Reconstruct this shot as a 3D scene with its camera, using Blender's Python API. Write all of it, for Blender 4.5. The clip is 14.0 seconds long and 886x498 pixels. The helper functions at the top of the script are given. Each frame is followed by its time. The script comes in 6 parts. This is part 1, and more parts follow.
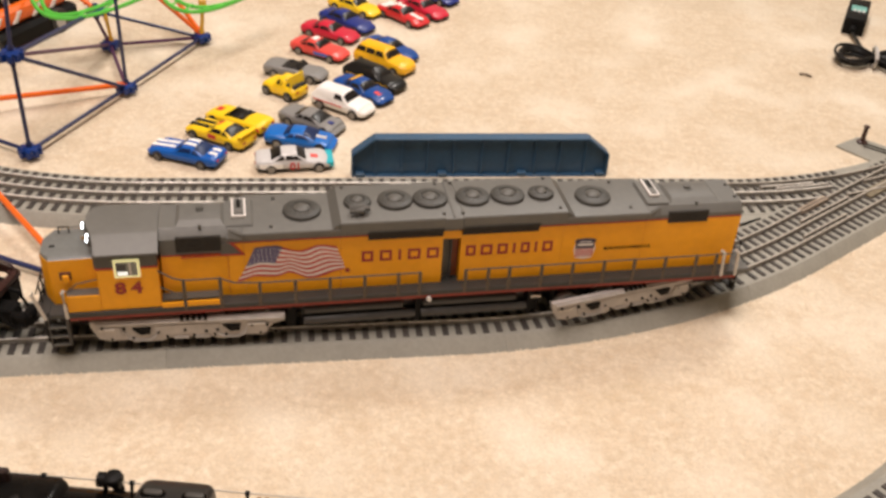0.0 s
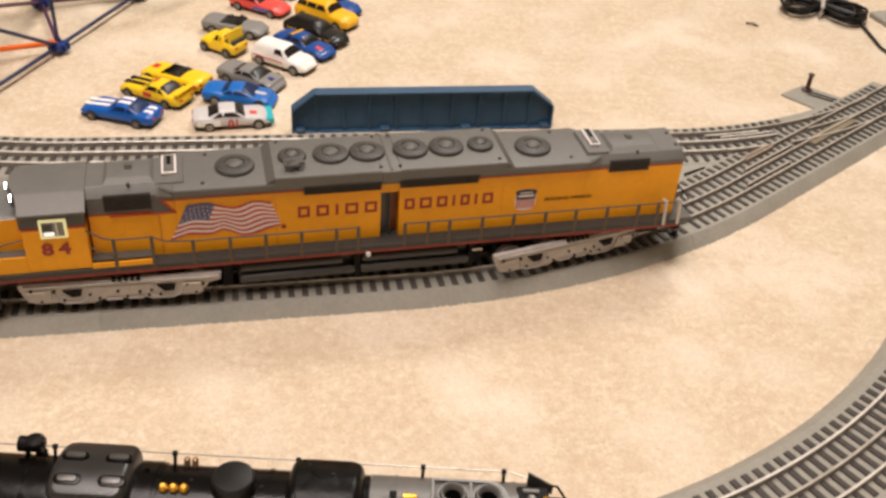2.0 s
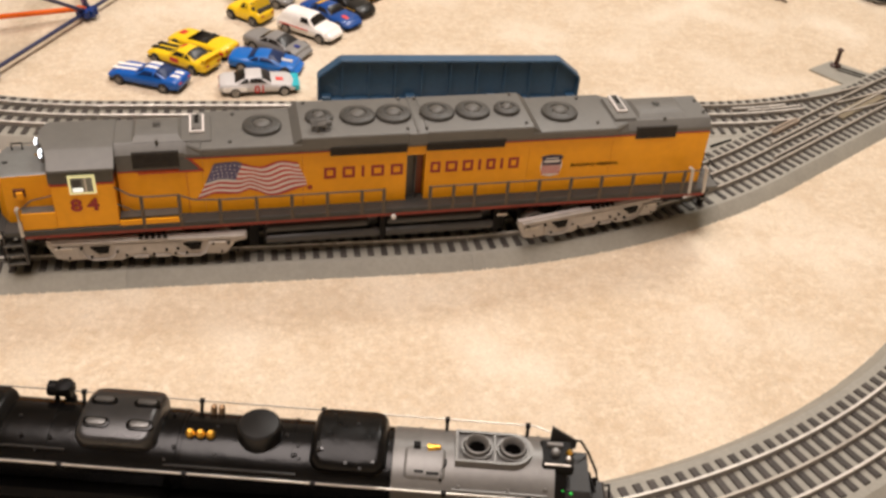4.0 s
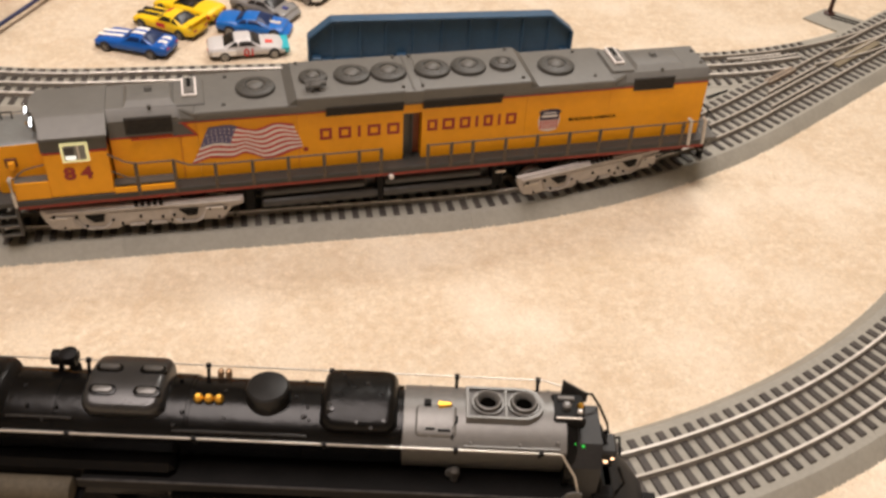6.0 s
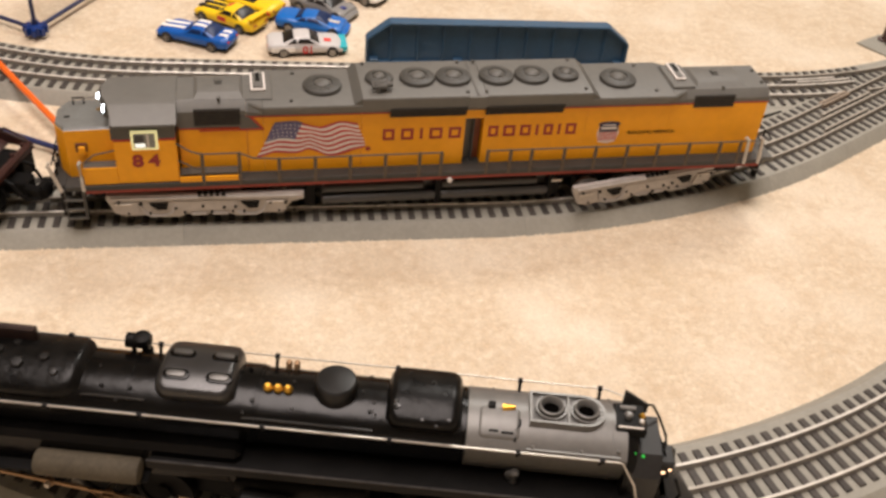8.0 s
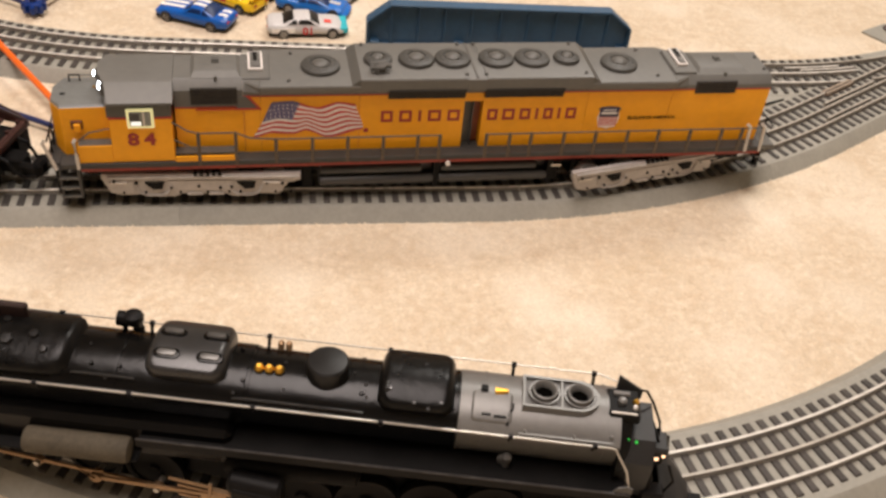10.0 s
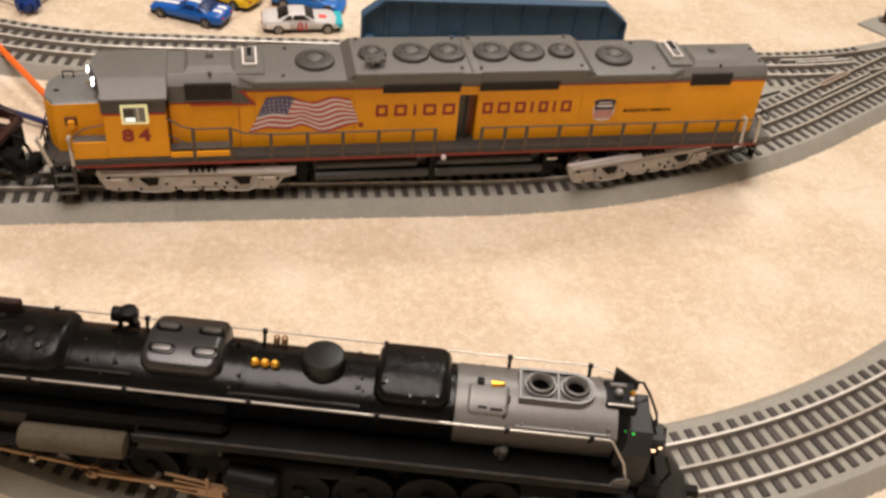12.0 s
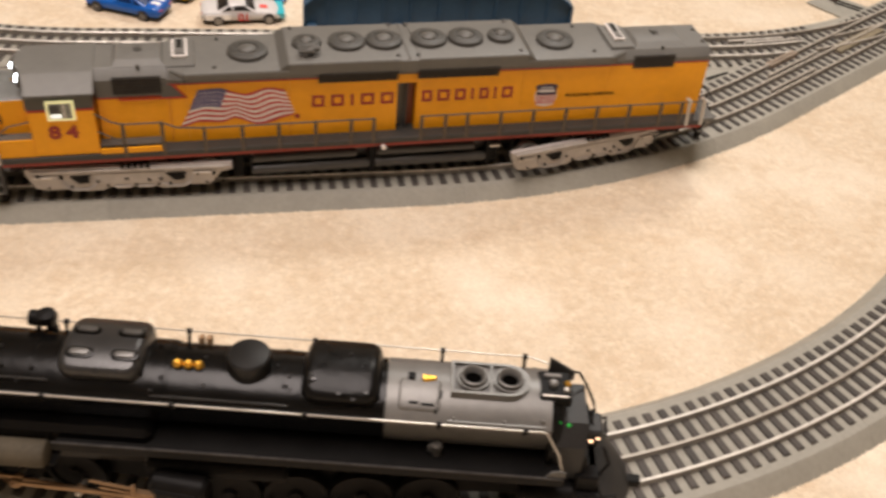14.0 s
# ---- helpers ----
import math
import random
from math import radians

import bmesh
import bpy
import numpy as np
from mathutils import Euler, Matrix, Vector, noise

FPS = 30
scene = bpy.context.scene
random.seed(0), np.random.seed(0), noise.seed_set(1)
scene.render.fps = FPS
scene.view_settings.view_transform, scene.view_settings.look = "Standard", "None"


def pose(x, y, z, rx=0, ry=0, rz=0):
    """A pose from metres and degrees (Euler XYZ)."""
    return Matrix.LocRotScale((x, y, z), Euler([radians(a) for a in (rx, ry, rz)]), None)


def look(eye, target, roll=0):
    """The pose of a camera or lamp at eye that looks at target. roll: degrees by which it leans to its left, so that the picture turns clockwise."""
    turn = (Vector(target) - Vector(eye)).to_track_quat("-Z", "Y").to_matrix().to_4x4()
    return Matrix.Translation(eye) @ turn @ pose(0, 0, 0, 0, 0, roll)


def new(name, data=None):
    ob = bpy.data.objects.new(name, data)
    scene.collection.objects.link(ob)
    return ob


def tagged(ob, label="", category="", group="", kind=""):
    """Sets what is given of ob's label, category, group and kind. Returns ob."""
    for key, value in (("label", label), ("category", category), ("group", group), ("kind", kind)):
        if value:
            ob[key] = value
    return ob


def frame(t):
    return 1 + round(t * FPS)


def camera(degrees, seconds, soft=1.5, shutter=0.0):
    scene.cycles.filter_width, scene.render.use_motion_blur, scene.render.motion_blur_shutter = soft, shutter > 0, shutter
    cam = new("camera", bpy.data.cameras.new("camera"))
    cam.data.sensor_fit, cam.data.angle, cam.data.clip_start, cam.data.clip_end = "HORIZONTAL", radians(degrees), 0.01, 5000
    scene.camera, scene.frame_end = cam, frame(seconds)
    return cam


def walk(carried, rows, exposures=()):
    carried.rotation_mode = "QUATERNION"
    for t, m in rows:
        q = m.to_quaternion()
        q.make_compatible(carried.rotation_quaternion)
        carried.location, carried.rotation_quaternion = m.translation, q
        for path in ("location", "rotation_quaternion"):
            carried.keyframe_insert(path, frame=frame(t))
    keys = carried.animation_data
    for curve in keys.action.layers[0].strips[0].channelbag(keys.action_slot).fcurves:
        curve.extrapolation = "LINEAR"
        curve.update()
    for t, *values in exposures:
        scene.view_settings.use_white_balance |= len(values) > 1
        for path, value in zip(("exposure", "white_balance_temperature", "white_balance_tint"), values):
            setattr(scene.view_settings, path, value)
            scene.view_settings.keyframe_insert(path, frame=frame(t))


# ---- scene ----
cam = camera(48.1, 14.0, soft=2.85, shutter=0.5)
PATH = [
    (0, (0.014, 0.009, 0.496), (-0.042, 1.662, -0.629), 4.1),
    (0.5, (0.022, 0.014, 0.491), (0.001, 1.641, -0.672), 4.9),
    (1, (0.026, 0.016, 0.487), (0.049, 1.631, -0.692), 4.8),
    (1.5, (0.031, 0.016, 0.487), (0.053, 1.63, -0.695), 4.3),
    (2, (0.032, 0.016, 0.485), (0.056, 1.629, -0.697), 4.5),
    (2.5, (0.028, 0.012, 0.484), (0.052, 1.626, -0.698), 4.7),
    (3, (0.029, 0.014, 0.481), (0.055, 1.625, -0.704), 5.1),
    (3.5, (0.031, 0.011, 0.481), (0.054, 1.615, -0.713), 5.3),
    (3.7, (0.03, 0.005, 0.477), (0.029, 1.605, -0.722), 5.2),
    (5.8, (0.026, 0.007, 0.463), (0.034, 1.564, -0.792), 2.5),
    (6, (0.021, 0.007, 0.464), (0.037, 1.56, -0.797), 3.6),
    (6.5, (0.012, 0.007, 0.464), (0.038, 1.552, -0.805), 4.8),
    (7, (0.01, 0.005, 0.464), (0.011, 1.558, -0.796), 5.4),
    (7.5, (0.004, 0.002, 0.467), (0.011, 1.556, -0.793), 5.7),
    (8, (-0.006, -0.001, 0.467), (-0.026, 1.555, -0.789), 5.8),
    (8.5, (-0.008, -0.002, 0.468), (-0.057, 1.554, -0.788), 5.8),
    (9, (-0.002, 0.003, 0.462), (-0.037, 1.55, -0.805), 6.3),
    (9.2, (-0.002, 0.002, 0.462), (-0.027, 1.541, -0.815), 6.4),
    (11.5, (-0.001, 0.001, 0.462), (-0.022, 1.544, -0.811), 6.6),
    (12, (0.0, 0.001, 0.46), (-0.018, 1.537, -0.82), 6.2),
    (12.5, (0.002, 0.0, 0.459), (-0.003, 1.532, -0.826), 6.3),
    (13, (0.002, 0.001, 0.462), (0.003, 1.535, -0.821), 6.4),
    (13.5, (-0.001, 0.002, 0.462), (-0.015, 1.534, -0.823), 6.1),
    (14, (0.023, 0.013, 0.454), (0.057, 1.54, -0.838), 5.9),
]
walk(cam, [(t, look(eye, target, roll)) for t, eye, target, roll in PATH])

# ---- light ----
world = bpy.data.worlds.new("world")
scene.world = world
world.use_nodes = True
world.node_tree.nodes["Background"].inputs[0].default_value = (1.0, 0.86, 0.68, 1)
world.node_tree.nodes["Background"].inputs[1].default_value = 0.15


def area_lamp(name, where, target, size, power, colour):
    data = bpy.data.lights.new(name, "AREA")
    data.shape, data.size, data.size_y, data.energy, data.color = "ELLIPSE", size[0], size[1], power, colour
    ob = new(name, data)
    ob.matrix_world = look(where, target)
    return ob


area_lamp("ceiling_lamp", (-0.28, 0.25, 2.36), (-0.28, 0.25, 0), (1.2, 1.6), 66.5, (1.0, 0.866, 0.812))
area_lamp("ceiling_lamp", (0.50, 2.40, 2.36), (0.50, 2.40, 0), (0.80, 0.80), 45.0, (1.0, 0.945, 0.880))
scene.view_settings.exposure = 0.0

# ---- materials ----


def material(name, base, rough=0.5, metal=0.0, vary=0.12, size=0.01, bump=0.0, bump_size=0.001, coat=0.0, second=None, random_tone=0.0, spec=0.5):
    """A surface with grain at two scales; size and bump_size in metres."""
    m = bpy.data.materials.new(name)
    m.use_nodes = True
    nt = m.node_tree
    p = nt.nodes["Principled BSDF"]
    p.inputs["Roughness"].default_value = rough
    p.inputs["Metallic"].default_value = metal
    p.inputs["Coat Weight"].default_value = coat
    p.inputs["Specular IOR Level"].default_value = spec
    tc = nt.nodes.new("ShaderNodeTexCoord")
    big, fine = nt.nodes.new("ShaderNodeTexNoise"), nt.nodes.new("ShaderNodeTexNoise")
    for node, scale, detail in ((big, 1 / size, 4.0), (fine, 6 / size, 3.0)):
        node.inputs["Scale"].default_value, node.inputs["Detail"].default_value = scale, detail
        nt.links.new(tc.outputs["Object"], node.inputs["Vector"])
    add = nt.nodes.new("ShaderNodeMath")
    add.operation = "ADD"
    nt.links.new(big.outputs["Fac"], add.inputs[0])
    nt.links.new(fine.outputs["Fac"], add.inputs[1])
    ramp = nt.nodes.new("ShaderNodeMapRange")
    ramp.inputs["From Min"].default_value, ramp.inputs["From Max"].default_value = 0.7, 1.3
    nt.links.new(add.outputs[0], ramp.inputs["Value"])
    mix = nt.nodes.new("ShaderNodeMix")
    mix.data_type = "RGBA"
    other = second or tuple(min(1, c * (1 + vary)) for c in base)
    low = tuple(c * (1 - vary) for c in base)
    mix.inputs["A"].default_value, mix.inputs["B"].default_value = (*low, 1), (*other, 1)
    nt.links.new(ramp.outputs["Result"], mix.inputs["Factor"])
    colour = mix.outputs["Result"]
    if random_tone:
        info = nt.nodes.new("ShaderNodeObjectInfo")
        tone = nt.nodes.new("ShaderNodeMapRange")
        tone.inputs["To Min"].default_value, tone.inputs["To Max"].default_value = 1 - random_tone, 1 + random_tone
        nt.links.new(info.outputs["Random"], tone.inputs["Value"])
        hsv = nt.nodes.new("ShaderNodeHueSaturation")
        nt.links.new(tone.outputs["Result"], hsv.inputs["Value"])
        nt.links.new(colour, hsv.inputs["Color"])
        colour = hsv.outputs["Color"]
    nt.links.new(colour, p.inputs["Base Color"])
    rr = nt.nodes.new("ShaderNodeMapRange")
    rr.inputs["To Min"].default_value, rr.inputs["To Max"].default_value = max(0.03, rough - 0.08), min(1, rough + 0.08)
    nt.links.new(big.outputs["Fac"], rr.inputs["Value"])
    nt.links.new(rr.outputs["Result"], p.inputs["Roughness"])
    if bump:
        relief = nt.nodes.new("ShaderNodeTexNoise")
        relief.inputs["Scale"].default_value, relief.inputs["Detail"].default_value = 1 / bump_size, 3.0
        nt.links.new(tc.outputs["Object"], relief.inputs["Vector"])
        b = nt.nodes.new("ShaderNodeBump")
        b.inputs["Strength"].default_value, b.inputs["Distance"].default_value = bump, bump_size * 0.2
        nt.links.new(relief.outputs["Fac"], b.inputs["Height"])
        nt.links.new(b.outputs["Normal"], p.inputs["Normal"])
    return m


def glowing(name, colour, strength):
    m = bpy.data.materials.new(name)
    m.use_nodes = True
    p = m.node_tree.nodes["Principled BSDF"]
    p.inputs["Base Color"].default_value = (*colour, 1)
    p.inputs["Emission Color"].default_value = (*colour, 1)
    p.inputs["Emission Strength"].default_value = strength
    return m


def carpet_material(relief=True):
    m = bpy.data.materials.new("carpet" if relief else "carpet_yarn")
    m.use_nodes = True
    nt = m.node_tree
    p = nt.nodes["Principled BSDF"]
    p.inputs["Roughness"].default_value = 0.95
    p.inputs["Specular IOR Level"].default_value = 0.1
    p.inputs["Sheen Weight"].default_value = 0.25
    p.inputs["Sheen Roughness"].default_value = 0.6
    tc = nt.nodes.new("ShaderNodeTexCoord")

    def noise_node(feature, detail=3.0, rough=0.55):
        n = nt.nodes.new("ShaderNodeTexNoise")
        n.inputs["Scale"].default_value, n.inputs["Detail"].default_value, n.inputs["Roughness"].default_value = 1 / feature, detail, rough
        nt.links.new(tc.outputs["Object"], n.inputs["Vector"])
        return n.outputs["Fac"]

    def blend(a, b, fac, lo, hi):
        r = nt.nodes.new("ShaderNodeMapRange")
        r.inputs["From Min"].default_value, r.inputs["From Max"].default_value = lo, hi
        nt.links.new(fac, r.inputs["Value"])
        x = nt.nodes.new("ShaderNodeMix")
        x.data_type = "RGBA"
        nt.links.new(r.outputs["Result"], x.inputs["Factor"])
        for socket, value in (("A", a), ("B", b)):
            if isinstance(value, tuple):
                x.inputs[socket].default_value = (*value, 1)
            else:
                nt.links.new(value, x.inputs[socket])
        return x.outputs["Result"]

    yarn = blend((0.55, 0.445, 0.31), (0.70, 0.60, 0.46), noise_node(0.006, 3.0, 0.6), 0.30, 0.70)
    tuft = blend((0.56, 0.445, 0.31), yarn, noise_node(0.014, 3.0), 0.28, 0.55)
    patch_tone = blend(tuft, (0.52, 0.41, 0.275), noise_node(0.045, 3.0), 0.50, 0.78)
    worn = blend(patch_tone, (0.73, 0.65, 0.52), noise_node(0.09, 3.0), 0.48, 0.72)
    fibre = blend((0.0, 0.0, 0.0), (1.0, 1.0, 1.0), noise_node(0.0021, 2.0, 0.7), 0.30, 0.70)
    hsv = nt.nodes.new("ShaderNodeHueSaturation")
    span = nt.nodes.new("ShaderNodeMapRange")
    span.inputs["To Min"].default_value, span.inputs["To Max"].default_value = 0.90, 1.09
    nt.links.new(fibre, span.inputs["Value"])
    nt.links.new(span.outputs["Result"], hsv.inputs["Value"])
    nt.links.new(worn, hsv.inputs["Color"])
    if not relief:
        geo = nt.nodes.new("ShaderNodeNewGeometry")
        each = nt.nodes.new("ShaderNodeMapRange")
        each.inputs["To Min"].default_value, each.inputs["To Max"].default_value = 0.97, 1.10
        nt.links.new(geo.outputs["Random Per Island"], each.inputs["Value"])
        nt.links.new(each.outputs["Result"], hsv.inputs["Value"])
    nt.links.new(hsv.outputs["Color"], p.inputs["Base Color"])
    if not relief:
        return m
    last = None
    for feature, strength in ((0.0028, 0.6), (0.011, 0.5), (0.06, 0.12)):
        b = nt.nodes.new("ShaderNodeBump")
        b.inputs["Strength"].default_value, b.inputs["Distance"].default_value = strength, feature * 0.6
        nt.links.new(noise_node(feature, 3.0), b.inputs["Height"])
        if last:
            nt.links.new(last, b.inputs["Normal"])
        last = b.outputs["Normal"]
    nt.links.new(last, p.inputs["Normal"])
    return m


CARPET, PILE = carpet_material(), carpet_material(False)

PLASTER = material("wall_paint", (0.50, 0.45, 0.38), 0.8, vary=0.04, size=0.3, bump=0.1, bump_size=0.004)
ROADBED = material("roadbed_plastic", (0.278, 0.268, 0.227), 0.65, vary=0.10, size=0.02, bump=0.5, bump_size=0.0012, random_tone=0.07)
TIE = material("tie_plastic", (0.046, 0.039, 0.033), 0.6, vary=0.3, size=0.004, bump=0.3, bump_size=0.001, random_tone=0.25)
RAIL = material("nickel_rail", (0.84, 0.81, 0.75), 0.28, 0.4, vary=0.15, size=0.02)
RAIL_SOFT = material("brushed_rail", (0.62, 0.59, 0.53), 0.42, 0.1, vary=0.15, size=0.02)
RAIL_DULL = material("worn_rail", (0.42, 0.385, 0.33), 0.42, 0.1, vary=0.2, size=0.015)
RAIL_WEB = material("rail_web", (0.24, 0.22, 0.185), 0.5, 0.3, vary=0.2, size=0.01)
COVER = material("pale_cover", (0.20, 0.165, 0.105), 0.5, vary=0.2, size=0.008)
LEVER = material("lever_brown", (0.045, 0.016, 0.011), 0.5, vary=0.2, size=0.01)
RUST = material("copper_frog", (0.40, 0.32, 0.25), 0.45, 0.6, vary=0.3, size=0.01)
YELLOW = material("armour_yellow", (0.87, 0.372, 0.006), 0.45, vary=0.05, size=0.03, spec=0.35)
GREY = material("harbor_grey", (0.085, 0.082, 0.072), 0.5, vary=0.08, size=0.03)
GREY_LIGHT = material("roof_grey", (0.118, 0.115, 0.103), 0.5, vary=0.08, size=0.03)
NOSE_GREY = material("nose_grey", (0.150, 0.154, 0.145), 0.35, vary=0.12, size=0.02)
# yellow of the gap door with its shade painted in as red brown
DOOR_SHADE = material("door_yellow_shaded", (0.22, 0.055, 0.015), 0.5, vary=0.15)
RED_LINE = material("red_stripe", (0.42, 0.035, 0.012), 0.45, vary=0.08)
SILL_RED = material("sill_red", (0.24, 0.028, 0.013), 0.5, vary=0.2, size=0.02)
RED_TEXT = material("lettering_red", (0.30, 0.02, 0.015), 0.45, vary=0.05)
WHITE = material("decal_white", (0.74, 0.70, 0.66), 0.5, vary=0.06)
NAVY = material("decal_blue", (0.11, 0.10, 0.20), 0.5, vary=0.15, size=0.003)
BLACK = material("black_plastic", (0.0055, 0.0051, 0.0048), 0.5, vary=0.3, size=0.01, spec=0.12)
VENT = material("dark_grille", (0.036, 0.032, 0.027), 0.6, vary=0.3, size=0.003, spec=0.25)
SILVER = material("truck_silver", (0.42, 0.392, 0.365), 0.5, 0.15, vary=0.15, size=0.008, bump=0.2, bump_size=0.002)
STEEL = material("bright_steel", (0.58, 0.55, 0.50), 0.42, 0.85, vary=0.1)
WALK = material("walkway_grey", (0.040, 0.038, 0.034), 0.6, vary=0.15, size=0.02)
TANK = material("tank_grey", (0.052, 0.050, 0.047), 0.36, vary=0.15, size=0.02, spec=0.45)
GIRDER = material("girder_blue", (0.032, 0.086, 0.158), 0.42, vary=0.12, size=0.02, bump=0.15, bump_size=0.003)
BOILER = material("boiler_black", (0.003, 0.0028, 0.0026), 0.22, vary=0.3, size=0.02, bump=0.16, bump_size=0.005, spec=0.19)
SCUFF = material("scuffed_black", (0.0042, 0.0039, 0.0036), 0.30, vary=0.7, size=0.008, bump=0.35, bump_size=0.004, spec=0.15)
SADDLE = material("sand_dome_black", (0.020, 0.0195, 0.019), 0.30, vary=0.15, size=0.02)
DOME = material("dome_black", (0.008, 0.0077, 0.0073), 0.36, vary=0.3, size=0.012, spec=0.3)
SMOKEBOX = material("graphite_grey", (0.150, 0.146, 0.136), 0.38, 0.2, vary=0.1, size=0.02)
BRASS = material("brass", (0.75, 0.42, 0.06), 0.3, 0.9, vary=0.15)
COPPER_ROD = material("bronze_rod", (0.35, 0.225, 0.125), 0.4, 0.7, vary=0.2)
GLASS = material("window_tint", (0.20, 0.21, 0.18), 0.1, vary=0.2, size=0.004)
LIT_FRAME = glowing("lit_window_frame", (1.0, 0.97, 0.50), 0.32)
HEADLIGHT = glowing("headlight_glow", (0.86, 0.92, 1.0), 12.0)
HEADLIGHT_SOFT = glowing("cab_glow", (0.90, 0.92, 0.86), 0.8)
LAMP_WARM = glowing("lamp_glow", (1.0, 0.62, 0.36), 2.2)
LAMP_GREEN = glowing("green_glow", (0.02, 0.55, 0.06), 0.25)

# ---- mesh helpers ----


def part(name, bm, mats, parent=None, label="", smooth=30):
    me = bpy.data.meshes.new(name)
    bmesh.ops.recalc_face_normals(bm, faces=bm.faces)
    bm.to_mesh(me)
    bm.free()
    for m in mats if isinstance(mats, (list, tuple)) else [mats]:
        me.materials.append(m)
    if smooth:
        me.shade_smooth()
        me.set_sharp_from_angle(angle=radians(smooth))
    ob = new(name, me)
    if parent:
        ob.parent = parent
    if label:
        tagged(ob, label)
    return ob


def thing(name, m, label, category, group="", kind=""):
    ob = new(name)
    ob.empty_display_size = 0.02
    ob.matrix_world = m
    return tagged(ob, label, category, group, kind)


def box(bm, x0, x1, y0, y1, z0, z1, bev=0.0, m=None, mat=0, seg=1):
    mm = Matrix.LocRotScale(((x0 + x1) / 2, (y0 + y1) / 2, (z0 + z1) / 2), None, (x1 - x0, y1 - y0, z1 - z0))
    r = bmesh.ops.create_cube(bm, size=1.0, matrix=(m @ mm) if m else mm)
    vs = r["verts"]
    fs = {f for v in vs for f in v.link_faces}
    for f in fs:
        f.material_index = mat
    if bev:
        es = list({e for v in vs for e in v.link_edges})
        r = bmesh.ops.bevel(bm, geom=es, offset=bev, segments=seg, affect="EDGES", profile=0.6)
        for f in r["faces"]:
            f.material_index = mat
    return bm


def cyl(bm, a, b, r0, r1=None, seg=14, mat=0, caps=True):
    a, b = Vector(a), Vector(b)
    d = b - a
    m = Matrix.Translation((a + b) / 2) @ d.to_track_quat("Z", "Y").to_matrix().to_4x4()
    r = bmesh.ops.create_cone(bm, cap_ends=caps, segments=seg, radius1=r0, radius2=r0 if r1 is None else r1, depth=d.length, matrix=m)
    for f in {f for v in r["verts"] for f in v.link_faces}:
        f.material_index = mat
    return bm


def loop_faces(bm, rings, closed=True, cap=True, mat=0):
    """Bridges rings of points, each of the same count."""
    vs = [[bm.verts.new(p) for p in ring] for ring in rings]
    n = len(vs[0])
    for a, b in zip(vs, vs[1:]):
        for i in range(n if closed else n - 1):
            j = (i + 1) % n
            bm.faces.new((a[i], a[j], b[j], b[i])).material_index = mat
    if cap and closed:
        bm.faces.new(vs[0]).material_index = mat
        bm.faces.new(vs[-1]).material_index = mat
    return bm


def prism(bm, pts, axis, lo, hi, mat=0):
    """A polygon drawn out along an axis: pts are the other two coordinates in order."""
    def place(u, v, w):
        return {"x": (w, u, v), "y": (u, w, v), "z": (u, v, w)}[axis]
    return loop_faces(bm, [[place(u, v, lo) for u, v in pts], [place(u, v, hi) for u, v in pts]], mat=mat)


def lathe(bm, profile, base, axis=(0, 0, 1), seg=24, mat=0):
    m = Matrix.Translation(base) @ Vector(axis).to_track_quat("Z", "Y").to_matrix().to_4x4()
    rings = [[m @ Vector((r * math.cos(2 * math.pi * i / seg), r * math.sin(2 * math.pi * i / seg), h)) for i in range(seg)] for r, h in profile]
    return loop_faces(bm, rings, mat=mat)


def tube(bm, pts, r, seg=6, mat=0, closed=False):
    pts = [Vector(p) for p in pts]
    rings = []
    for i, p in enumerate(pts):
        a, b = pts[max(i - 1, 0)], pts[min(i + 1, len(pts) - 1)]
        if closed:
            a, b = pts[i - 1], pts[(i + 1) % len(pts)]
        q = (b - a).normalized().to_track_quat("Z", "Y")
        ax, ay = q @ Vector((1, 0, 0)), q @ Vector((0, 1, 0))
        rings.append([p + r * (math.cos(2 * math.pi * k / seg) * ax + math.sin(2 * math.pi * k / seg) * ay) for k in range(seg)])
    if closed:
        rings.append(rings[0])
    return loop_faces(bm, rings, cap=not closed, mat=mat)


def B():
    return bmesh.new()


# ---- the room ----
def floor_sheet():
    bm = B()
    xs, ys = np.linspace(-2.6, 2.6, 53), np.linspace(-1.8, 4.0, 59)
    grid = [[bm.verts.new((x, y, 0)) for x in xs] for y in ys]
    for j in range(len(ys) - 1):
        for i in range(len(xs) - 1):
            bm.faces.new((grid[j][i], grid[j][i + 1], grid[j + 1][i + 1], grid[j + 1][i]))
    return tagged(part("floor", bm, CARPET, smooth=0), "cream beige cut pile carpet with worn patches", "carpet", kind="structure")


floor_sheet()


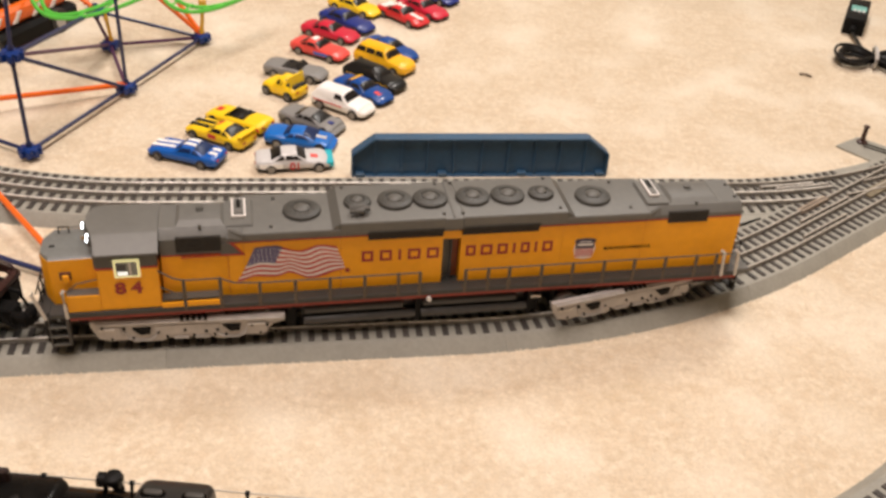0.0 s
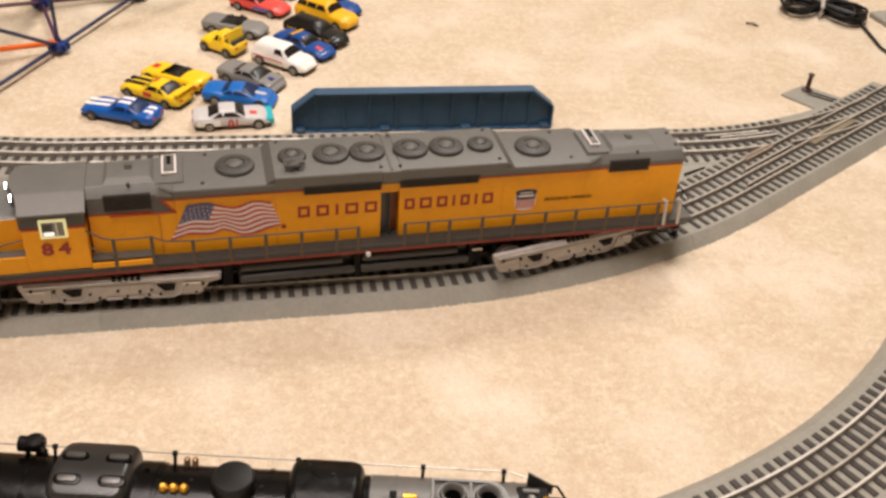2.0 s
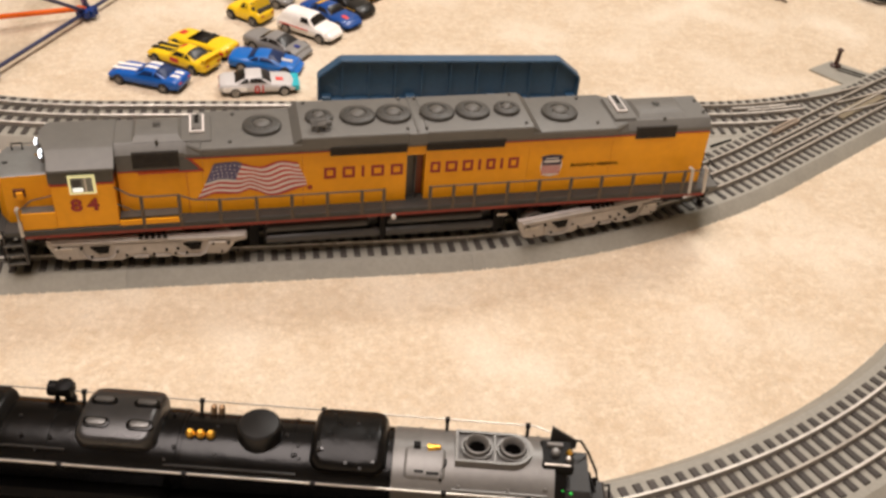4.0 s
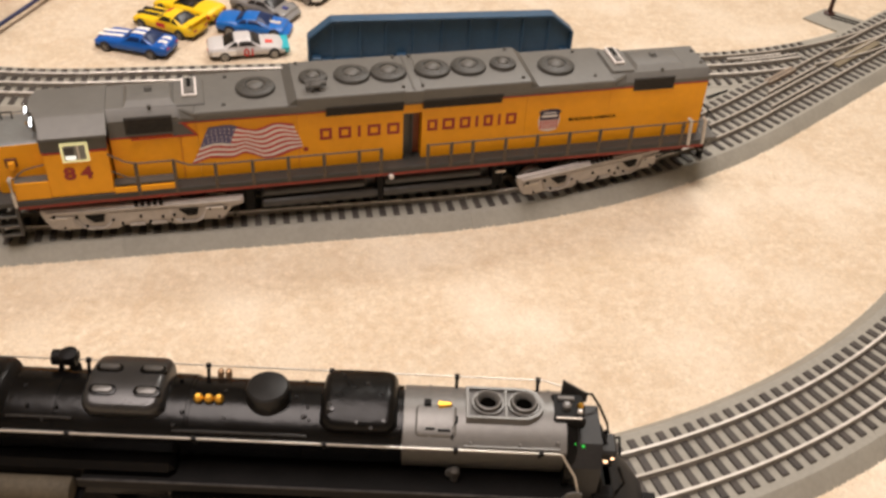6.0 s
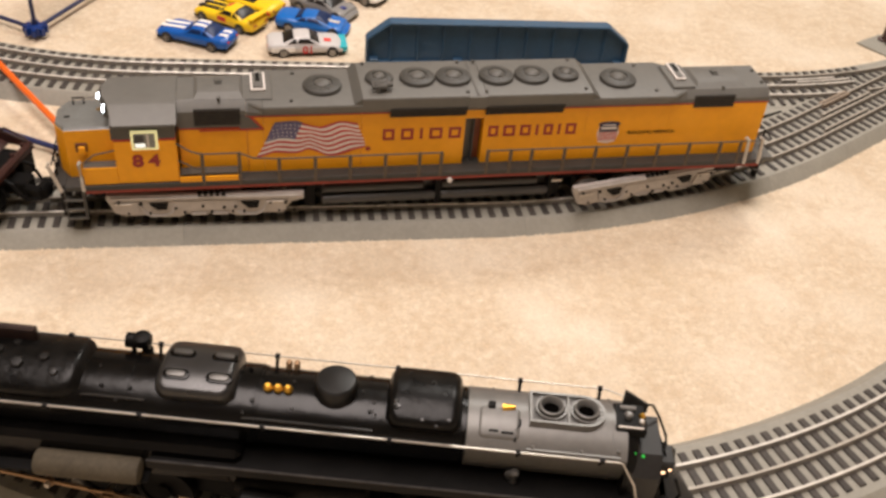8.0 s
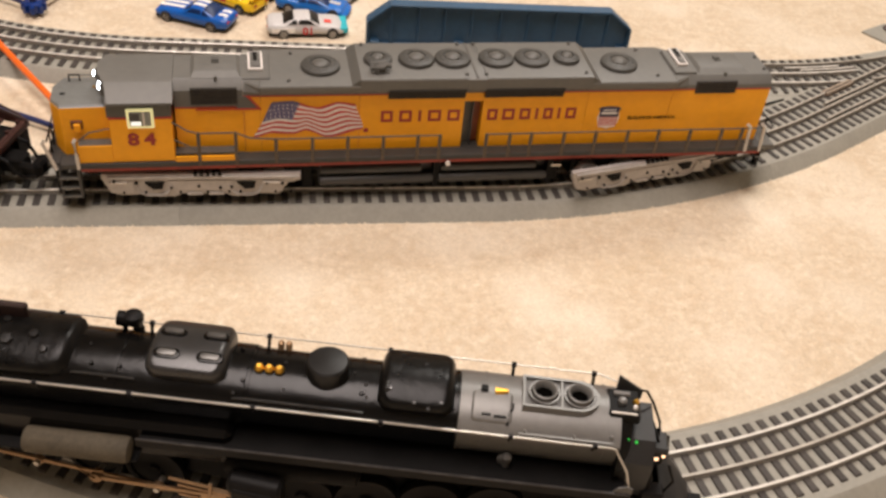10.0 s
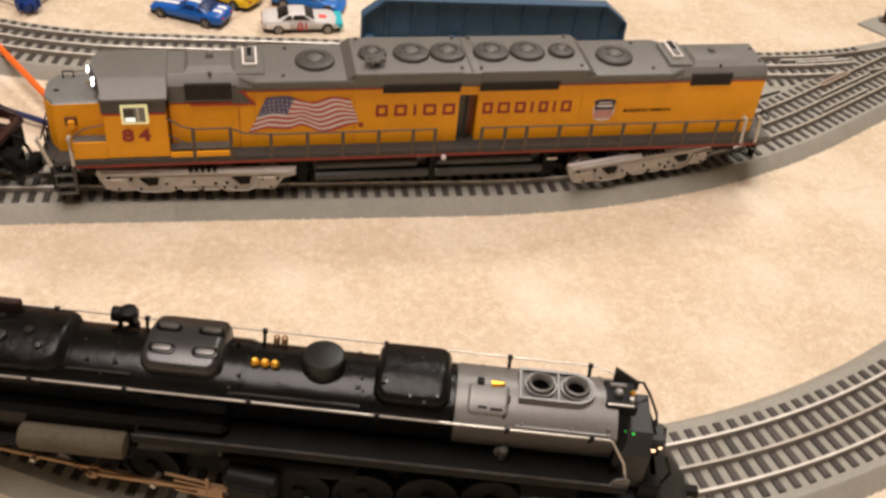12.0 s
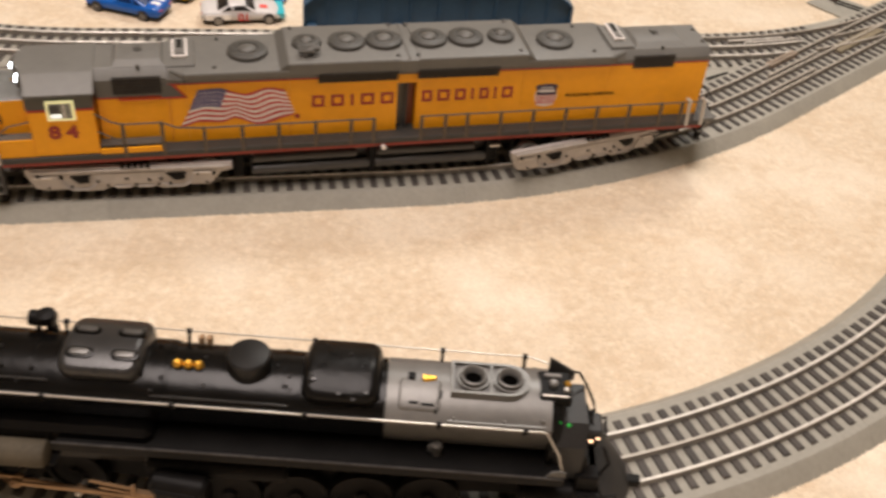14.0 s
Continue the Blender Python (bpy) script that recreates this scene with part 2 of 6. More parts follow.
def pile():
    """Tufts of the carpet over the stretch of floor in view; they creep over the feet of the roadbeds."""
    gen = np.random.default_rng(3)
    count = 230000
    x, y = gen.uniform(-0.62, 0.72, count), 0.34 + 1.06 * gen.uniform(0, 1, count) ** 1.35
    gap = np.full(count, 9.0)
    for line in TRACKS:
        for u in np.arange(0.0, line.length, 0.010):
            px, py, _ = line.at(u)
            gap = np.minimum(gap, np.hypot(x - px, y - py))
    keep = gap > 0.0402 + 0.0010 * np.sin(x * 210 + y * 90) * np.sin(y * 160)
    keep &= ~((x > 0.24) & (x < 0.40) & (y < x * 0.60 + 0.72) & (y > x * 0.95 + 0.50))
    keep &= ~((x > 0.408) & (x < 0.47) & (y > 0.985 - (x - 0.44) * 0.2) & (y < 1.030 - abs(x - 0.434) * 0.72))
    x, y, gap = x[keep], y[keep], gap[keep]
    n = len(x)
    h, r = gen.uniform(0.0002, 0.0009, n) + np.where(gap < 0.046, 0.0003, 0.0), gen.uniform(0.0015, 0.0026, n) * np.where(gap < 0.044, 0.65, 1.0)
    a, lean = gen.uniform(0, 2 * np.pi, n), gen.uniform(0, 0.0012, n)
    la = gen.uniform(0, 2 * np.pi, n)
    verts = np.zeros((n, 5, 3))
    for k in range(4):
        ang = a + k * np.pi / 2
        verts[:, k, 0], verts[:, k, 1], verts[:, k, 2] = x + r * np.cos(ang), y + r * np.sin(ang), -0.0003
    verts[:, 4, 0], verts[:, 4, 1], verts[:, 4, 2] = x + lean * np.cos(la), y + lean * np.sin(la), h
    base = np.arange(n)[:, None] * 5
    faces = np.concatenate([base + np.array(t) for t in ((0, 1, 4), (1, 2, 4), (2, 3, 4), (3, 0, 4))])
    me = bpy.data.meshes.new("carpet_pile")
    me.vertices.add(n * 5)
    me.vertices.foreach_set("co", verts.reshape(-1))
    me.loops.add(len(faces) * 3)
    me.loops.foreach_set("vertex_index", faces.reshape(-1).astype(np.int32))
    me.polygons.add(len(faces))
    me.polygons.foreach_set("loop_start", np.arange(len(faces), dtype=np.int32) * 3)
    me.update(calc_edges=True)
    me.shade_smooth()
    me.materials.append(PILE)
    return tagged(new("carpet_pile", me), "short cream tufts of the cut pile carpet", "carpet", kind="stuff")


for nm, b in {"wall_north": (-2.7, 2.7, 4.0, 4.1, 0, 2.45), "wall_south": (-2.7, 2.7, -1.9, -1.8, 0, 2.45), "wall_east": (2.6, 2.7, -1.8, 4.0, 0, 2.45), "wall_west": (-2.7, -2.6, -1.8, 4.0, 0, 2.45), "ceiling": (-2.7, 2.7, -1.9, 4.1, 2.453, 2.55)}.items():
    tagged(part(nm, box(B(), *b), PLASTER, smooth=0), "plain cream painted " + ("ceiling" if nm == "ceiling" else "wall of the room"), nm.split("_")[0], kind="structure")

# ---- track ----
GAUGE, PITCH, RAIL_TOP, TIE_TOP = 0.0171, 0.0103, 0.0150, 0.0116


class Line:
    """A centre line of straight pieces and arcs, walked by length."""

    def __init__(self, x, y, heading):
        self.x, self.y, self.h, self.pieces = x, y, radians(heading), []
        self.length = 0.0

    def straight(self, length):
        self.pieces.append((self.length, self.x, self.y, self.h, length, None))
        self.x, self.y = self.x + length * math.cos(self.h), self.y + length * math.sin(self.h)
        self.length += length
        return self

    def arc(self, radius, degrees):
        length = abs(radius * radians(degrees))
        self.pieces.append((self.length, self.x, self.y, self.h, length, radius if degrees > 0 else -radius))
        self.x, self.y, self.h = self.end(self.pieces[-1], length)
        self.length += length
        return self

    @staticmethod
    def end(piece, u):
        _, x, y, h, _, r = piece
        if r is None:
            return x + u * math.cos(h), y + u * math.sin(h), h
        a = h + u / r
        return x + r * (math.sin(a) - math.sin(h)), y - r * (math.cos(a) - math.cos(h)), a

    def at(self, u, off=0.0):
        piece = [p for p in self.pieces if p[0] <= u + 1e-9][-1] if u > 0 else self.pieces[0]
        x, y, a = self.end(piece, u - piece[0])
        return x - off * math.sin(a), y + off * math.cos(a), a


TIE_MESH = {}


def tie_mesh(half, wide=0.0026):
    key = (round(half, 4), wide)
    if key not in TIE_MESH:
        bm = B()
        rings = []
        for z, dx, dy in ((0.0062, 0.0, 0.0), (TIE_TOP - 0.0004, 0.0002, 0.0004), (TIE_TOP, 0.0006, 0.0010)):
            rings.append([(sx * (wide - dx), sy * (half - dy), z) for sx, sy in ((-1, -1), (1, -1), (1, 1), (-1, 1))])
        loop_faces(bm, rings)
        me = bpy.data.meshes.new("tie")
        bmesh.ops.recalc_face_normals(bm, faces=bm.faces)
        bm.to_mesh(me)
        bm.free()
        me.materials.append(TIE)
        TIE_MESH[key] = me
    return TIE_MESH[key]


def rail_mesh(line, u0, u1, off, top=RAIL_TOP):
    """A rail with a bright head; web and foot are painted darker for its shadow."""
    bm = sweep(B(), line, u0, u1, rail_profile(off, top))
    for f in bm.faces:
        if max(v.co.z for v in f.verts) < top - 0.0009:
            f.material_index = 1
    return bm


def sweep(bm, line, u0, u1, profile, step=0.012, mat=0):
    count = max(2, int((u1 - u0) / step) + 1)
    rings = []
    for k in range(count):
        u = u0 + (u1 - u0) * k / (count - 1)
        ring = []
        for off, z in profile:
            x, y, _ = line.at(u, off)
            ring.append((x, y, z))
        rings.append(ring)
    return loop_faces(bm, rings, mat=mat)


def rail_profile(off, top=RAIL_TOP):
    half = [(-0.0013, TIE_TOP - 0.001), (-0.0013, TIE_TOP + 0.0004), (-0.0006, TIE_TOP + 0.0006), (-0.0006, top - 0.0012), (-0.0010, top - 0.0009), (-0.0010, top - 0.0003), (-0.0007, top)]
    return [(off + a, z) for a, z in half] + [(off - a, z) for a, z in reversed(half)]


BED = [(-0.0425, 0.0), (-0.0412, 0.0012), (-0.0345, 0.0092), (-0.0330, 0.0102), (0.0330, 0.0102), (0.0345, 0.0092), (0.0412, 0.0012), (0.0425, 0.0)]


def track_section(line, u0, u1, label, rails=(RAIL, RAIL_DULL, RAIL), bed=BED, half=0.0306, phase=0.0, skip=None):
    x, y, a = line.at((u0 + u1) / 2)
    t = thing("track_section", Matrix(), label, "toy track", "track sections on the carpet")
    part("roadbed", sweep(B(), line, u0 + 0.00008, u1 - 0.00008, bed), ROADBED, t, "grey moulded plastic ballast")
    for off, m in zip((-GAUGE, 0, GAUGE), rails):
        part("rail", rail_mesh(line, u0 + 0.0003, u1 - 0.0003, off), [m, RAIL_WEB], t, "bare metal rail")
    k0, k1 = math.ceil((u0 - phase) / PITCH), math.ceil((u1 - phase) / PITCH)
    for k in range(k0, k1):
        u = phase + k * PITCH
        if skip and skip(u):
            continue
        x, y, a = line.at(u)
        ob = new("tie", tie_mesh(half))
        ob.parent = t
        ob.matrix_local = Matrix.Translation((x, y, 0)) @ Matrix.Rotation(a, 4, "Z")
    return t


def sections(line, cuts, label, **kw):
    return [track_section(line, a, b, label, **kw) for a, b in zip(cuts, cuts[1:])]


# front siding: straight, then a wide left curve into the turnout
H1 = 12.4
front = Line(0.0243 - 0.60 * math.cos(radians(H1)), 0.6414 - 0.60 * math.sin(radians(H1)), H1).straight(0.5788).arc(0.640, 30.8).straight(0.3550).arc(0.467, 40.0)
# back main: curve, straight, tight left curve into the turnout
back = Line(-0.372 - 0.467 * math.sin(radians(50)), 1.2237 - 0.467 * math.cos(radians(50)), -50.0).arc(0.467, 59.9).straight(0.564).arc(0.467, 33.3).straight(0.05)
# steam line: one long left curve
steam_line = Line(-0.0643 + 0.5965 * math.sin(radians(-40)), 0.9256 - 0.5965 * math.cos(radians(40)), -40.0).arc(0.5965, 135.0)

TRACKS = (front, back, steam_line)
pile()
sections(front, [0.0, 0.106, 0.360, 0.614], "three rail grey plastic track section under the locomotive", phase=0.003)
sections(front, [0.614, 0.830], "curved grey plastic track section under the locomotive", phase=0.003)
sections(back, [0.0, 0.244, 0.488, 0.742, 0.996, 1.05], "three rail grey plastic track section behind the locomotive", rails=(RAIL, RAIL, RAIL))
sections(steam_line, [0.0, 0.26, 0.52, 0.78, 1.04, 1.30, 1.405], "three rail grey plastic track section under the steam engine", half=0.0280, rails=(RAIL_SOFT, RAIL_DULL, RAIL_SOFT))


def turnout():
    t = thing("turnout", Matrix(), "grey plastic three rail track turnout with a black lever", "toy track", "track sections on the carpet")
    part("roadbed", sweep(B(), front, 0.8302, 1.24, BED), ROADBED, t, "grey moulded plastic ballast")
    low = [(o, max(0.0, z - 0.0006)) for o, z in BED]
    part("roadbed", sweep(B(), back, 1.0502, 1.32, low), ROADBED, t, "grey moulded plastic ballast")
    # infill between the two legs
    bm = B()
    rings = []
    for k in range(13):
        a, b = back.at(1.0 + 0.25 * k / 12, -0.026), front.at(0.79 + 0.33 * k / 12, 0.026)
        rings.append([(a[0], a[1], 0.0), (a[0], a[1], 0.0092), (b[0], b[1], 0.0092), (b[0], b[1], 0.0)])
    loop_faces(bm, rings)
    part("roadbed", bm, ROADBED, t)
    for off, m in zip((-GAUGE, 0, GAUGE), (RAIL_DULL, RAIL_DULL, RAIL_DULL)):
        part("rail", rail_mesh(front, 0.8303, 1.24, off), [m, RAIL_WEB], t, "bare metal rail")
    for off, u0, u1 in ((-GAUGE, 1.0503, 1.135), (-GAUGE, 1.165, 1.30), (0, 1.0503, 1.16), (0, 1.20, 1.29), (GAUGE, 1.0503, 1.32)):
        part("rail", rail_mesh(back, u0, u1, off, RAIL_TOP - 0.0003), [RAIL if u1 < 1.17 else RAIL_DULL, RAIL_WEB], t, "bare metal rail")
    # guard rails and the frog
    for line, off, u0, u1 in ((back, GAUGE - 0.006, 1.085, 1.145), (back, 0.0065, 1.10, 1.16), (front, -GAUGE + 0.006, 0.93, 1.0), (front, 0.006, 0.95, 1.03)):
        part("guard_rail", rail_mesh(line, u0, u1, off, RAIL_TOP - 0.0008), [RAIL_DULL if line is front else RAIL, RAIL_WEB], t)
    part("frog", sweep(B(), front, 0.965, 1.008, [(GAUGE - 0.003, 0.010), (GAUGE - 0.003, 0.0150), (GAUGE + 0.003, 0.0150), (GAUGE + 0.003, 0.010)]), RUST, t, "worn copper coloured frog")
    part("frog", sweep(B(), front, 1.05, 1.13, [(-0.0075, 0.010), (-0.0070, 0.0134), (0.0040, 0.0134), (0.0045, 0.010)]), COVER, t, "dull brown cover plate")
    def add(line, u, half, shift=0.0):
        x, y, a = line.at(u, shift)
        ob = new("tie", tie_mesh(half, 0.0021))
        ob.parent = t
        ob.matrix_local = Matrix.Translation((x, y, 0)) @ Matrix.Rotation(a, 4, "Z")
    for k in range(math.ceil(0.83 / PITCH), int(1.23 / PITCH)):
        add(front, 0.0086 + k * PITCH, 0.0306)
    for k in range(math.ceil(1.05 / PITCH), int(1.31 / PITCH)):
        u = k * PITCH
        x, y, _ = back.at(u)
        gap = min(math.hypot(x - front.at(v)[0], y - front.at(v)[1]) for v in np.arange(0.8, 1.24, 0.004))
        over = 0.0615 - gap
        if over <= 0:
            add(back, u, 0.0305)
        elif over < 0.045:
            add(back, u, 0.0305 - over / 2, over / 2)
    # lever beside the points
    pad = [(0.4030, 1.0060), (0.4340, 1.0320), (0.4850, 0.9960), (0.4400, 0.9700)]
    part("lever_pad", prism(B(), pad, "z", 0.0, 0.0019), ROADBED, t, "flat grey plastic pad")
    bm = B()
    cyl(bm, (0.4345, 1.0185, 0.0016), (0.4348, 1.0188, 0.0205), 0.0027, 0.0023, 10)
    lathe(bm, [(0.0022, 0.0), (0.0034, 0.0010), (0.0034, 0.0024), (0.0026, 0.0030)], (0.4348, 1.0188, 0.0195), seg=12)
    lathe(bm, [(0.006, 0.0), (0.006, 0.002), (0.004, 0.003)], (0.4345, 1.0185, 0.0016), seg=12)
    part("lever", bm, LEVER, t, "dark brown plastic throw lever")
    bm = B()
    for o in (0.0, 0.007):
        box(bm, 0.0, 0.055, -0.0007, 0.0007, 0.0018, 0.0032, m=pose(0.4355 - 0.2 * o, 1.016 - o, 0, 0, 0, -32))
    part("throw_bar", bm, BLACK, t)
    part("pin", cyl(B(), (0.2613, 0.8058, 0.0112), (0.2830, 0.8210, 0.0108), 0.0010, seg=8), BLACK, t, "thin black pin lying between the legs")
    return t


turnout()

# ---- the yellow diesel locomotive ----
LOCO = pose(-0.2107, 0.5878, 0, 0, 0, 14.9)
diesel = thing("diesel_locomotive", LOCO, "yellow and grey model diesel locomotive with lit headlights", "model locomotive")


def hood_profile(hw, top, shoulder, edge, z0=0.0505):
    return [(-hw, z0), (-hw, shoulder), (-hw + 0.0006, shoulder + 0.0006), (-edge, top - 0.0006), (-edge + 0.001, top), (edge - 0.001, top), (edge, top - 0.0006), (hw - 0.0006, shoulder + 0.0006), (hw, shoulder), (hw, z0)]


def hood_block(x0, x1, hw, top, shoulder, edge, tone, label=""):
    """A stretch of hood: yellow below tone, grey above."""
    h = new("hood")
    h.parent = diesel
    low = [(-hw, 0.0505), (-hw, tone), (hw, tone), (hw, 0.0505)]
    up = [(-hw, tone + 0.0012)] + hood_profile(hw, top, shoulder, edge)[1:-1] + [(hw, tone + 0.0012)]
    part("side_panel", prism(B(), low, "x", x0, x1), YELLOW, h, "yellow painted hood side")
    part("stripe", prism(B(), [(-hw - 0.0001, tone), (-hw - 0.0001, tone + 0.0012), (hw + 0.0001, tone + 0.0012), (hw + 0.0001, tone)], "x", x0, x1), RED_LINE, h, "thin red line")
    part("roof", prism(B(), up, "x", x0, x1), GREY_LIGHT, h, "grey painted hood roof")
    return h


HW = 0.022


def flared(x0, x1, top, edge=0.0258):
    """A stretch of hood whose roof flares out past the sides."""
    h = new("hood")
    h.parent = diesel
    part("side_panel", prism(B(), [(-HW, 0.0505), (-HW, 0.0955), (HW, 0.0955), (HW, 0.0505)], "x", x0, x1), YELLOW, h, "yellow painted hood side")
    part("stripe", prism(B(), [(-HW - 0.0001, 0.0955), (-HW - 0.0001, 0.0967), (HW + 0.0001, 0.0967), (HW + 0.0001, 0.0955)], "x", x0, x1), RED_LINE, h, "thin red line")
    half = [(-HW, 0.0967), (-HW - 0.0004, 0.0985), (-edge - 0.0004, 0.1012), (-edge - 0.0006, top - 0.0012), (-edge, top - 0.0003), (-edge + 0.0010, top)]
    part("roof", prism(B(), half + [(-y, z) for y, z in reversed(half)], "x", x0, x1), GREY_LIGHT, h, "grey flared hood roof")
    return h


hood_block(0.0025, 0.0485, 0.0215, 0.1075, 0.1010, 0.0165, 0.0868)
hood_block(0.0487, 0.0600, HW, 0.1060, 0.1000, 0.0180, 0.0955)
flared(0.0602, 0.1290, 0.1060)
flared(0.1292, 0.2050, 0.1107)
flared(0.2188, 0.2975, 0.1107)
flared(0.2977, 0.3630, 0.1060)
hood_block(0.3632, 0.4415, HW, 0.1062, 0.1005, 0.0178, 0.0958)
# the gap between the two power units, roofed over
half = [(-HW, 0.0967), (-HW - 0.0004, 0.0985), (-0.0262, 0.1012), (-0.0264, 0.1095), (-0.0248, 0.1104)]
part("gap_roof", prism(B(), half + [(-y, z) for y, z in reversed(half)], "x", 0.2052, 0.2186), GREY_LIGHT, diesel)
part("gap_lintel", box(B(), 0.2052, 0.2186, -HW, HW, 0.0895, 0.0963), YELLOW, diesel, "yellow lintel over the gap")
part("gap_wall", box(B(), 0.2052, 0.2122, -0.0150, 0.0150, 0.0506, 0.0893), GREY_LIGHT, diesel, "pale grey wall inside the gap")
# the door's red brown is painted shade over yellow
part("gap_door", box(B(), 0.2124, 0.2186, -0.0150, 0.0150, 0.0506, 0.0893, 0.0006), DOOR_SHADE, diesel, "yellow inner door with its shade painted red brown")
part("gap_hinge", box(B(), 0.2118, 0.2126, -0.0205, -0.0150, 0.0506, 0.0893), TANK, diesel)

# slanting ends that lead the flare back to the narrow hood
for x0, x1 in ((0.0600, 0.0500), (0.3632, 0.3745)):
    bm = B()
    wide = [(-HW, 0.0970), (-HW - 0.0004, 0.0985), (-0.0262, 0.1012), (-0.0264, 0.1048), (-0.0248, 0.1060)]
    slim = [(-HW + 0.0002, 0.0985), (-HW, 0.0995), (-HW, 0.1000), (-0.0190, 0.1048), (-0.0178, 0.1058)]
    loop_faces(bm, [[(x, y, z) for y, z in side + [(-y, z) for y, z in reversed(side)]] for x, side in ((x0, wide), (x1, slim))])
    part("roof_shoulder", bm, GREY_LIGHT, diesel, "grey flared roof shoulder")
# slanting end walls of the raised roof
for x, d in ((0.1292, -1), (0.2975, 1)):
    bm = B()
    rings = [[(x, y, z) for y, z in ((-0.0262, 0.1012), (-0.0258, 0.1104), (0.0258, 0.1104), (0.0262, 0.1012))], [(x + d * 0.0065, y, z) for y, z in ((-0.0262, 0.1012), (-0.0258, 0.1058), (0.0258, 0.1058), (0.0262, 0.1012))]]
    loop_faces(bm, rings)
    part("roof_ramp", bm, GREY, diesel)


def fan(x, y, z, r):
    f = part("fan_housing", lathe(B(), [(r, -0.001), (r, 0.0016), (r * 0.95, 0.0026), (r * 0.72, 0.0036), (r * 0.52, 0.0036), (r * 0.50, 0.0028), (r * 0.44, 0.0028)], (x, y, z), seg=32), FAN, diesel, "round dark grey roof fan")
    part("fan_cap", lathe(B(), [(r * 0.44, 0.0026), (r * 0.42, 0.0036), (r * 0.30, 0.0046), (r * 0.12, 0.0050), (0.0003, 0.0051)], (x, y, z), seg=24), GREY, f, "grey domed cap")
    bm = B()
    for k in range(16):
        box(bm, r * 0.53, r * 0.80, -0.0002, 0.0002, 0.0030, 0.0038, m=pose(x, y, z, 0, 0, 22.5 * k))
    part("grille_bar", bm, GREY, f)
    return f


FAN = material("fan_grey", (0.048, 0.046, 0.040), 0.5, vary=0.12, size=0.01)
for x, r, z in ((0.1030, 0.0139, 0.1060), (0.1713, 0.0131, 0.1107), (0.1977, 0.0131, 0.1107), (0.2300, 0.0131, 0.1107), (0.2570, 0.0131, 0.1107), (0.2832, 0.0099, 0.1107), (0.1435, 0.0102, 0.1107), (0.3250, 0.0139, 0.1060)):
    fan(x, 0.0, z, r)
# horn cluster on the raised roof
bm = B()
for y, l in ((-0.0150, 0.0125), (-0.0118, 0.0095), (-0.0182, 0.0080)):
    cyl(bm, (0.1385, y, 0.1152), (0.1385 + l, y, 0.1152), 0.0007, 0.0021, 10)
    cyl(bm, (0.1385, y, 0.1152), (0.1362, y, 0.1152), 0.0012, 0.0010, 10)
box(bm, 0.1400, 0.1420, -0.0200, -0.0100, 0.1106, 0.1149, 0.0003)
box(bm, 0.1370, 0.1500, -0.0190, -0.0110, 0.1104, 0.1114, 0.0003)
part("horn", bm, GREY, diesel, "grey air horn cluster")

# roof hatches, exhaust frames, lifting eyes
for x0, x1, hw, z0, z1 in ((0.0140, 0.0475, 0.0162, 0.1074, 0.1101), (0.3835, 0.4240, 0.0160, 0.1061, 0.1082)):
    bm = B()
    rings = [[(x0 + g, -hw + q, z), (x1 - g, -hw + q, z), (x1 - g, hw - q, z), (x0 + g, hw - q, z)] for z, g, q in ((z0, 0.0, 0.0), (z1 - 0.0004, 0.0020, 0.0052), (z1, 0.0026, 0.0062))]
    loop_faces(bm, rings)
    h = part("roof_hatch", bm, GREY_LIGHT, diesel)
    bm = B()
    xm = (x0 + x1) / 2
    box(bm, xm - 0.0025, xm + 0.0025, 0.0015, 0.0055, z1, z1 + 0.0018, 0.0004)
    box(bm, xm - 0.0025, xm + 0.0025, -0.0005, 0.0008, z1, z1 + 0.0008)
    cyl(bm, (xm, -hw - 0.0012, z0 - 0.0005), (xm, -hw - 0.0012, z0 + 0.0022), 0.0011)
    part("hatch_fitting", bm, GREY, h)
for x0, x1, z in ((0.0528, 0.0630, 0.1074), (0.3690, 0.3770, 0.1080)):
    part("exhaust_base", box(B(), x0 - 0.0050, x1 + 0.0045, -0.0165, 0.0175, z - 0.0022, z, 0.0006), GREY_LIGHT, diesel)
    bm = B()
    box(bm, x0, x1, -0.0075, 0.0165, z, z + 0.0022, 0.0004)
    ex = part("exhaust_frame", bm, WHITE, diesel, "white rectangular frame round the exhaust")
    part("inset", box(B(), x0 + 0.0014, x1 - 0.0014, -0.0062, 0.0152, z + 0.0014, z + 0.0025), GREY_LIGHT, ex)
    part("slot", box(B(), (x0 + x1) / 2 - 0.0014, (x0 + x1) / 2 + 0.0014, 0.0030, 0.0140, z + 0.0015, z + 0.0030), BLACK, ex, "dark exhaust slot")
    part("lid", box(B(), x0 + 0.0020, x1 - 0.0020, -0.0056, 0.0008, z + 0.0018, z + 0.0032), SMOKEBOX, ex)
part("hatch_seam", box(B(), 0.2110, 0.2125, -0.0250, 0.0250, 0.1103, 0.1109), GREY, diesel)
for x, y, z in ((0.080, -0.019, 0.106), (0.083, 0.019, 0.106), (0.2045, -0.0210, 0.1107), (0.2185, -0.0210, 0.1107), (0.293, -0.0205, 0.1107), (0.350, -0.0175, 0.106), (0.345, 0.0205, 0.106), (0.205, 0.0225, 0.1107), (0.217, 0.0225, 0.1107), (0.134, 0.0225, 0.1107), (0.291, 0.0225, 0.1107), (0.4385, 0.008, 0.1062), (0.4385, -0.010, 0.1062)):
    part("lifting_eye", lathe(B(), [(0.0013, 0.0), (0.0013, 0.0012), (0.0006, 0.0018)], (x, y, z), seg=8), GREY, diesel)

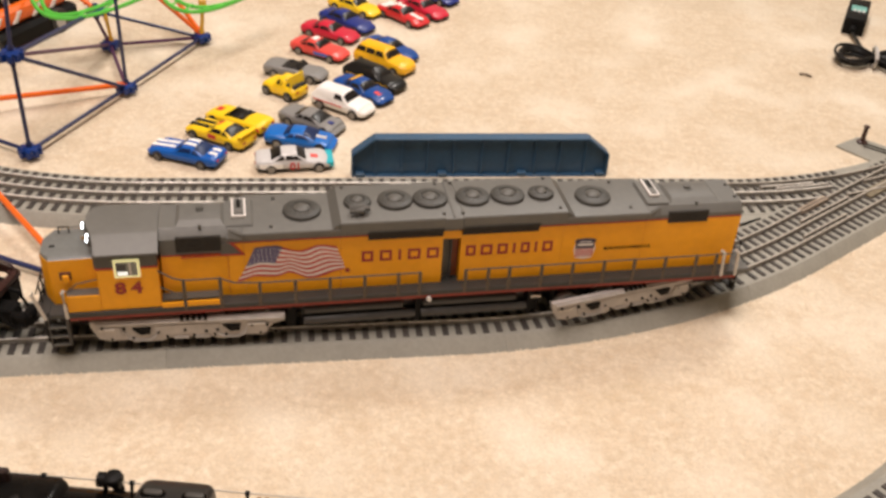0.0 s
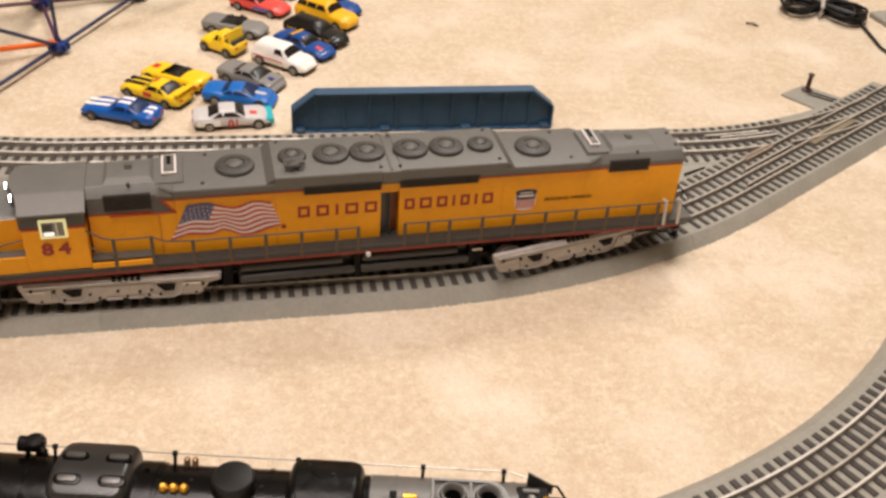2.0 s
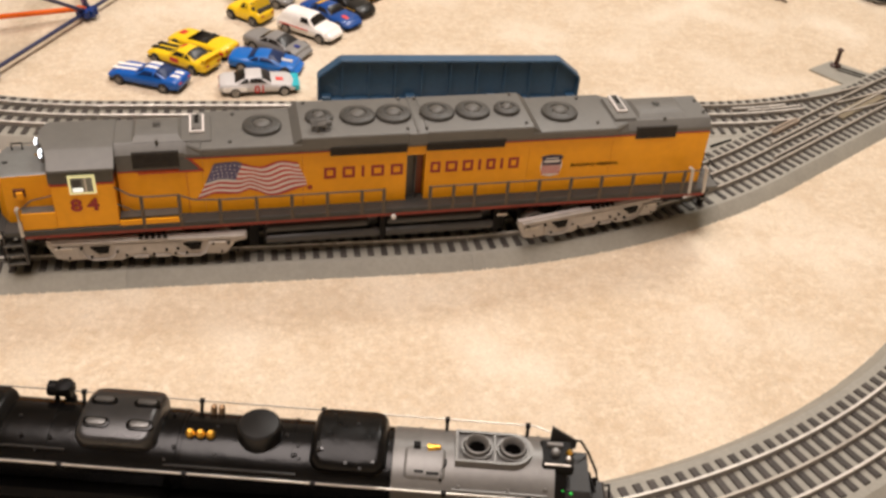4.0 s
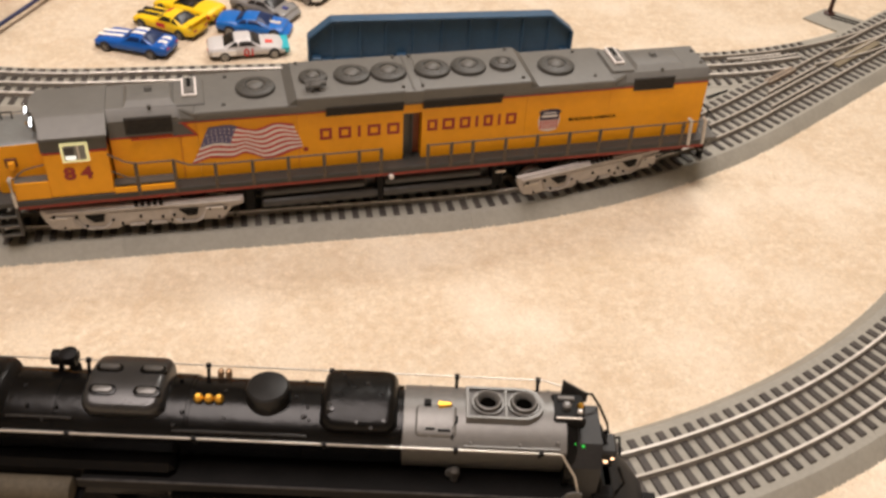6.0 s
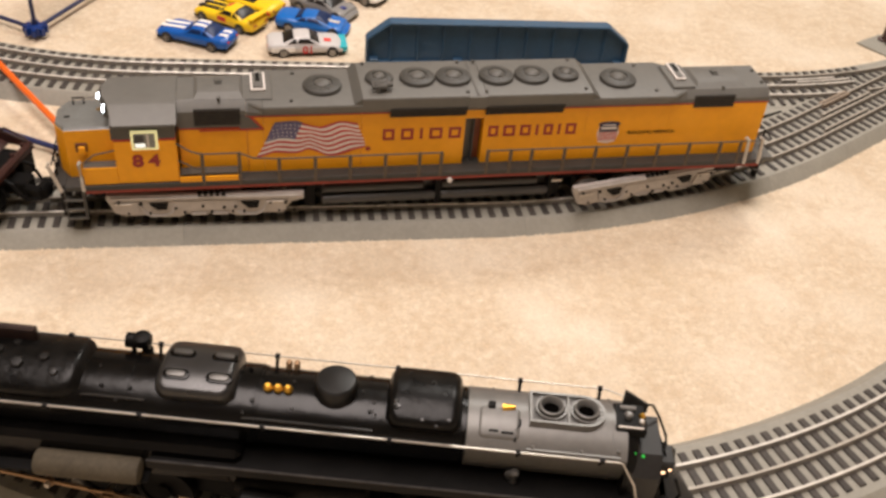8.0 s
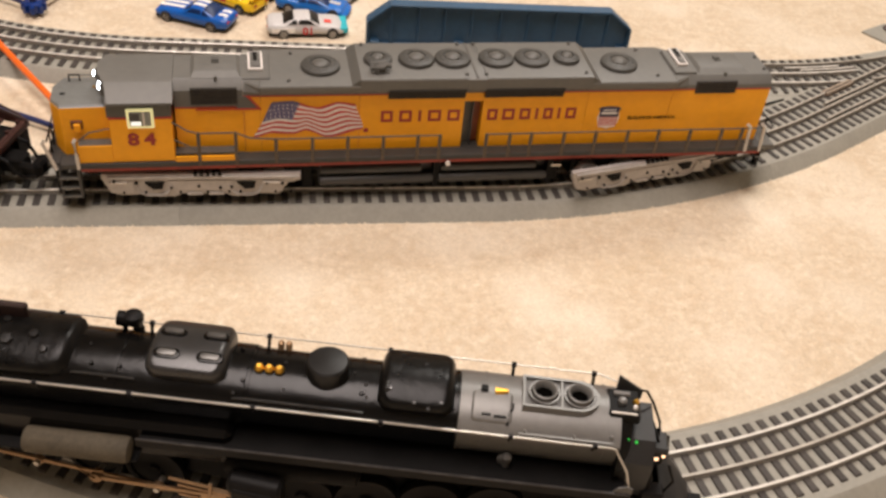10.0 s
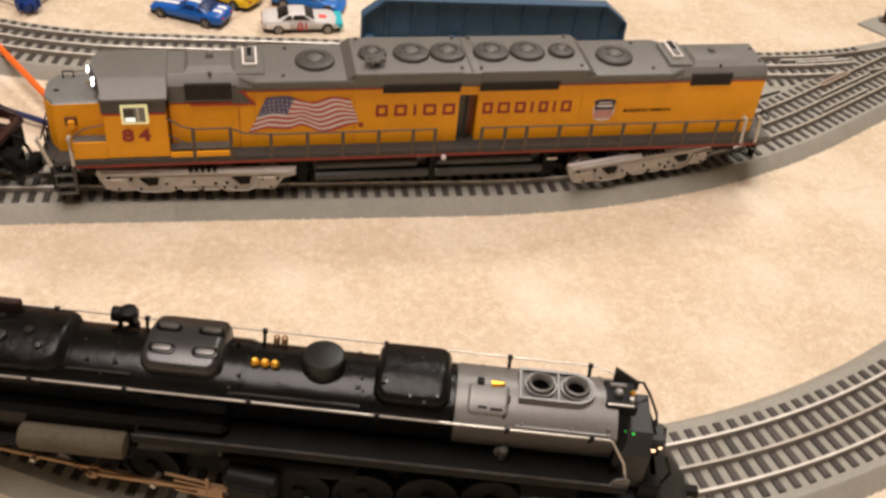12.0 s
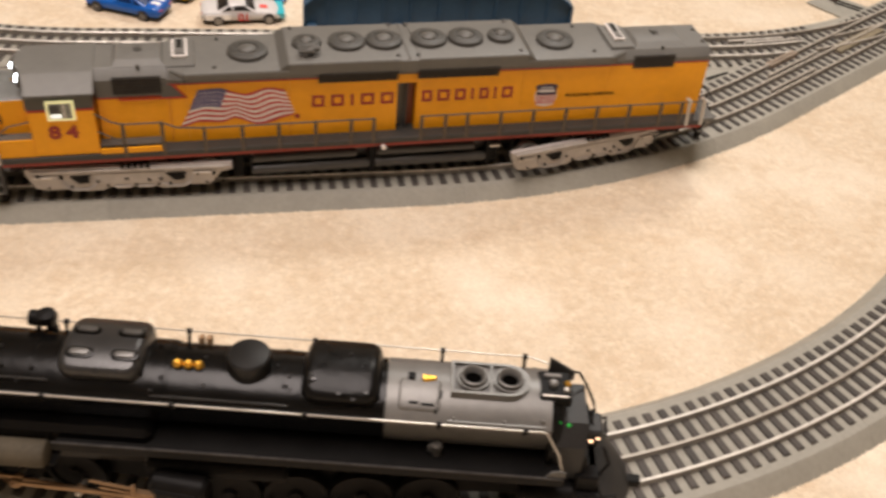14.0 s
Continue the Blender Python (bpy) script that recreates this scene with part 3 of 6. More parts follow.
# dark grilles
def grille(x0, x1, z0, z1, y=-HW, lean=0.0):
    """lean: how far the head stands out past the foot."""
    g = part("grille", prism(B(), [(y + 0.0006, z0), (y - 0.0010, z0), (y - 0.0010 - lean, z1), (y + 0.0006, z1)], "x", x0, x1), VENT, diesel, "dark louvred intake grille")
    bm = B()
    n = max(3, int((z1 - z0) / 0.0022))
    for k in range(n):
        z, o = z0 + (k + 0.5) * (z1 - z0) / n, lean * (k + 0.5) / n
        box(bm, x0 + 0.001, x1 - 0.001, y - o - 0.0015, y - o - 0.0006, z - 0.0004, z + 0.0004)
    part("louvre", bm, VENT, g)


grille(0.1492, 0.2045, 0.0928, 0.1018, lean=0.0040)
grille(0.2192, 0.2775, 0.0928, 0.1018, lean=0.0040)
grille(0.3805, 0.4128, 0.0935, 0.1035)
grille(0.0135, 0.0448, 0.0905, 0.1030, -0.0215)
# grey wedge behind the cab, edged in red
part("paint_arrow", prism(B(), [(0.0440, 0.0868), (0.0590, 0.0868), (0.0512, 0.0962), (0.0440, 0.0962)], "y", -HW - 0.0004, -HW + 0.0002), GREY, diesel, "grey paint wedge")
bm = B()
prism(bm, [(0.0165, 0.0857), (0.0605, 0.0857), (0.0592, 0.0869), (0.0165, 0.0869)], "y", -HW - 0.0007, -HW - 0.0003)
prism(bm, [(0.0605, 0.0858), (0.0610, 0.0862), (0.0528, 0.0966), (0.0508, 0.0966), (0.0590, 0.0868)], "y", -HW - 0.0008, -HW - 0.0003)
part("paint_edge", bm, RED_LINE, diesel, "red pointed stripe")

# a faint seam at each end of the hood doors
for x in (0.0490, 0.1292):
    part("door_seam", box(B(), x - 0.00012, x + 0.00012, -HW - 0.00010, -HW + 0.0002, 0.0510, 0.0880), RED_LINE, diesel)

# walkway, sill and stripe
part("walkway", box(B(), -0.0760, 0.4440, -0.0325, 0.0325, 0.0464, 0.0505, 0.0003), WALK, diesel, "grey walkway deck")
part("sill", box(B(), -0.0630, 0.4440, -0.0323, 0.0323, 0.0440, 0.0463), SILL_RED, diesel, "dull red stripe along the frame")
part("frame", box(B(), -0.0600, 0.4330, -0.0215, 0.0215, 0.0330, 0.0439), BLACK, diesel)
# yellow step panels in front of the first stanchions
part("sill_panel", box(B(), 0.0010, 0.0415, -0.0326, -0.0310, 0.0508, 0.0545), YELLOW, diesel, "yellow sill panel")
part("battery_box", box(B(), 0.0010, 0.0410, -0.0300, -0.0220, 0.0508, 0.0560), GREY, diesel)
part("fuel_cap", cyl(B(), (0.1945, -0.0330, 0.0440), (0.1945, -0.0350, 0.0440), 0.0018), WHITE, diesel)

# cab
part("cab_side", box(B(), -0.0405, 0.0008, -0.0310, 0.0310, 0.0506, 0.0856, 0.0004), YELLOW, diesel, "yellow lower cab")
part("cab_stripe", box(B(), -0.0406, 0.0009, -0.0311, 0.0311, 0.0850, 0.0864), RED_LINE, diesel, "thin red line")
part("cab_upper", box(B(), -0.0395, 0.0006, -0.0306, 0.0306, 0.0862, 0.0975), GREY, diesel, "grey upper cab")
bm = B()
rings = []
for x, brow in ((-0.0400, 1.0), (-0.0390, 0.0), (0.0022, 0.0)):
    rings.append([(x - brow * o, y, z) for y, z, o in ((-0.0330, 0.0970, 0.0), (-0.0328, 0.0986, 0.0), (-0.0195, 0.1063, 0.0020), (-0.0170, 0.1071, 0.0030), (-0.0060, 0.1074, 0.0070), (0.0060, 0.1074, 0.0078), (0.0170, 0.1071, 0.0040), (0.0195, 0.1063, 0.0020), (0.0328, 0.0986, 0.0), (0.0330, 0.0970, 0.0))])
loop_faces(bm, rings)
part("cab_roof", bm, GREY_LIGHT, diesel, "grey sloped cab roof")
part("cab_front", prism(B(), [(-0.0300, 0.086), (-0.0300, 0.0975), (-0.0180, 0.1045), (0.0180, 0.1045), (0.0300, 0.0975), (0.0300, 0.086)], "x", -0.0415, -0.0395), GREY, diesel)
for y in (-0.0215, 0.0215):
    part("windscreen", box(B(), -0.0419, -0.0410, y - 0.006, y + 0.006, 0.0890, 0.0975), GLASS, diesel, "dark windscreen")
w = part("cab_window", box(B(), -0.0285, -0.0110, -0.0322, -0.0304, 0.0785, 0.0935, 0.0004), LIT_FRAME, diesel, "lit cab window with pale yellow frame")
part("pane", box(B(), -0.0268, -0.0127, -0.0325, -0.0318, 0.0805, 0.0918), GLASS, w)
part("cab_light", box(B(), -0.0262, -0.0192, -0.0327, -0.0321, 0.0808, 0.0842, 0.0004), HEADLIGHT_SOFT, w, "bright lit cab interior")
part("mullion", box(B(), -0.0180, -0.0168, -0.0327, -0.0320, 0.0805, 0.0918), STEEL, w)
part("visor", box(B(), -0.0268, -0.0200, -0.0328, -0.0321, 0.0850, 0.0905), TANK, w)
part("nose_rail", tube(B(), [(-0.0690, 0.0125, 0.0890), (-0.0690, 0.0125, 0.0945), (-0.0620, 0.0125, 0.0945), (-0.0620, 0.0125, 0.0890)], 0.0007, 6), BLACK, diesel, "small dark grab rail")
part("nose_rail", tube(B(), [(-0.0620, 0.0125, 0.0940), (-0.0520, 0.0110, 0.0955), (-0.0440, 0.0100, 0.0960)], 0.0004, 5), GREY, diesel)
# twin headlight above the windscreen
part("headlight_box", box(B(), -0.0455, -0.0400, -0.0190, 0.0060, 0.0960, 0.1050, 0.0012), GREY, diesel, "grey headlight housing")
for x, y, z, r in ((-0.0437, -0.0155, 0.1022, 0.0034), (-0.0485, 0.0020, 0.1016, 0.0026)):
    h = part("headlight", lathe(B(), [(r * 1.12, -0.001), (r * 1.12, 0.0014), (r, 0.0018)], (x, y, z), (-1, -0.25, 0.25), 16), GREY, diesel, "round lit headlight")
    part("lens", lathe(B(), [(r, 0.0012), (r * 0.76, 0.0022), (0.0002, 0.0026)], (x, y, z), (-1, -0.25, 0.25), 16), HEADLIGHT, h, "glowing lens")

part("headlight_box", box(B(), -0.0482, -0.0430, -0.0060, 0.0080, 0.0960, 0.1046, 0.0012), GREY, diesel)

# short nose
bm = B()
rings = []
for x, hw, z in ((-0.0420, 0.0202, 0.0885), (-0.0730, 0.0202, 0.0876), (-0.0765, 0.0150, 0.0870), (-0.0798, 0.0095, 0.0864), (-0.0803, 0.0085, 0.0856)):
    rings.append([(x, -hw, 0.0506), (x, -hw, z), (x, hw, z), (x, hw, 0.0506)])
loop_faces(bm, rings)
part("nose", bm, YELLOW, diesel, "yellow short nose")
bm = B()
rings = []
for x, hw, z in ((-0.0420, 0.0200, 0.0886), (-0.0728, 0.0200, 0.0877), (-0.0763, 0.0148, 0.0871), (-0.0796, 0.0092, 0.0865)):
    rings.append([(x, -hw, z), (x, -hw * 0.86, z + 0.0016), (x, hw * 0.86, z + 0.0016), (x, hw, z)])
loop_faces(bm, rings)
part("nose_top", bm, NOSE_GREY, diesel, "grey nose deck")
bm = B()
box(bm, -0.0735, -0.0700, -0.0050, -0.0030, 0.0892, 0.0898)
box(bm, -0.0530, -0.0470, 0.0030, 0.0042, 0.0898, 0.0906, mat=1)
part("nose_fitting", bm, [BLACK, BRASS], diesel)
part("lower_plate", box(B(), -0.0630, -0.0405, -0.0312, -0.0300, 0.0508, 0.0640), YELLOW, diesel, "yellow plate ahead of the cab")
part("side_step", box(B(), -0.0630, -0.0406, -0.0299, -0.0202, 0.0507, 0.0630), GREY, diesel)
part("class_door", box(B(), -0.0700, -0.0620, -0.0203, -0.0192, 0.0600, 0.0760, 0.0003), YELLOW, diesel)

POST_RED = material("marker_red", (0.12, 0.035, 0.012), 0.5, vary=0.1)
frame_part = part("marker_housing", box(B(), -0.0668, -0.0590, -0.0214, -0.0200, 0.0716, 0.0784, 0.0004), POST_RED, diesel, "dark red marker frame")
part("marker_block", box(B(), -0.0650, -0.0602, -0.0232, -0.0213, 0.0700, 0.0768, 0.0008), YELLOW, frame_part, "small yellow block")
GRAB = material("silver_paint", (0.56, 0.53, 0.48), 0.4, 0.2, vary=0.15, size=0.004)
# pilot, steps, couplers, end rails at both ends
def end(x, d):
    """d: the way the end faces along the engine."""
    bm = B()
    hw = 0.0300 if d < 0 else 0.0220
    box(bm, min(x, x + d * 0.003), max(x, x + d * 0.003), -hw, hw, 0.0240 if d < 0 else 0.0330, 0.0475, 0.0006)
    part("pilot", bm, BLACK, diesel, "black pilot sheet")
    for y in (-0.0290, 0.0290):
        s = part("step_well", box(B(), min(x, x - d * 0.002), max(x, x - d * 0.002), y - 0.0030, y + 0.0030, 0.0300, 0.0470), BLACK, diesel) if d > 0 else part("step_well", box(box(B(), x + 0.0115, x + 0.0135, y - 0.0030, y + 0.0030, 0.0215, 0.0470, 0.0003), x - 0.0005, x + 0.0005, y - 0.0030, y + 0.0030, 0.0215, 0.0470), TANK, diesel, "grey step side plates")
        bm = B()
        for z in (0.0225, 0.0300, 0.0380) if d < 0 else (0.0310, 0.0400):
            box(bm, min(x + d * 0.001, x - d * (0.012 if d < 0 else 0.004)), max(x + d * 0.001, x - d * (0.012 if d < 0 else 0.004)), y - 0.0036, y + 0.0036, z, z + 0.0010)
        part("step", bm, GREY_LIGHT, s, "dark step treads")
        for xx in ((x + d * 0.001, x - d * 0.0135) if d < 0 else (0.4425, 0.4305)):
            bm = B()
            slant = (-0.0062 if xx < -0.07 else -0.0006) if d < 0 else -0.0015
            tube(bm, [(xx, y * 1.13, 0.0470), (xx + slant * 0.4, y * 1.13, 0.0560), (xx + slant, y * 1.13, 0.0690), (xx + slant + (0.0012 if d < 0 else -0.0025), y * 1.10, 0.0708)], 0.0013, 6)
            part("grab_rail", bm, GRAB, diesel, "white painted grab rail")
    bm = B()
    for z in (0.0560, 0.0665):
        tube(bm, [(x + d * 0.0055, -0.0280, z), (x + d * 0.0055, 0.0280, z)], 0.0006, 6)
    for y in (-0.0160, -0.0060, 0.0060, 0.0160):
        tube(bm, [(x + d * 0.0055, y, 0.0470), (x + d * 0.0055, y, 0.0665)], 0.0006, 6)
    part("end_rail", bm, BLACK, diesel)
    bm = B()
    box(bm, min(x, x + d * 0.016), max(x, x + d * 0.016), -0.0030, 0.0030, 0.0290, 0.0340, 0.0008)
    box(bm, min(x + d * 0.011, x + d * 0.020), max(x + d * 0.011, x + d * 0.020), -0.0055, 0.0040, 0.0270, 0.0360, 0.0015)
    part("coupler", bm, BLACK, diesel)


end(-0.0775, -1)
end(0.4455, 1)

part("end_deck", box(B(), -0.0845, -0.0762, -0.0290, 0.0290, 0.0466, 0.0500, 0.0004), WALK, diesel, "grey end platform")
part("end_deck", box(B(), 0.4442, 0.4560, -0.0300, 0.0300, 0.0466, 0.0503, 0.0004), GREY_LIGHT, diesel, "pale grey end platform")
# handrails
POST = material("post_brown", (0.085, 0.062, 0.040), 0.5, vary=0.15)
STANCHIONS = (0.0172, 0.0424, 0.0699, 0.0954, 0.1204, 0.1459, 0.1710, 0.1871, 0.2217, 0.2393, 0.2556, 0.2809, 0.3055, 0.3307, 0.3553, 0.3809, 0.4067, 0.4235)
for side in (-1, 1):
    for x in STANCHIONS:
        zt = 0.0736 if x < 0.05 else 0.0676
        bm = B()
        box(bm, x - 0.0012, x + 0.0012, side * 0.0323 - 0.0006, side * 0.0323 + 0.0006, 0.0470, zt)
        lathe(bm, [(0.0010, -0.001), (0.0012, 0.0), (0.0008, 0.0008)], (x, side * 0.0323, zt), seg=8)
        part("stanchion", bm, POST, diesel)
    bm = B()
    y = side * 0.0323
    tube(bm, [(0.0005, y, 0.0830), (0.0100, y, 0.0760), (0.0172, y, 0.0736), (0.0424, y, 0.0736), (0.0520, y, 0.0690), (0.0699, y, 0.0676), (0.1871, y, 0.0676)], 0.0006)
    tube(bm, [(0.2217, y, 0.0676), (0.4235, y, 0.0676), (0.4380, y, 0.0676)], 0.0006)
    tube(bm, [(0.0010, y, 0.0690), (0.0172, y, 0.0590)], 0.0005)
    tube(bm, [(-0.0620, y, 0.0690), (-0.0540, y, 0.0760), (-0.0405, y, 0.0790)], 0.0005)
    part("handrail", bm, GREY, diesel, "thin grey handrail")

# trucks with side frames, wheels and brake gear
def truck(xc, turn, shift):
    t = new("truck")
    t.parent = diesel
    t.matrix_local = pose(xc, shift, 0, 0, 0, turn)
    tagged(t, "silver sprung four axle truck")
    for side in (-1, 1):
        y0, y1 = (side * 0.0300, side * 0.0262)
        a, b = min(y0, y1), max(y0, y1)
        bm = B()
        out = [(-0.0690, 0.0385), (-0.0690, 0.0345), (-0.0640, 0.0230), (-0.0560, 0.0205), (-0.0380, 0.0215), (-0.0330, 0.0190), (-0.0200, 0.0190), (-0.0150, 0.0215), (0.0150, 0.0215), (0.0200, 0.0190), (0.0330, 0.0190), (0.0380, 0.0215), (0.0530, 0.0205), (0.0580, 0.0300), (0.0690, 0.0330), (0.0690, 0.0385)]
        prism(bm, out, "y", a, b)
        f = part("side_frame", bm, SILVER, t, "silver truck side frame")
        o = side * 0.0304
        bm = B()
        for x0, x1, z0, z1 in ((-0.0240, 0.0220, 0.0245, 0.0335), (-0.0640, -0.0480, 0.0230, 0.0330), (0.0420, 0.0560, 0.0230, 0.0330)):
            box(bm, x0, x1, o - 0.0003, o + 0.0003, z0, z1, 0.0003)
        box(bm, -0.0660, 0.0680, o - 0.0010, o + 0.0010, 0.0345, 0.0372, 0.0004)
        for x in (-0.0340, 0.0300):
            tube(bm, [(x - 0.0125, o, 0.0300), (x - 0.0100, o, 0.0232), (x - 0.0050, o, 0.0208), (x + 0.0050, o, 0.0208), (x + 0.0100, o, 0.0232), (x + 0.0125, o, 0.0300)], 0.0011)
        for x in (-0.0060, 0.0090):
            box(bm, x - 0.0055, x + 0.0055, o - 0.0007, o + 0.0007, 0.0205, 0.0228, 0.0004)
        part("journal_box", bm, SILVER, f)
        for x in (-0.0580, 0.0480):
            part("spring_plate", box(B(), x - 0.0060, x + 0.0060, o - 0.0012, o + 0.0012, 0.0308, 0.0322, 0.0003), STEEL, f, "bright worn spring plate")
        bm = B()
        for x in (-0.0340, 0.0300):
            prism(bm, [(x - 0.0060, 0.0318), (x + 0.0070, 0.0318), (x + 0.0060, 0.0268), (x - 0.0005, 0.0262)], "y", o - 0.0013, o + 0.0013)
        for x in (-0.0610, -0.0460, -0.0220, -0.0030, 0.0120, 0.0200, 0.0450, 0.0560):
            lathe(bm, [(0.0011, -0.0012), (0.0011, 0.0012)], (x, o, 0.0300 + 0.003 * math.sin(x * 900)), (0, 1, 0), 8)
            lathe(bm, [(0.0009, -0.0012), (0.0009, 0.0012)], (x + 0.006, o, 0.0232), (0, 1, 0), 8)
        for k in range(5):
            box(bm, -0.0060 + 0.0042 * k, -0.0035 + 0.0042 * k, o - 0.0016, o + 0.0016, 0.0383, 0.0400)
        part("frame_opening", bm, BLACK, f, "dark openings in the frame")
    for x in (-0.0500, -0.0180, 0.0180, 0.0500):
        bm = B()
        for y in (-0.0171, 0.0171):
            lathe(bm, [(0.0090, -0.003), (0.0105, -0.003), (0.0105, 0.003), (0.0090, 0.003)], (x, y, 0.0265), (0, 1, 0), 20)
        cyl(bm, (x, -0.025, 0.0265), (x, 0.025, 0.0265), 0.0025)
        part("wheelset", bm, STEEL, t, "steel wheelset")
    part("gearbox", box(B(), -0.060, 0.060, -0.0120, 0.0120, 0.0210, 0.0380, 0.002), BLACK, t)


truck(0.0190, -2.2, -0.0010)
truck(0.3515, 11.0, -0.0016)

# fuel tanks and air reservoirs between the trucks
for x0, x1 in ((0.1000, 0.1862), (0.1890, 0.2745)):
    tank = part("fuel_tank", box(B(), x0, x1, -0.0220, 0.0220, 0.0215, 0.0425, 0.003, seg=2), TANK, diesel, "dark grey fuel tank")
    for side in (-1, 1):
        part("air_reservoir", lathe(B(), [(0.0012, 0.0), (0.0036, 0.0012), (0.0040, 0.003), (0.0040, x1 - x0 - 0.003), (0.0036, x1 - x0 - 0.0012), (0.0012, x1 - x0)], (x0, side * 0.0265, 0.0265), (1, 0, 0), 14), TANK, tank, "dark grey air cylinder")
        part("air_reservoir", lathe(B(), [(0.0010, 0.0), (0.0030, 0.001), (0.0032, 0.003), (0.0032, x1 - x0 - 0.012), (0.0010, x1 - x0 - 0.010)], (x0 + 0.001, side * 0.0272, 0.0365), (1, 0, 0), 14), TANK, tank)
    part("bracket", box(B(), x1 - 0.001, x1 + 0.003, -0.0295, 0.0295, 0.0205, 0.0430), BLACK, tank)
part("pipe_end", box(B(), 0.276, 0.284, -0.030, -0.027, 0.0355, 0.0372), STEEL, diesel)
for x in (0.092, 0.280):
    part("bolster", box(B(), x - 0.004, x + 0.004, -0.026, 0.026, 0.020, 0.040, 0.001), BLACK, diesel)

# paint: flag, plain letter blocks, shield
Y0 = -HW
def skin(name, polys, mats, label, lift=0.0003):
    """Flat painted shapes on the near hood side: polys are (slot, [(x, z)...])."""
    bm = B()
    for slot, pts in polys:
        prism(bm, pts, "y", Y0 - lift - 0.00004 * slot, Y0 + 0.0001, mat=slot)
    return part(name, bm, mats, diesel, label, smooth=0)


def flag_point(u, v):
    """u along the flag, v from its foot to its top, both 0 to 1."""
    x = 0.0539 + 0.0147 * v + u * (0.0785 - 0.0205 * v)
    foot = 0.0617 + 0.0068 * u + float(np.interp(u, (0, 0.15, 0.27, 0.375, 0.47, 0.56, 0.65, 0.74, 0.82, 0.92, 1.0), (0, 0.0034, 0.0018, 0.0006, 0.0026, 0.0, -0.0036, -0.0046, -0.0040, -0.0018, 0.0)))
    head = 0.0912 - 0.0018 * u + float(np.interp(u, (0, 0.14, 0.25, 0.33, 0.42, 0.52, 0.64, 0.76, 0.88, 1.0), (0, 0.0010, 0.0012, -0.0006, -0.0028, -0.0032, -0.0012, 0.0004, 0.0008, 0.0)))
    z = foot + (head - foot) * v
    ripple = 0.0017 * math.sin(u * 15.5 + v * 1.6 + 0.6) * min(1.0, max(0.0, (u - 0.22) * 3.0)) * (1 - abs(2 * v - 1) ** 3 * 0.7)
    return x + 0.0006 * math.sin(v * 5 + u * 6), z + ripple


polys = []
for k in range(13):
    for j in range(44):
        u0, u1, v0, v1 = j / 44, (j + 1) / 44, k / 13, (k + 1) / 13
        in_canton = k >= 6 and u1 < 0.33
        slot = 2 if in_canton else (0 if k % 2 == 0 else 1)
        polys.append((slot, [flag_point(u0, v0), flag_point(u1, v0), flag_point(u1, v1), flag_point(u0, v1)]))
FLAG_RED = material("flag_red", (0.52, 0.06, 0.05), 0.5, vary=0.1)
bm = B()
for slot, pts in polys:
    bm.faces.new([bm.verts.new((x, Y0 - 0.0003, z)) for x, z in pts]).material_index = slot
part("flag_decal", bm, [FLAG_RED, WHITE, NAVY], diesel, "waving flag painted in red, white and blue", smooth=0)
bm = B()
rng = random.Random(4)
for k in range(4):
    for j in range(6):
        x, z = flag_point(0.03 + 0.048 * j + 0.03 * (k % 2), 0.54 + 0.115 * k)
        box(bm, x - 0.0004, x + 0.0004, Y0 - 0.00045, Y0 - 0.0002, z - 0.0004, z + 0.0004)
part("flag_star", bm, WHITE, diesel, smooth=0)
part("flag_mark", lathe(B(), [(0.0019, 0.0), (0.0019, 0.0002)], (0.1342, Y0 - 0.0004, 0.0668), (0, 1, 0), 10), RED_TEXT, diesel)


def letter_blocks(x0, x1, z0, z1, widths):
    """A name painted as plain shapes: a hollow block for each wide letter, a bar for each narrow one."""
    gap = (x1 - x0 - sum(widths)) / (len(widths) - 1)
    x = x0
    for w in widths:
        bm = B()
        st = 0.0020
        box(bm, x, x + st, Y0 - 0.0003, Y0 + 0.0001, z0, z1)
        if w > 0.004:
            box(bm, x + w - st, x + w, Y0 - 0.0003, Y0 + 0.0001, z0, z1)
            for z in (z0, z1 - st):
                box(bm, x + st, x + w - st, Y0 - 0.0003, Y0 + 0.0001, z, z + st)
        part("letter_block", bm, RED_TEXT, diesel, "dark red painted block", smooth=0)
        x += w + gap


letter_blocks(0.1446, 0.2022, 0.0734, 0.0826, (0.0085, 0.0090, 0.0022, 0.0095, 0.0090))
letter_blocks(0.2228, 0.2904, 0.0734, 0.0826, (0.0075, 0.0090, 0.0080, 0.0022, 0.0070, 0.0022, 0.0080))

sh = [(0.3098, 0.0655), (0.3165, 0.0640), (0.3232, 0.0655), (0.3250, 0.0730), (0.3240, 0.0790), (0.3252, 0.0810), (0.3232, 0.0826), (0.3165, 0.0832), (0.3098, 0.0826), (0.3078, 0.0810), (0.3090, 0.0790), (0.3080, 0.0730)]
skin("shield", [(0, sh)], [WHITE], "white shield emblem with red bars and a dark blue top", 0.0003)
polys = [(0, [(0.3092, 0.0742), (0.3238, 0.0742), (0.3240, 0.0790), (0.3252, 0.0810), (0.3232, 0.0826), (0.3165, 0.0832), (0.3098, 0.0826), (0.3078, 0.0810), (0.3090, 0.0790)])]
SHIELD_BLUE = material("shield_blue", (0.030, 0.022, 0.055), 0.5, vary=0.15, size=0.003)
skin("shield_top", polys, [SHIELD_BLUE], "dark blue shield top", 0.0005)
polys = [(0, [(x, 0.0664), (x + 0.0011, 0.0664), (x + 0.0011, 0.0738), (x, 0.0738)]) for x in (0.3096, 0.3117, 0.3138, 0.3159, 0.3180, 0.3201, 0.3222)]
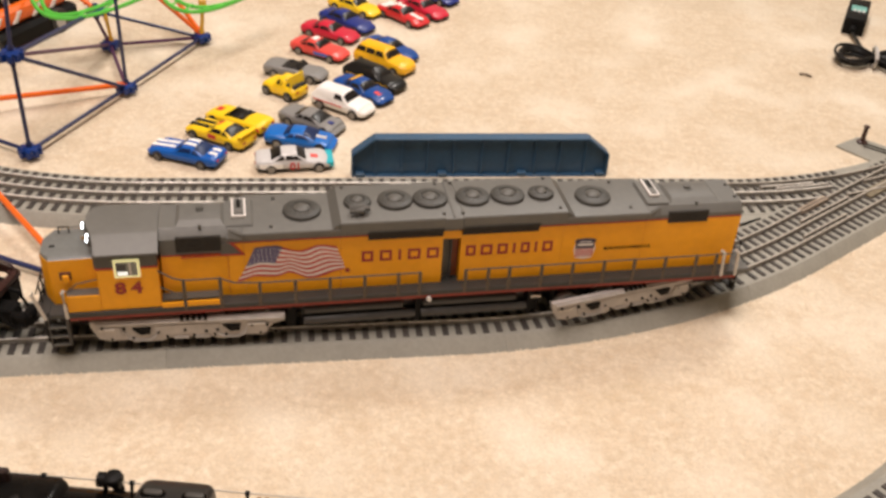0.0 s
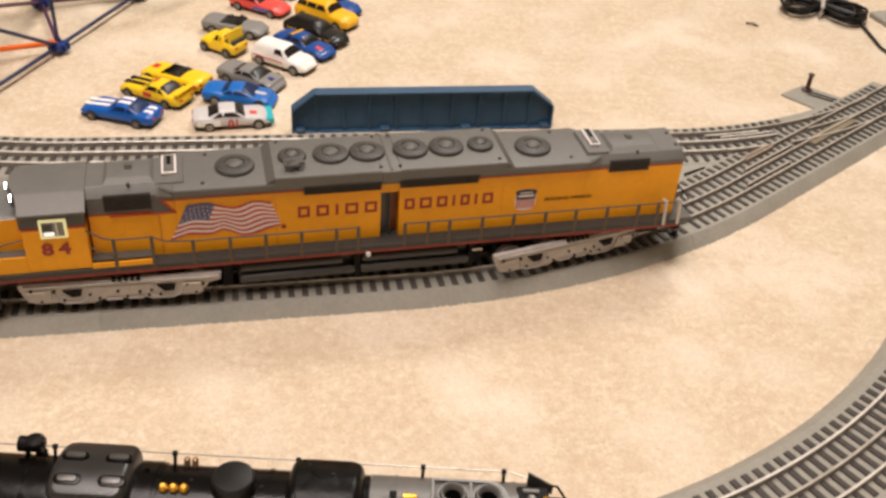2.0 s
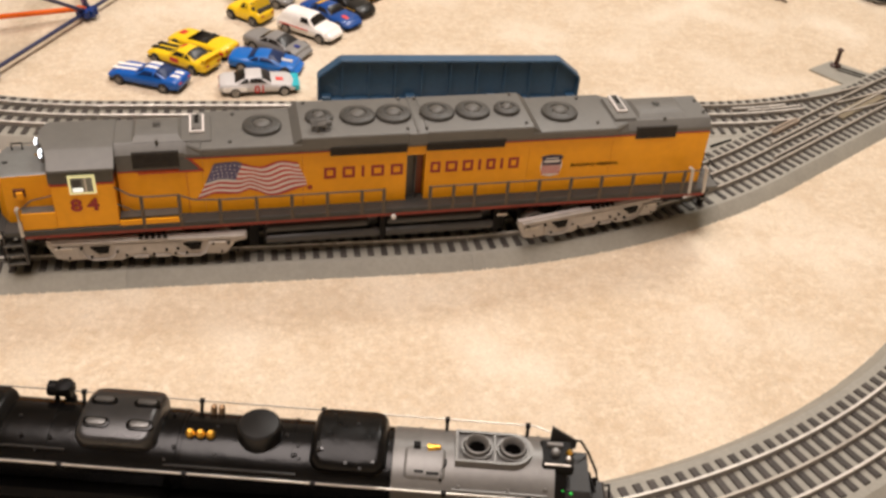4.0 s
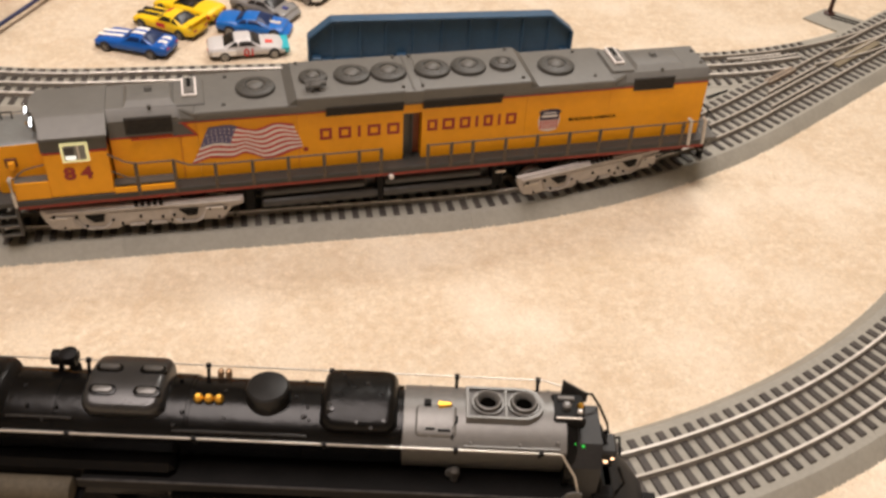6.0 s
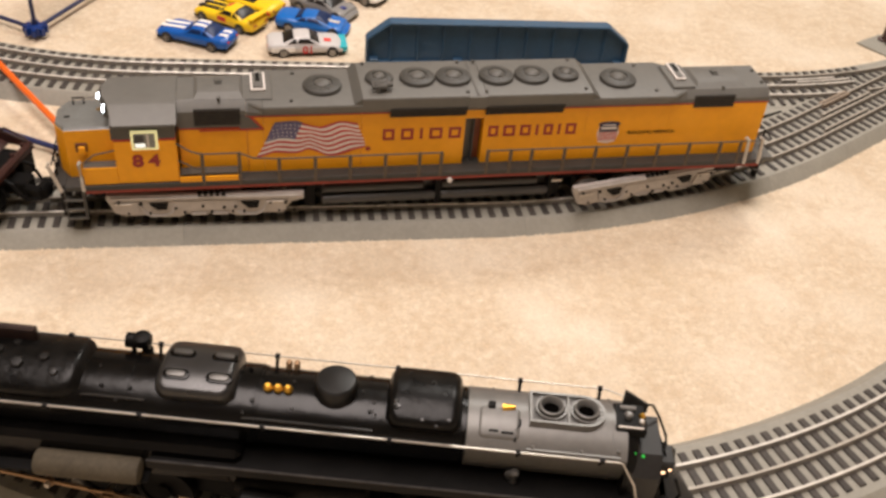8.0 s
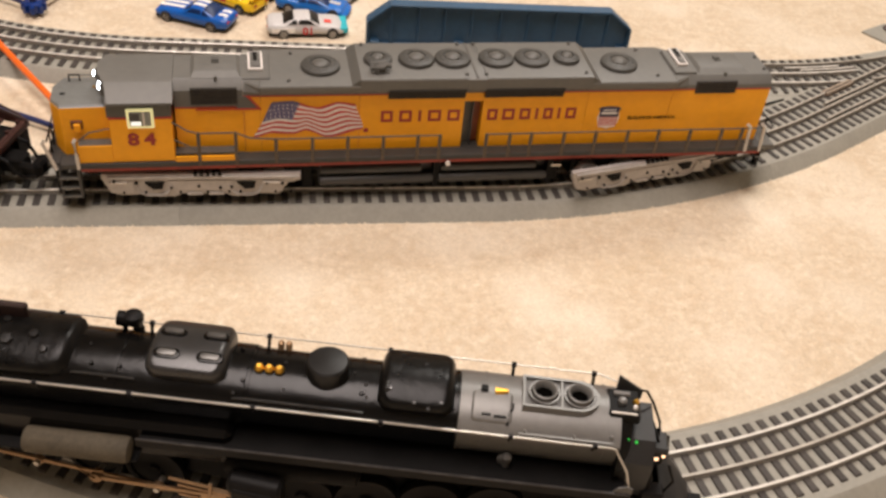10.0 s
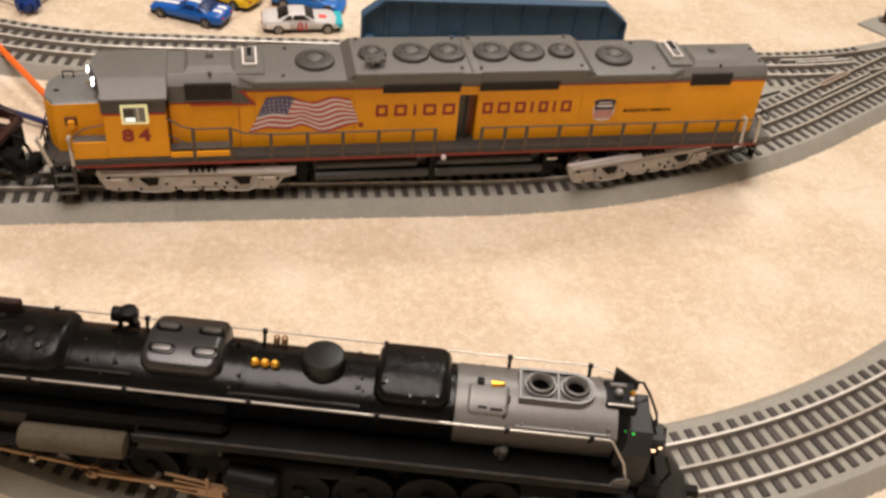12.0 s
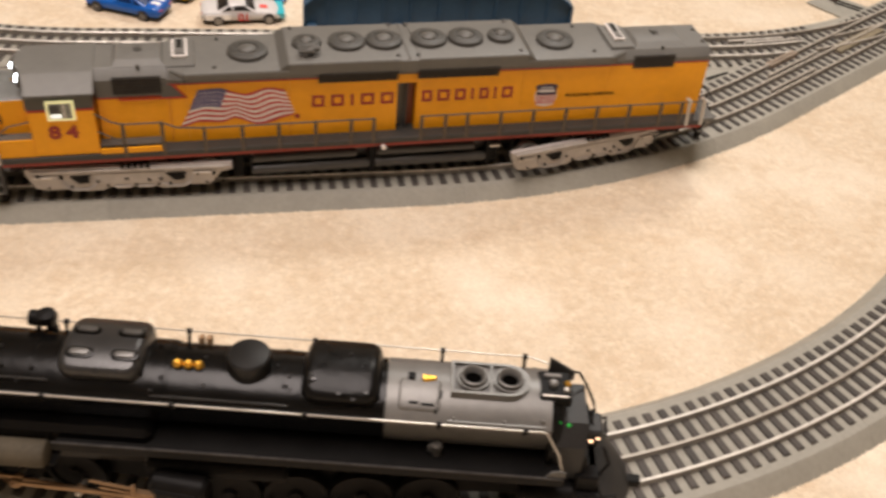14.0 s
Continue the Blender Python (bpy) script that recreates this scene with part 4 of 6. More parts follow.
skin("shield_bar", polys, [FLAG_RED], "red bars", 0.0005)
skin("shield_band", [(0, [(0.3105, 0.0766), (0.3225, 0.0766), (0.3225, 0.0784), (0.3105, 0.0784)]), (0, [(0.3115, 0.0798), (0.3215, 0.0798), (0.3215, 0.0806), (0.3115, 0.0806)])], [WHITE], "pale band", 0.0007)


def lettering(text, size, x, y, z, mat, parent, label, rx=90.0, rz=0.0, squeeze=1.0, bold=0.018):
    cu = bpy.data.curves.new("lettering", "FONT")
    cu.body, cu.size, cu.extrude, cu.offset = text, size, 0.00008, size * bold
    tmp = bpy.data.objects.new("lettering", cu)
    scene.collection.objects.link(tmp)
    bpy.context.view_layer.update()
    me = bpy.data.meshes.new_from_object(tmp.evaluated_get(bpy.context.evaluated_depsgraph_get()))
    bpy.data.objects.remove(tmp)
    me.materials.clear()
    me.materials.append(mat)
    ob = new("lettering", me)
    ob.parent = parent
    ob.matrix_local = pose(x, y, z, rx, 0, rz) @ Matrix.Diagonal((squeeze, 1, 1, 1))
    return tagged(ob, label)


for digit, x in (("8", -0.0296), ("4", -0.0186)):
    lettering(digit, 0.0132, x, -0.0314, 0.0648, RED_TEXT, diesel, "dark red painted number", squeeze=1.16, bold=0.034)
lettering("BUILDING AMERICA", 0.0033, 0.3320, Y0 - 0.0003, 0.0717, BLACK, diesel, "small black slogan", squeeze=1.28)

# ---- the black articulated steam engine ----
STEAM = pose(0.05, 0.3375, 0, 0, 0, 0.8)
steam = thing("steam_locomotive", STEAM, "black articulated model steam locomotive with a grey smokebox", "model locomotive")
ZC, RB = 0.0722, 0.0260


def barrel(name, x0, x1, r, mat, label, grow=0.0):
    """A round-topped casing: a bow down to the handrail, upright flanks, then a round belly."""
    r = r + grow
    bow = [(-r * math.sin(radians(a)), ZC + r * math.cos(radians(a))) for a in np.linspace(50, -50, 27)]
    y, z = bow[-1]
    flank = [(y - 0.0003, z - 0.0016), (y - 0.0020, 0.0775), (y - 0.0032, 0.0730), (y - 0.0050, 0.0690), (y - 0.0080, 0.0660), (y - 0.0125, 0.0640)]
    foot = flank + [(-a, b) for a, b in reversed(flank)]
    return part(name, prism(B(), bow + foot, "x", x0, x1), mat, steam, label, smooth=40)


barrel("boiler", -0.3415, -0.1450, RB * 1.04, BOILER, "semi gloss black boiler barrel")
barrel("boiler", -0.1452, -0.0402, RB, BOILER, "semi gloss black boiler barrel")
barrel("smokebox", -0.0398, 0.0396, RB + 0.0003, SMOKEBOX, "graphite grey smokebox")
for x in (-0.0270, 0.0330):
    barrel("band", x - 0.0007, x + 0.0007, RB + 0.0003, SMOKEBOX, "", 0.0004)
for x in (-0.0900, -0.1440, -0.2080):
    barrel("band", x - 0.0008, x + 0.0008, RB * (1.04 if x < -0.145 else 1.0), BOILER, "", 0.0006)


CAB_BROWN = material("cab_roof_brown", (0.022, 0.010, 0.008), 0.5, vary=0.2, size=0.01)
# lid tops are painted pale for the highlights they catch
LID = material("lid_highlight", (0.095, 0.092, 0.086), 0.35, 0.4, vary=0.3, size=0.004)


def oval(hx, hy, z0, z1):
    """A long filler lid with round ends and a softened top."""
    bm = B()
    def ring(g, z):
        r = hy - g
        return [(hx + r * math.cos(a), r * math.sin(a), z) for a in np.linspace(-math.pi / 2, math.pi / 2, 9)] + [(-hx + r * math.cos(a), r * math.sin(a), z) for a in np.linspace(math.pi / 2, 1.5 * math.pi, 9)]
    return loop_faces(bm, [ring(0, z0), ring(0, z1 - 0.0005), ring(0.0002, z1 - 0.0001), ring(0.0006, z1)])


def saddle(name, x0, x1, r, a0, a1, mat, label, lift=0.0, corner=0.006, axis=(0, ZC), plan=0.0085):
    """A cover bent over the boiler from angle a0 to a1 (degrees from the top, far side minus), with rounded corners."""
    bm = B()
    na, nx = 34, 34
    def height(u, v):
        # rounded edges all round and rounded corners in plan
        e = min(u, v)
        if u < plan and v < plan:
            e = max(0.0, plan - math.hypot(plan - u, plan - v))
        return math.sqrt(max(0.0, 1 - (1 - min(1, e / corner)) ** 2)) if e < corner else 1.0
    grid = []
    for i in range(na + 1):
        a = radians(a0 + (a1 - a0) * i / na)
        row = []
        for j in range(nx + 1):
            x = x0 + (x1 - x0) * j / nx
            du = min(x - x0, x1 - x)
            dv = min(i, na - i) / na * radians(a1 - a0) * r
            h = RB - 0.001 + (r - RB + 0.001) * height(du, dv)
            row.append(bm.verts.new((x, axis[0] - h * math.sin(a), axis[1] + h * math.cos(a) + lift)))
        grid.append(row)
    for i in range(na):
        for j in range(nx):
            bm.faces.new((grid[i][j], grid[i + 1][j], grid[i + 1][j + 1], grid[i][j + 1]))
    return part(name, bm, mat, steam, label, smooth=60)


sand = saddle("sand_dome", -0.1945, -0.1540, 0.0348, -44, 33, SADDLE, "satin black sand dome over the boiler", 0, 0.0045)
for x in (-0.1835, -0.1625):
    for a in (13, -10):
        ca, sa = math.cos(radians(a)), math.sin(radians(a))
        place = Matrix.Translation((x, -0.0346 * sa, ZC + 0.0346 * ca)) @ Matrix.Rotation(radians(a), 4, "X")
        rim = part("lid_rim", oval(0.0036, 0.0030, -0.001, 0.0010), BOILER, sand, "black oval rim")
        rim.matrix_local = place
        lid = part("lid", oval(0.0030, 0.0018, 0.0004, 0.0020), LID, rim, "oval filler lid painted pale for its highlight")
front_cover = saddle("sand_dome", -0.0805, -0.0425, 0.0330, -44, 39, SCUFF, "scuffed black square dome over the boiler", 0, 0.005)
bm = B()
for x, a in ((-0.074, 20), (-0.062, 30), (-0.055, 34), (-0.049, 28), (-0.058, -8), (-0.070, -20)):
    lathe(bm, [(0.0010, 0.0), (0.0008, 0.0012)], (x, -0.0328 * math.sin(radians(a)), ZC + 0.0328 * math.cos(radians(a))), (0, -math.sin(radians(a)), math.cos(radians(a))), 8)
box(bm, -0.0765, -0.0745, -0.0130, -0.0075, ZC + 0.0285, ZC + 0.0325, 0.0004)
part("fitting", bm, SADDLE, front_cover)
# brown box added beyond the rear dome for the cab roof's far edge
part("brown_strip", box(B(), -0.3200, -0.2580, 0.0080, 0.0120, 0.0940, 0.1105, 0.0010), CAB_BROWN, steam, "dark brown strip added for the far edge of the cab roof")
rear_cover = saddle("sand_dome", -0.3350, -0.2295, 0.0318, -48, 44, SCUFF, "scuffed black rear dome over the boiler", 0, 0.0045, plan=0.014)
for k, (x, a, r) in enumerate(((-0.300, 4, 0.0026), (-0.286, 12, 0.0030), (-0.273, 2, 0.0024), (-0.262, 14, 0.0034), (-0.250, 6, 0.0026), (-0.243, 20, 0.0020), (-0.282, 26, 0.0018), (-0.266, -8, 0.0022))):
    ca, sa = math.cos(radians(a)), math.sin(radians(a))
    part("fitting", lathe(B(), [(r, -0.001), (r, 0.0010), (r * 0.8, 0.0016), (r * 0.3, 0.0017)], (x, -0.0317 * sa, ZC + 0.0317 * ca), (0, -sa, ca), 6 + 4 * (k % 3)), DOME, rear_cover)
part("steam_dome", lathe(B(), [(0.0112, -0.009), (0.0110, -0.003), (0.0108, 0.0036), (0.0104, 0.0050), (0.0094, 0.0058), (0.0060, 0.0062), (0.0004, 0.0064)], (-0.1062, 0, ZC + 0.0275), (0, 0, 1), 32), DOME, steam, "round black steam dome")
# dynamo and turret beside the boiler on the far side
bm = B()
cyl(bm, (-0.2160, 0.0175, 0.1005), (-0.2040, 0.0175, 0.1005), 0.0040)
lathe(bm, [(0.0046, 0.0), (0.0046, 0.003), (0.0020, 0.0042)], (-0.2080, 0.0175, 0.1010), (0, 0, 1), 14)
cyl(bm, (-0.2130, 0.0175, 0.0880), (-0.2130, 0.0175, 0.1030), 0.0013)
cyl(bm, (-0.2060, 0.0175, 0.0880), (-0.2060, 0.0175, 0.0950), 0.0030)
part("dynamo", bm, BLACK, steam, "black dynamo on a bracket")
# brass valves
bm = B()
for x in (-0.1395, -0.1345, -0.1295):
    lathe(bm, [(0.0006, -0.0025), (0.0022, -0.001), (0.0024, 0.0010), (0.0012, 0.0028)], (x, -0.0040, ZC + 0.0265), (0, -0.15, 1), 12)
part("safety_valve", bm, BRASS, steam, "row of small brass valves")
bm = B()
for x in (-0.1325, -0.1285):
    lathe(bm, [(0.0012, -0.0022), (0.0017, 0.0), (0.0017, 0.0030), (0.0008, 0.0042)], (x, 0.0150, ZC + 0.0225), (0, 0.4, 1), 10)
part("whistle", bm, COPPER_ROD, steam, "small brass fitting")
# bell and its yoke
bm = B()
lathe(bm, [(0.0026, 0.0), (0.0022, 0.0014), (0.0016, 0.0040), (0.0010, 0.0062)], (-0.0225, -0.0015, ZC + 0.0262), (0.97, 0, 0.25), 14)
b = part("bell", bm, BRASS, steam, "small brass bell lying on the smokebox")
bm = B()
box(bm, -0.0300, -0.0265, -0.0030, 0.0010, ZC + 0.0245, ZC + 0.0285, 0.0004)
part("yoke", bm, BLACK, b)

# twin stack in a rounded casing
# smokebox grey darkened for the shade on recess and plug; step plates too
SMOKEBOX_DIM = material("graphite_dim", (0.085, 0.082, 0.076), 0.5, vary=0.25, size=0.008)
# near black for the flues: flat discs painted as the darkness of deep holes
FLUE_DARK = material("flue_dark", (0.0018, 0.0016, 0.0014), 0.9, vary=0.2, spec=0.0)
def capsule(x0, x1, r, n=14):
    pts = [(x1 - r + r * math.cos(a), r * math.sin(a)) for a in np.linspace(-math.pi / 2, math.pi / 2, n)]
    return pts + [(x0, r), (x0, -r)]


bm = B()
prism(bm, capsule(-0.0095, 0.0285, 0.0102), "z", ZC + 0.0200, ZC + 0.0268)
stack = part("stack_casing", bm, SMOKEBOX, steam, "grey double stack casing")
inner = [(x * 0.93 + 0.0006, y * 0.86) for x, y in capsule(-0.0095, 0.0285, 0.0102)]
bm = B()
outer = capsule(-0.0095, 0.0285, 0.0102)
rings = [[(x, y, ZC + 0.0266) for x, y in outer], [(x, y, ZC + 0.0286) for x, y in outer], [(x, y, ZC + 0.0286) for x, y in inner], [(x, y, ZC + 0.0266) for x, y in inner]]
loop_faces(bm, rings, cap=False)
part("rim", bm, SMOKEBOX, stack)
part("recess", prism(B(), [(x * 0.98 + 0.0002, y * 0.98) for x, y in inner], "z", ZC + 0.0262, ZC + 0.0270), SMOKEBOX_DIM, stack, "grey recess round the stacks")
part("cross_bar", box(B(), 0.0092, 0.0108, -0.0088, 0.0088, ZC + 0.0268, ZC + 0.0284, 0.0003), SMOKEBOX, stack)
for x in (0.0012, 0.0188):
    ring = part("stack_ring", lathe(B(), [(0.0080, 0.0), (0.0080, 0.0022), (0.0070, 0.0022), (0.0069, 0.0004), (0.0064, 0.0004), (0.0064, 0.0040), (0.0056, 0.0042), (0.0050, 0.0034), (0.0042, 0.0010), (0.0041, 0.0)], (x, 0, ZC + 0.0266), (0, 0, 1), 24), SMOKEBOX, stack, "grey ring of the stack")
    part("flue", lathe(B(), [(0.0044, 0.0), (0.0044, 0.0004), (0.0003, 0.0004)], (x, 0, ZC + 0.0270), (0, 0, 1), 18), FLUE_DARK, ring, "flat black disc painted as the dark depth of the flue")
part("conduit", tube(B(), [(-0.0140, -0.0266 * math.sin(radians(a)), ZC + 0.0266 * math.cos(radians(a))) for a in (16, 22)] + [(-0.0160, -0.0266 * math.sin(radians(a)), ZC + 0.0266 * math.cos(radians(a))) for a in (28, 34, 40)], 0.0007, 6), BLACK, steam, "thin black conduit")
saddle("cleaning_hatch", -0.0345, -0.0135, RB + 0.0012, 2, 40, SMOKEBOX, "", 0, 0.002, plan=0.003)
part("hatch_slot", box(B(), -0.0290, -0.0245, -0.0145, -0.0135, ZC + 0.0222, ZC + 0.0238), BLACK, steam)
bm = B()
box(bm, -0.0230, -0.0170, -0.0150, -0.0140, ZC + 0.0220, ZC + 0.0236)
part("latch", bm, BLACK, steam)
part("steam_pipe_elbow", lathe(B(), [(0.0036, 0.0), (0.0036, 0.0016), (0.0026, 0.0022)], (-0.0145, -0.0180, ZC - 0.003), (0, -1, -0.1), 14), SMOKEBOX, steam)

# long handrails on posts
for side, z, y in ((-1, 0.0905, -0.0222), (1, 0.0985, 0.0185)):
    bm = B()
    if side < 0:
        tube(bm, [(-0.3300, y, z), (-0.14, y, z), (0.0352, y, z), (0.0372, y, z - 0.0005), (0.0440, y - 0.0055, 0.0810), (0.0462, y - 0.0088, 0.0730), (0.0464, y - 0.0090, 0.0708)], 0.0006)
    else:
        tube(bm, [(-0.3300, y, z), (-0.14, y, z), (0.0300, y, z), (0.0420, y - 0.004, z - 0.001)], 0.0004)
    part("handrail", bm, STEEL, steam, "bright wire handrail")
    for x in (-0.2450, -0.1990, -0.1390, -0.0770, -0.0140, 0.0270):
        bm = B()
        cyl(bm, (x, y * 0.86, z - 0.0060), (x, y, z + 0.0004), 0.0009)
        lathe(bm, [(0.0013, -0.0012), (0.0015, 0.0), (0.0013, 0.0012)], (x, y, z), (1, 0, 0), 8)
        part("handrail_post", bm, BLACK, steam)
# small boiler details
for x, a in ((-0.2200, 25), (-0.2060, 25), (-0.1460, 25), (-0.0880, 24), (-0.1500, -15), (0.0350, 40), (-0.0070, 44), (0.0170, 44)):
    h = (RB if x > -0.14 else RB * 1.04)
    part("boiler_stud", lathe(B(), [(0.0011, -0.001), (0.0011, 0.0010), (0.0005, 0.0016)], (x, -h * math.sin(radians(a)), ZC + h * math.cos(radians(a))), (0, -math.sin(radians(a)), math.cos(radians(a))), 8), BOILER if x < -0.04 else SMOKEBOX, steam)
for x0, x1, a in ((-0.0100, 0.0360, 47),):
    h = RB * 1.04
    bm = B()
    y, z = -h * math.sin(radians(a)), ZC + h * math.cos(radians(a))
    tube(bm, [(x0, y, z), (x1, y, z)], 0.0008)
    part("pipe", bm, BOILER if x1 < -0.04 else SMOKEBOX, steam)

for x0, x1, a in ((-0.2290, -0.1980, 36), (-0.1500, -0.0860, 44), (-0.2290, -0.1960, 50)):
    h = (RB * 1.04 if x0 < -0.16 else RB) + 0.0006
    y, z = -h * math.sin(radians(a)), ZC + h * math.cos(radians(a))
    part("pipe", tube(B(), [(x0, y, z), (x0 + 0.004, y, z + 0.0002), (x1 - 0.004, y, z + 0.0002), (x1, y, z)], 0.0007), SADDLE, steam, "thin black pipe")
rng = random.Random(12)
for k in range(9):
    x, a = rng.choice((-0.2240, -0.2120, -0.2030, -0.1480, -0.1400, -0.1260, -0.0940, -0.0860)) + rng.uniform(-0.002, 0.002), rng.uniform(-5, 48)
    h = RB * 1.04 if x < -0.14 else RB
    part("boiler_stud", lathe(B(), [(0.0008, -0.001), (0.0008, 0.0006), (0.0003, 0.0010)], (x, -h * math.sin(radians(a)), ZC + h * math.cos(radians(a))), (0, -math.sin(radians(a)), math.cos(radians(a))), 7), SADDLE, steam)

# cab and its roof
bm = B()
prism(bm, [(-0.0300, 0.0520), (-0.0300, 0.0880), (-0.0200, 0.0985), (0.0200, 0.0985), (0.0300, 0.0880), (0.0300, 0.0520)], "x", -0.3850, -0.3420)
part("cab", bm, BOILER, steam, "black cab")
bm = B()
roof_pts = [(-0.0315, 0.0885), (-0.0200, 0.1000), (-0.0080, 0.1038), (0.0080, 0.1038), (0.0200, 0.1000), (0.0315, 0.0885)]
prism(bm, roof_pts + [(y, z - 0.0014) for y, z in reversed(roof_pts)], "x", -0.3900, -0.3380)
part("cab_roof", bm, CAB_BROWN, steam, "dark brown cab roof")
part("firebox", box(B(), -0.3410, -0.1500, -0.0262, 0.0262, 0.0480, ZC, 0.003), BOILER, steam)

# patchy grey that paints a highlight along the running board edges
EDGE = material("edge_highlight", (0.024, 0.022, 0.020), 0.4, vary=0.8, size=0.006)
# running boards
for side in (-1, 1):
    bm = B()
    y0, y1 = sorted((side * 0.0225, side * 0.0330))
    box(bm, -0.3400, -0.1960, y0, y1, 0.0515, 0.0528, 0.0003)
    inner = sorted((side * 0.0080, side * 0.0330))
    box(bm, -0.1950, 0.0470, inner[0], inner[1], 0.0640, 0.0653, 0.0003)
    part("running_board", bm, BLACK, steam, "black running board")
    part("board_edge", box(B(), -0.1950, 0.0475, side * 0.0330 - 0.0004, side * 0.0330 + 0.0004, 0.0648, 0.0698, 0.0002), BLACK, steam)
    part("board_edge", box(B(), -0.1950, 0.0475, side * 0.0330 - 0.0006, side * 0.0330 + 0.0006, 0.0698, 0.0706, 0.0002), EDGE, steam, "grey strip painted as the highlight on the running board edge")
    part("step_plate", prism(B(), [(0.0390, 0.0706), (0.0480, 0.0706), (0.0480, 0.0742), (0.0450, 0.0754), (0.0410, 0.0740)], "y", side * 0.0322 - 0.0005, side * 0.0322 + 0.0005), SMOKEBOX_DIM, steam, "grey step plate on the running board")
    part("washout_plug", lathe(B(), [(0.0008, 0.0), (0.0019, 0.0010), (0.0019, 0.0060), (0.0025, 0.0066), (0.0025, 0.0084), (0.0014, 0.0094)], (-0.0136, side * 0.0200, 0.0650), (0, 0, 1), 14), SMOKEBOX_DIM, steam, "grey plug on the flank")
    part("air_tank", lathe(B(), [(0.002, 0.0), (0.0052, 0.002), (0.0055, 0.004), (0.0055, 0.066), (0.0052, 0.068), (0.002, 0.070)], (-0.1550, side * 0.0240, 0.0485), (1, 0, 0), 16), BLACK, steam)
CYL = material("cylinder_grey", (0.072, 0.060, 0.041), 0.75, vary=0.25, size=0.012, spec=0.25)


def engine_unit(xc, shift, turn, first):
    """One set of drivers with cylinders, rods and valve gear; x runs ahead of its middle."""
    e = new("engine_unit")
    e.parent = steam
    e.matrix_local = pose(xc, shift, 0, 0, 0, turn)
    tagged(e, "driving wheels, cylinders and bronze coloured rods")
    drivers = (-0.0560, -0.0230, 0.0100, 0.0430)
    for x in drivers:
        for side in (-1, 1):
            y = side * 0.0171
            rim = [(0.0004, 0.0034), (0.0034, 0.0034), (0.0036, 0.0014), (0.0128, 0.0012), (0.0130, 0.0025), (0.0160, 0.0025), (0.0164, -0.0018), (0.0004, -0.0024)]
            part("driving_wheel", lathe(B(), [(r, side * o) for r, o in rim], (x, y, 0.0318), (0, 1, 0), 28), BLACK, e, "black driving wheel")
            part("crank_pin", cyl(B(), (x + 0.004, side * 0.019, 0.0262), (x + 0.004, side * 0.0280, 0.0262), 0.0016, seg=10), STEEL, e)
    part("engine_frame", box(B(), -0.0750, 0.1120, -0.0125, 0.0125, 0.0270, 0.0470, 0.001), BLACK, e)
    for side in (-1, 1):
        y = side * 0.0245
        bm = B()
        box(bm, -0.0550, 0.0500, y - 0.0008, y + 0.0008, 0.0250, 0.0276, 0.0004)
        for x in drivers:
            lathe(bm, [(0.0028, -0.0013), (0.0028, 0.0013)], (x + 0.004, y, 0.0262), (0, 1, 0), 12)
        part("side_rod", bm, COPPER_ROD, e, "bronze coloured side rod")
        y = side * 0.0275
        bm = B()
        a, b2 = Vector((0.0140, y, 0.0262)), Vector((0.0760, y, 0.0330))
        d = b2 - a
        box(bm, 0, d.length, -0.0008, 0.0008, -0.0014, 0.0014, 0.0004, m=Matrix.Translation(a) @ Matrix.Rotation(-math.atan2(d.z, d.x), 4, "Y"))
        lathe(bm, [(0.0032, -0.0012), (0.0032, 0.0012)], (0.0140, y, 0.0262), (0, 1, 0), 12)
        lathe(bm, [(0.0026, -0.0012), (0.0026, 0.0012)], (0.0760, y, 0.0330), (0, 1, 0), 12)
        part("main_rod", bm, COPPER_ROD, e, "bronze coloured main rod")
        bm = B()
        tube(bm, [(0.0140, y * 1.06, 0.0262), (0.0060, y * 1.06, 0.0330), (0.0200, y * 1.06, 0.0345)], 0.0008)
        part("eccentric_rod", bm, COPPER_ROD, e, "bronze coloured eccentric rod")
        bm = B()
        tube(bm, [(0.0560, y * 1.06, 0.0420), (0.0780, y * 1.06, 0.0415)], 0.0009)
        tube(bm, [(0.0780, y * 1.06, 0.0440), (0.0770, y * 1.06, 0.0300)], 0.0010)
        part("valve_gear", bm, COPPER_ROD, e, "bronze coloured valve gear links")
        bm = B()
        box(bm, 0.0600, 0.0880, y - 0.0014, y + 0.0014, 0.0362, 0.0378)
        box(bm, 0.0600, 0.0880, y - 0.0014, y + 0.0014, 0.0286, 0.0300)
        box(bm, 0.0720, 0.0860, y - 0.0022, y + 0.0022, 0.0300, 0.0362, 0.0005)
        part("crosshead", bm, COPPER_ROD, e, "bronze coloured crosshead and guides")
        c = part("cylinder", lathe(B(), [(0.0080, 0.0), (0.0096, 0.0008), (0.0096, 0.0220), (0.0080, 0.0230)], (0.0900, side * 0.0250, 0.0330), (1, 0, 0), 24), BLACK, e, "black cylinder")
        part("valve_chest", lathe(B(), [(0.0045, -0.002), (0.0060, 0.0), (0.0060, 0.024), (0.0045, 0.026)], (0.0890, side * 0.0265, 0.0475), (1, 0, 0), 20), BLACK, c, "black valve chest")
        part("cladding", box(B(), 0.0905, 0.1115, side * 0.0265 - 0.0075, side * 0.0265 + 0.0075, 0.0330, 0.0490, 0.001), BLACK, c)
    return e


engine_unit(-0.0600, -0.0050, 4.0, True)
engine_unit(-0.2330, 0.0030, -7.0, False)
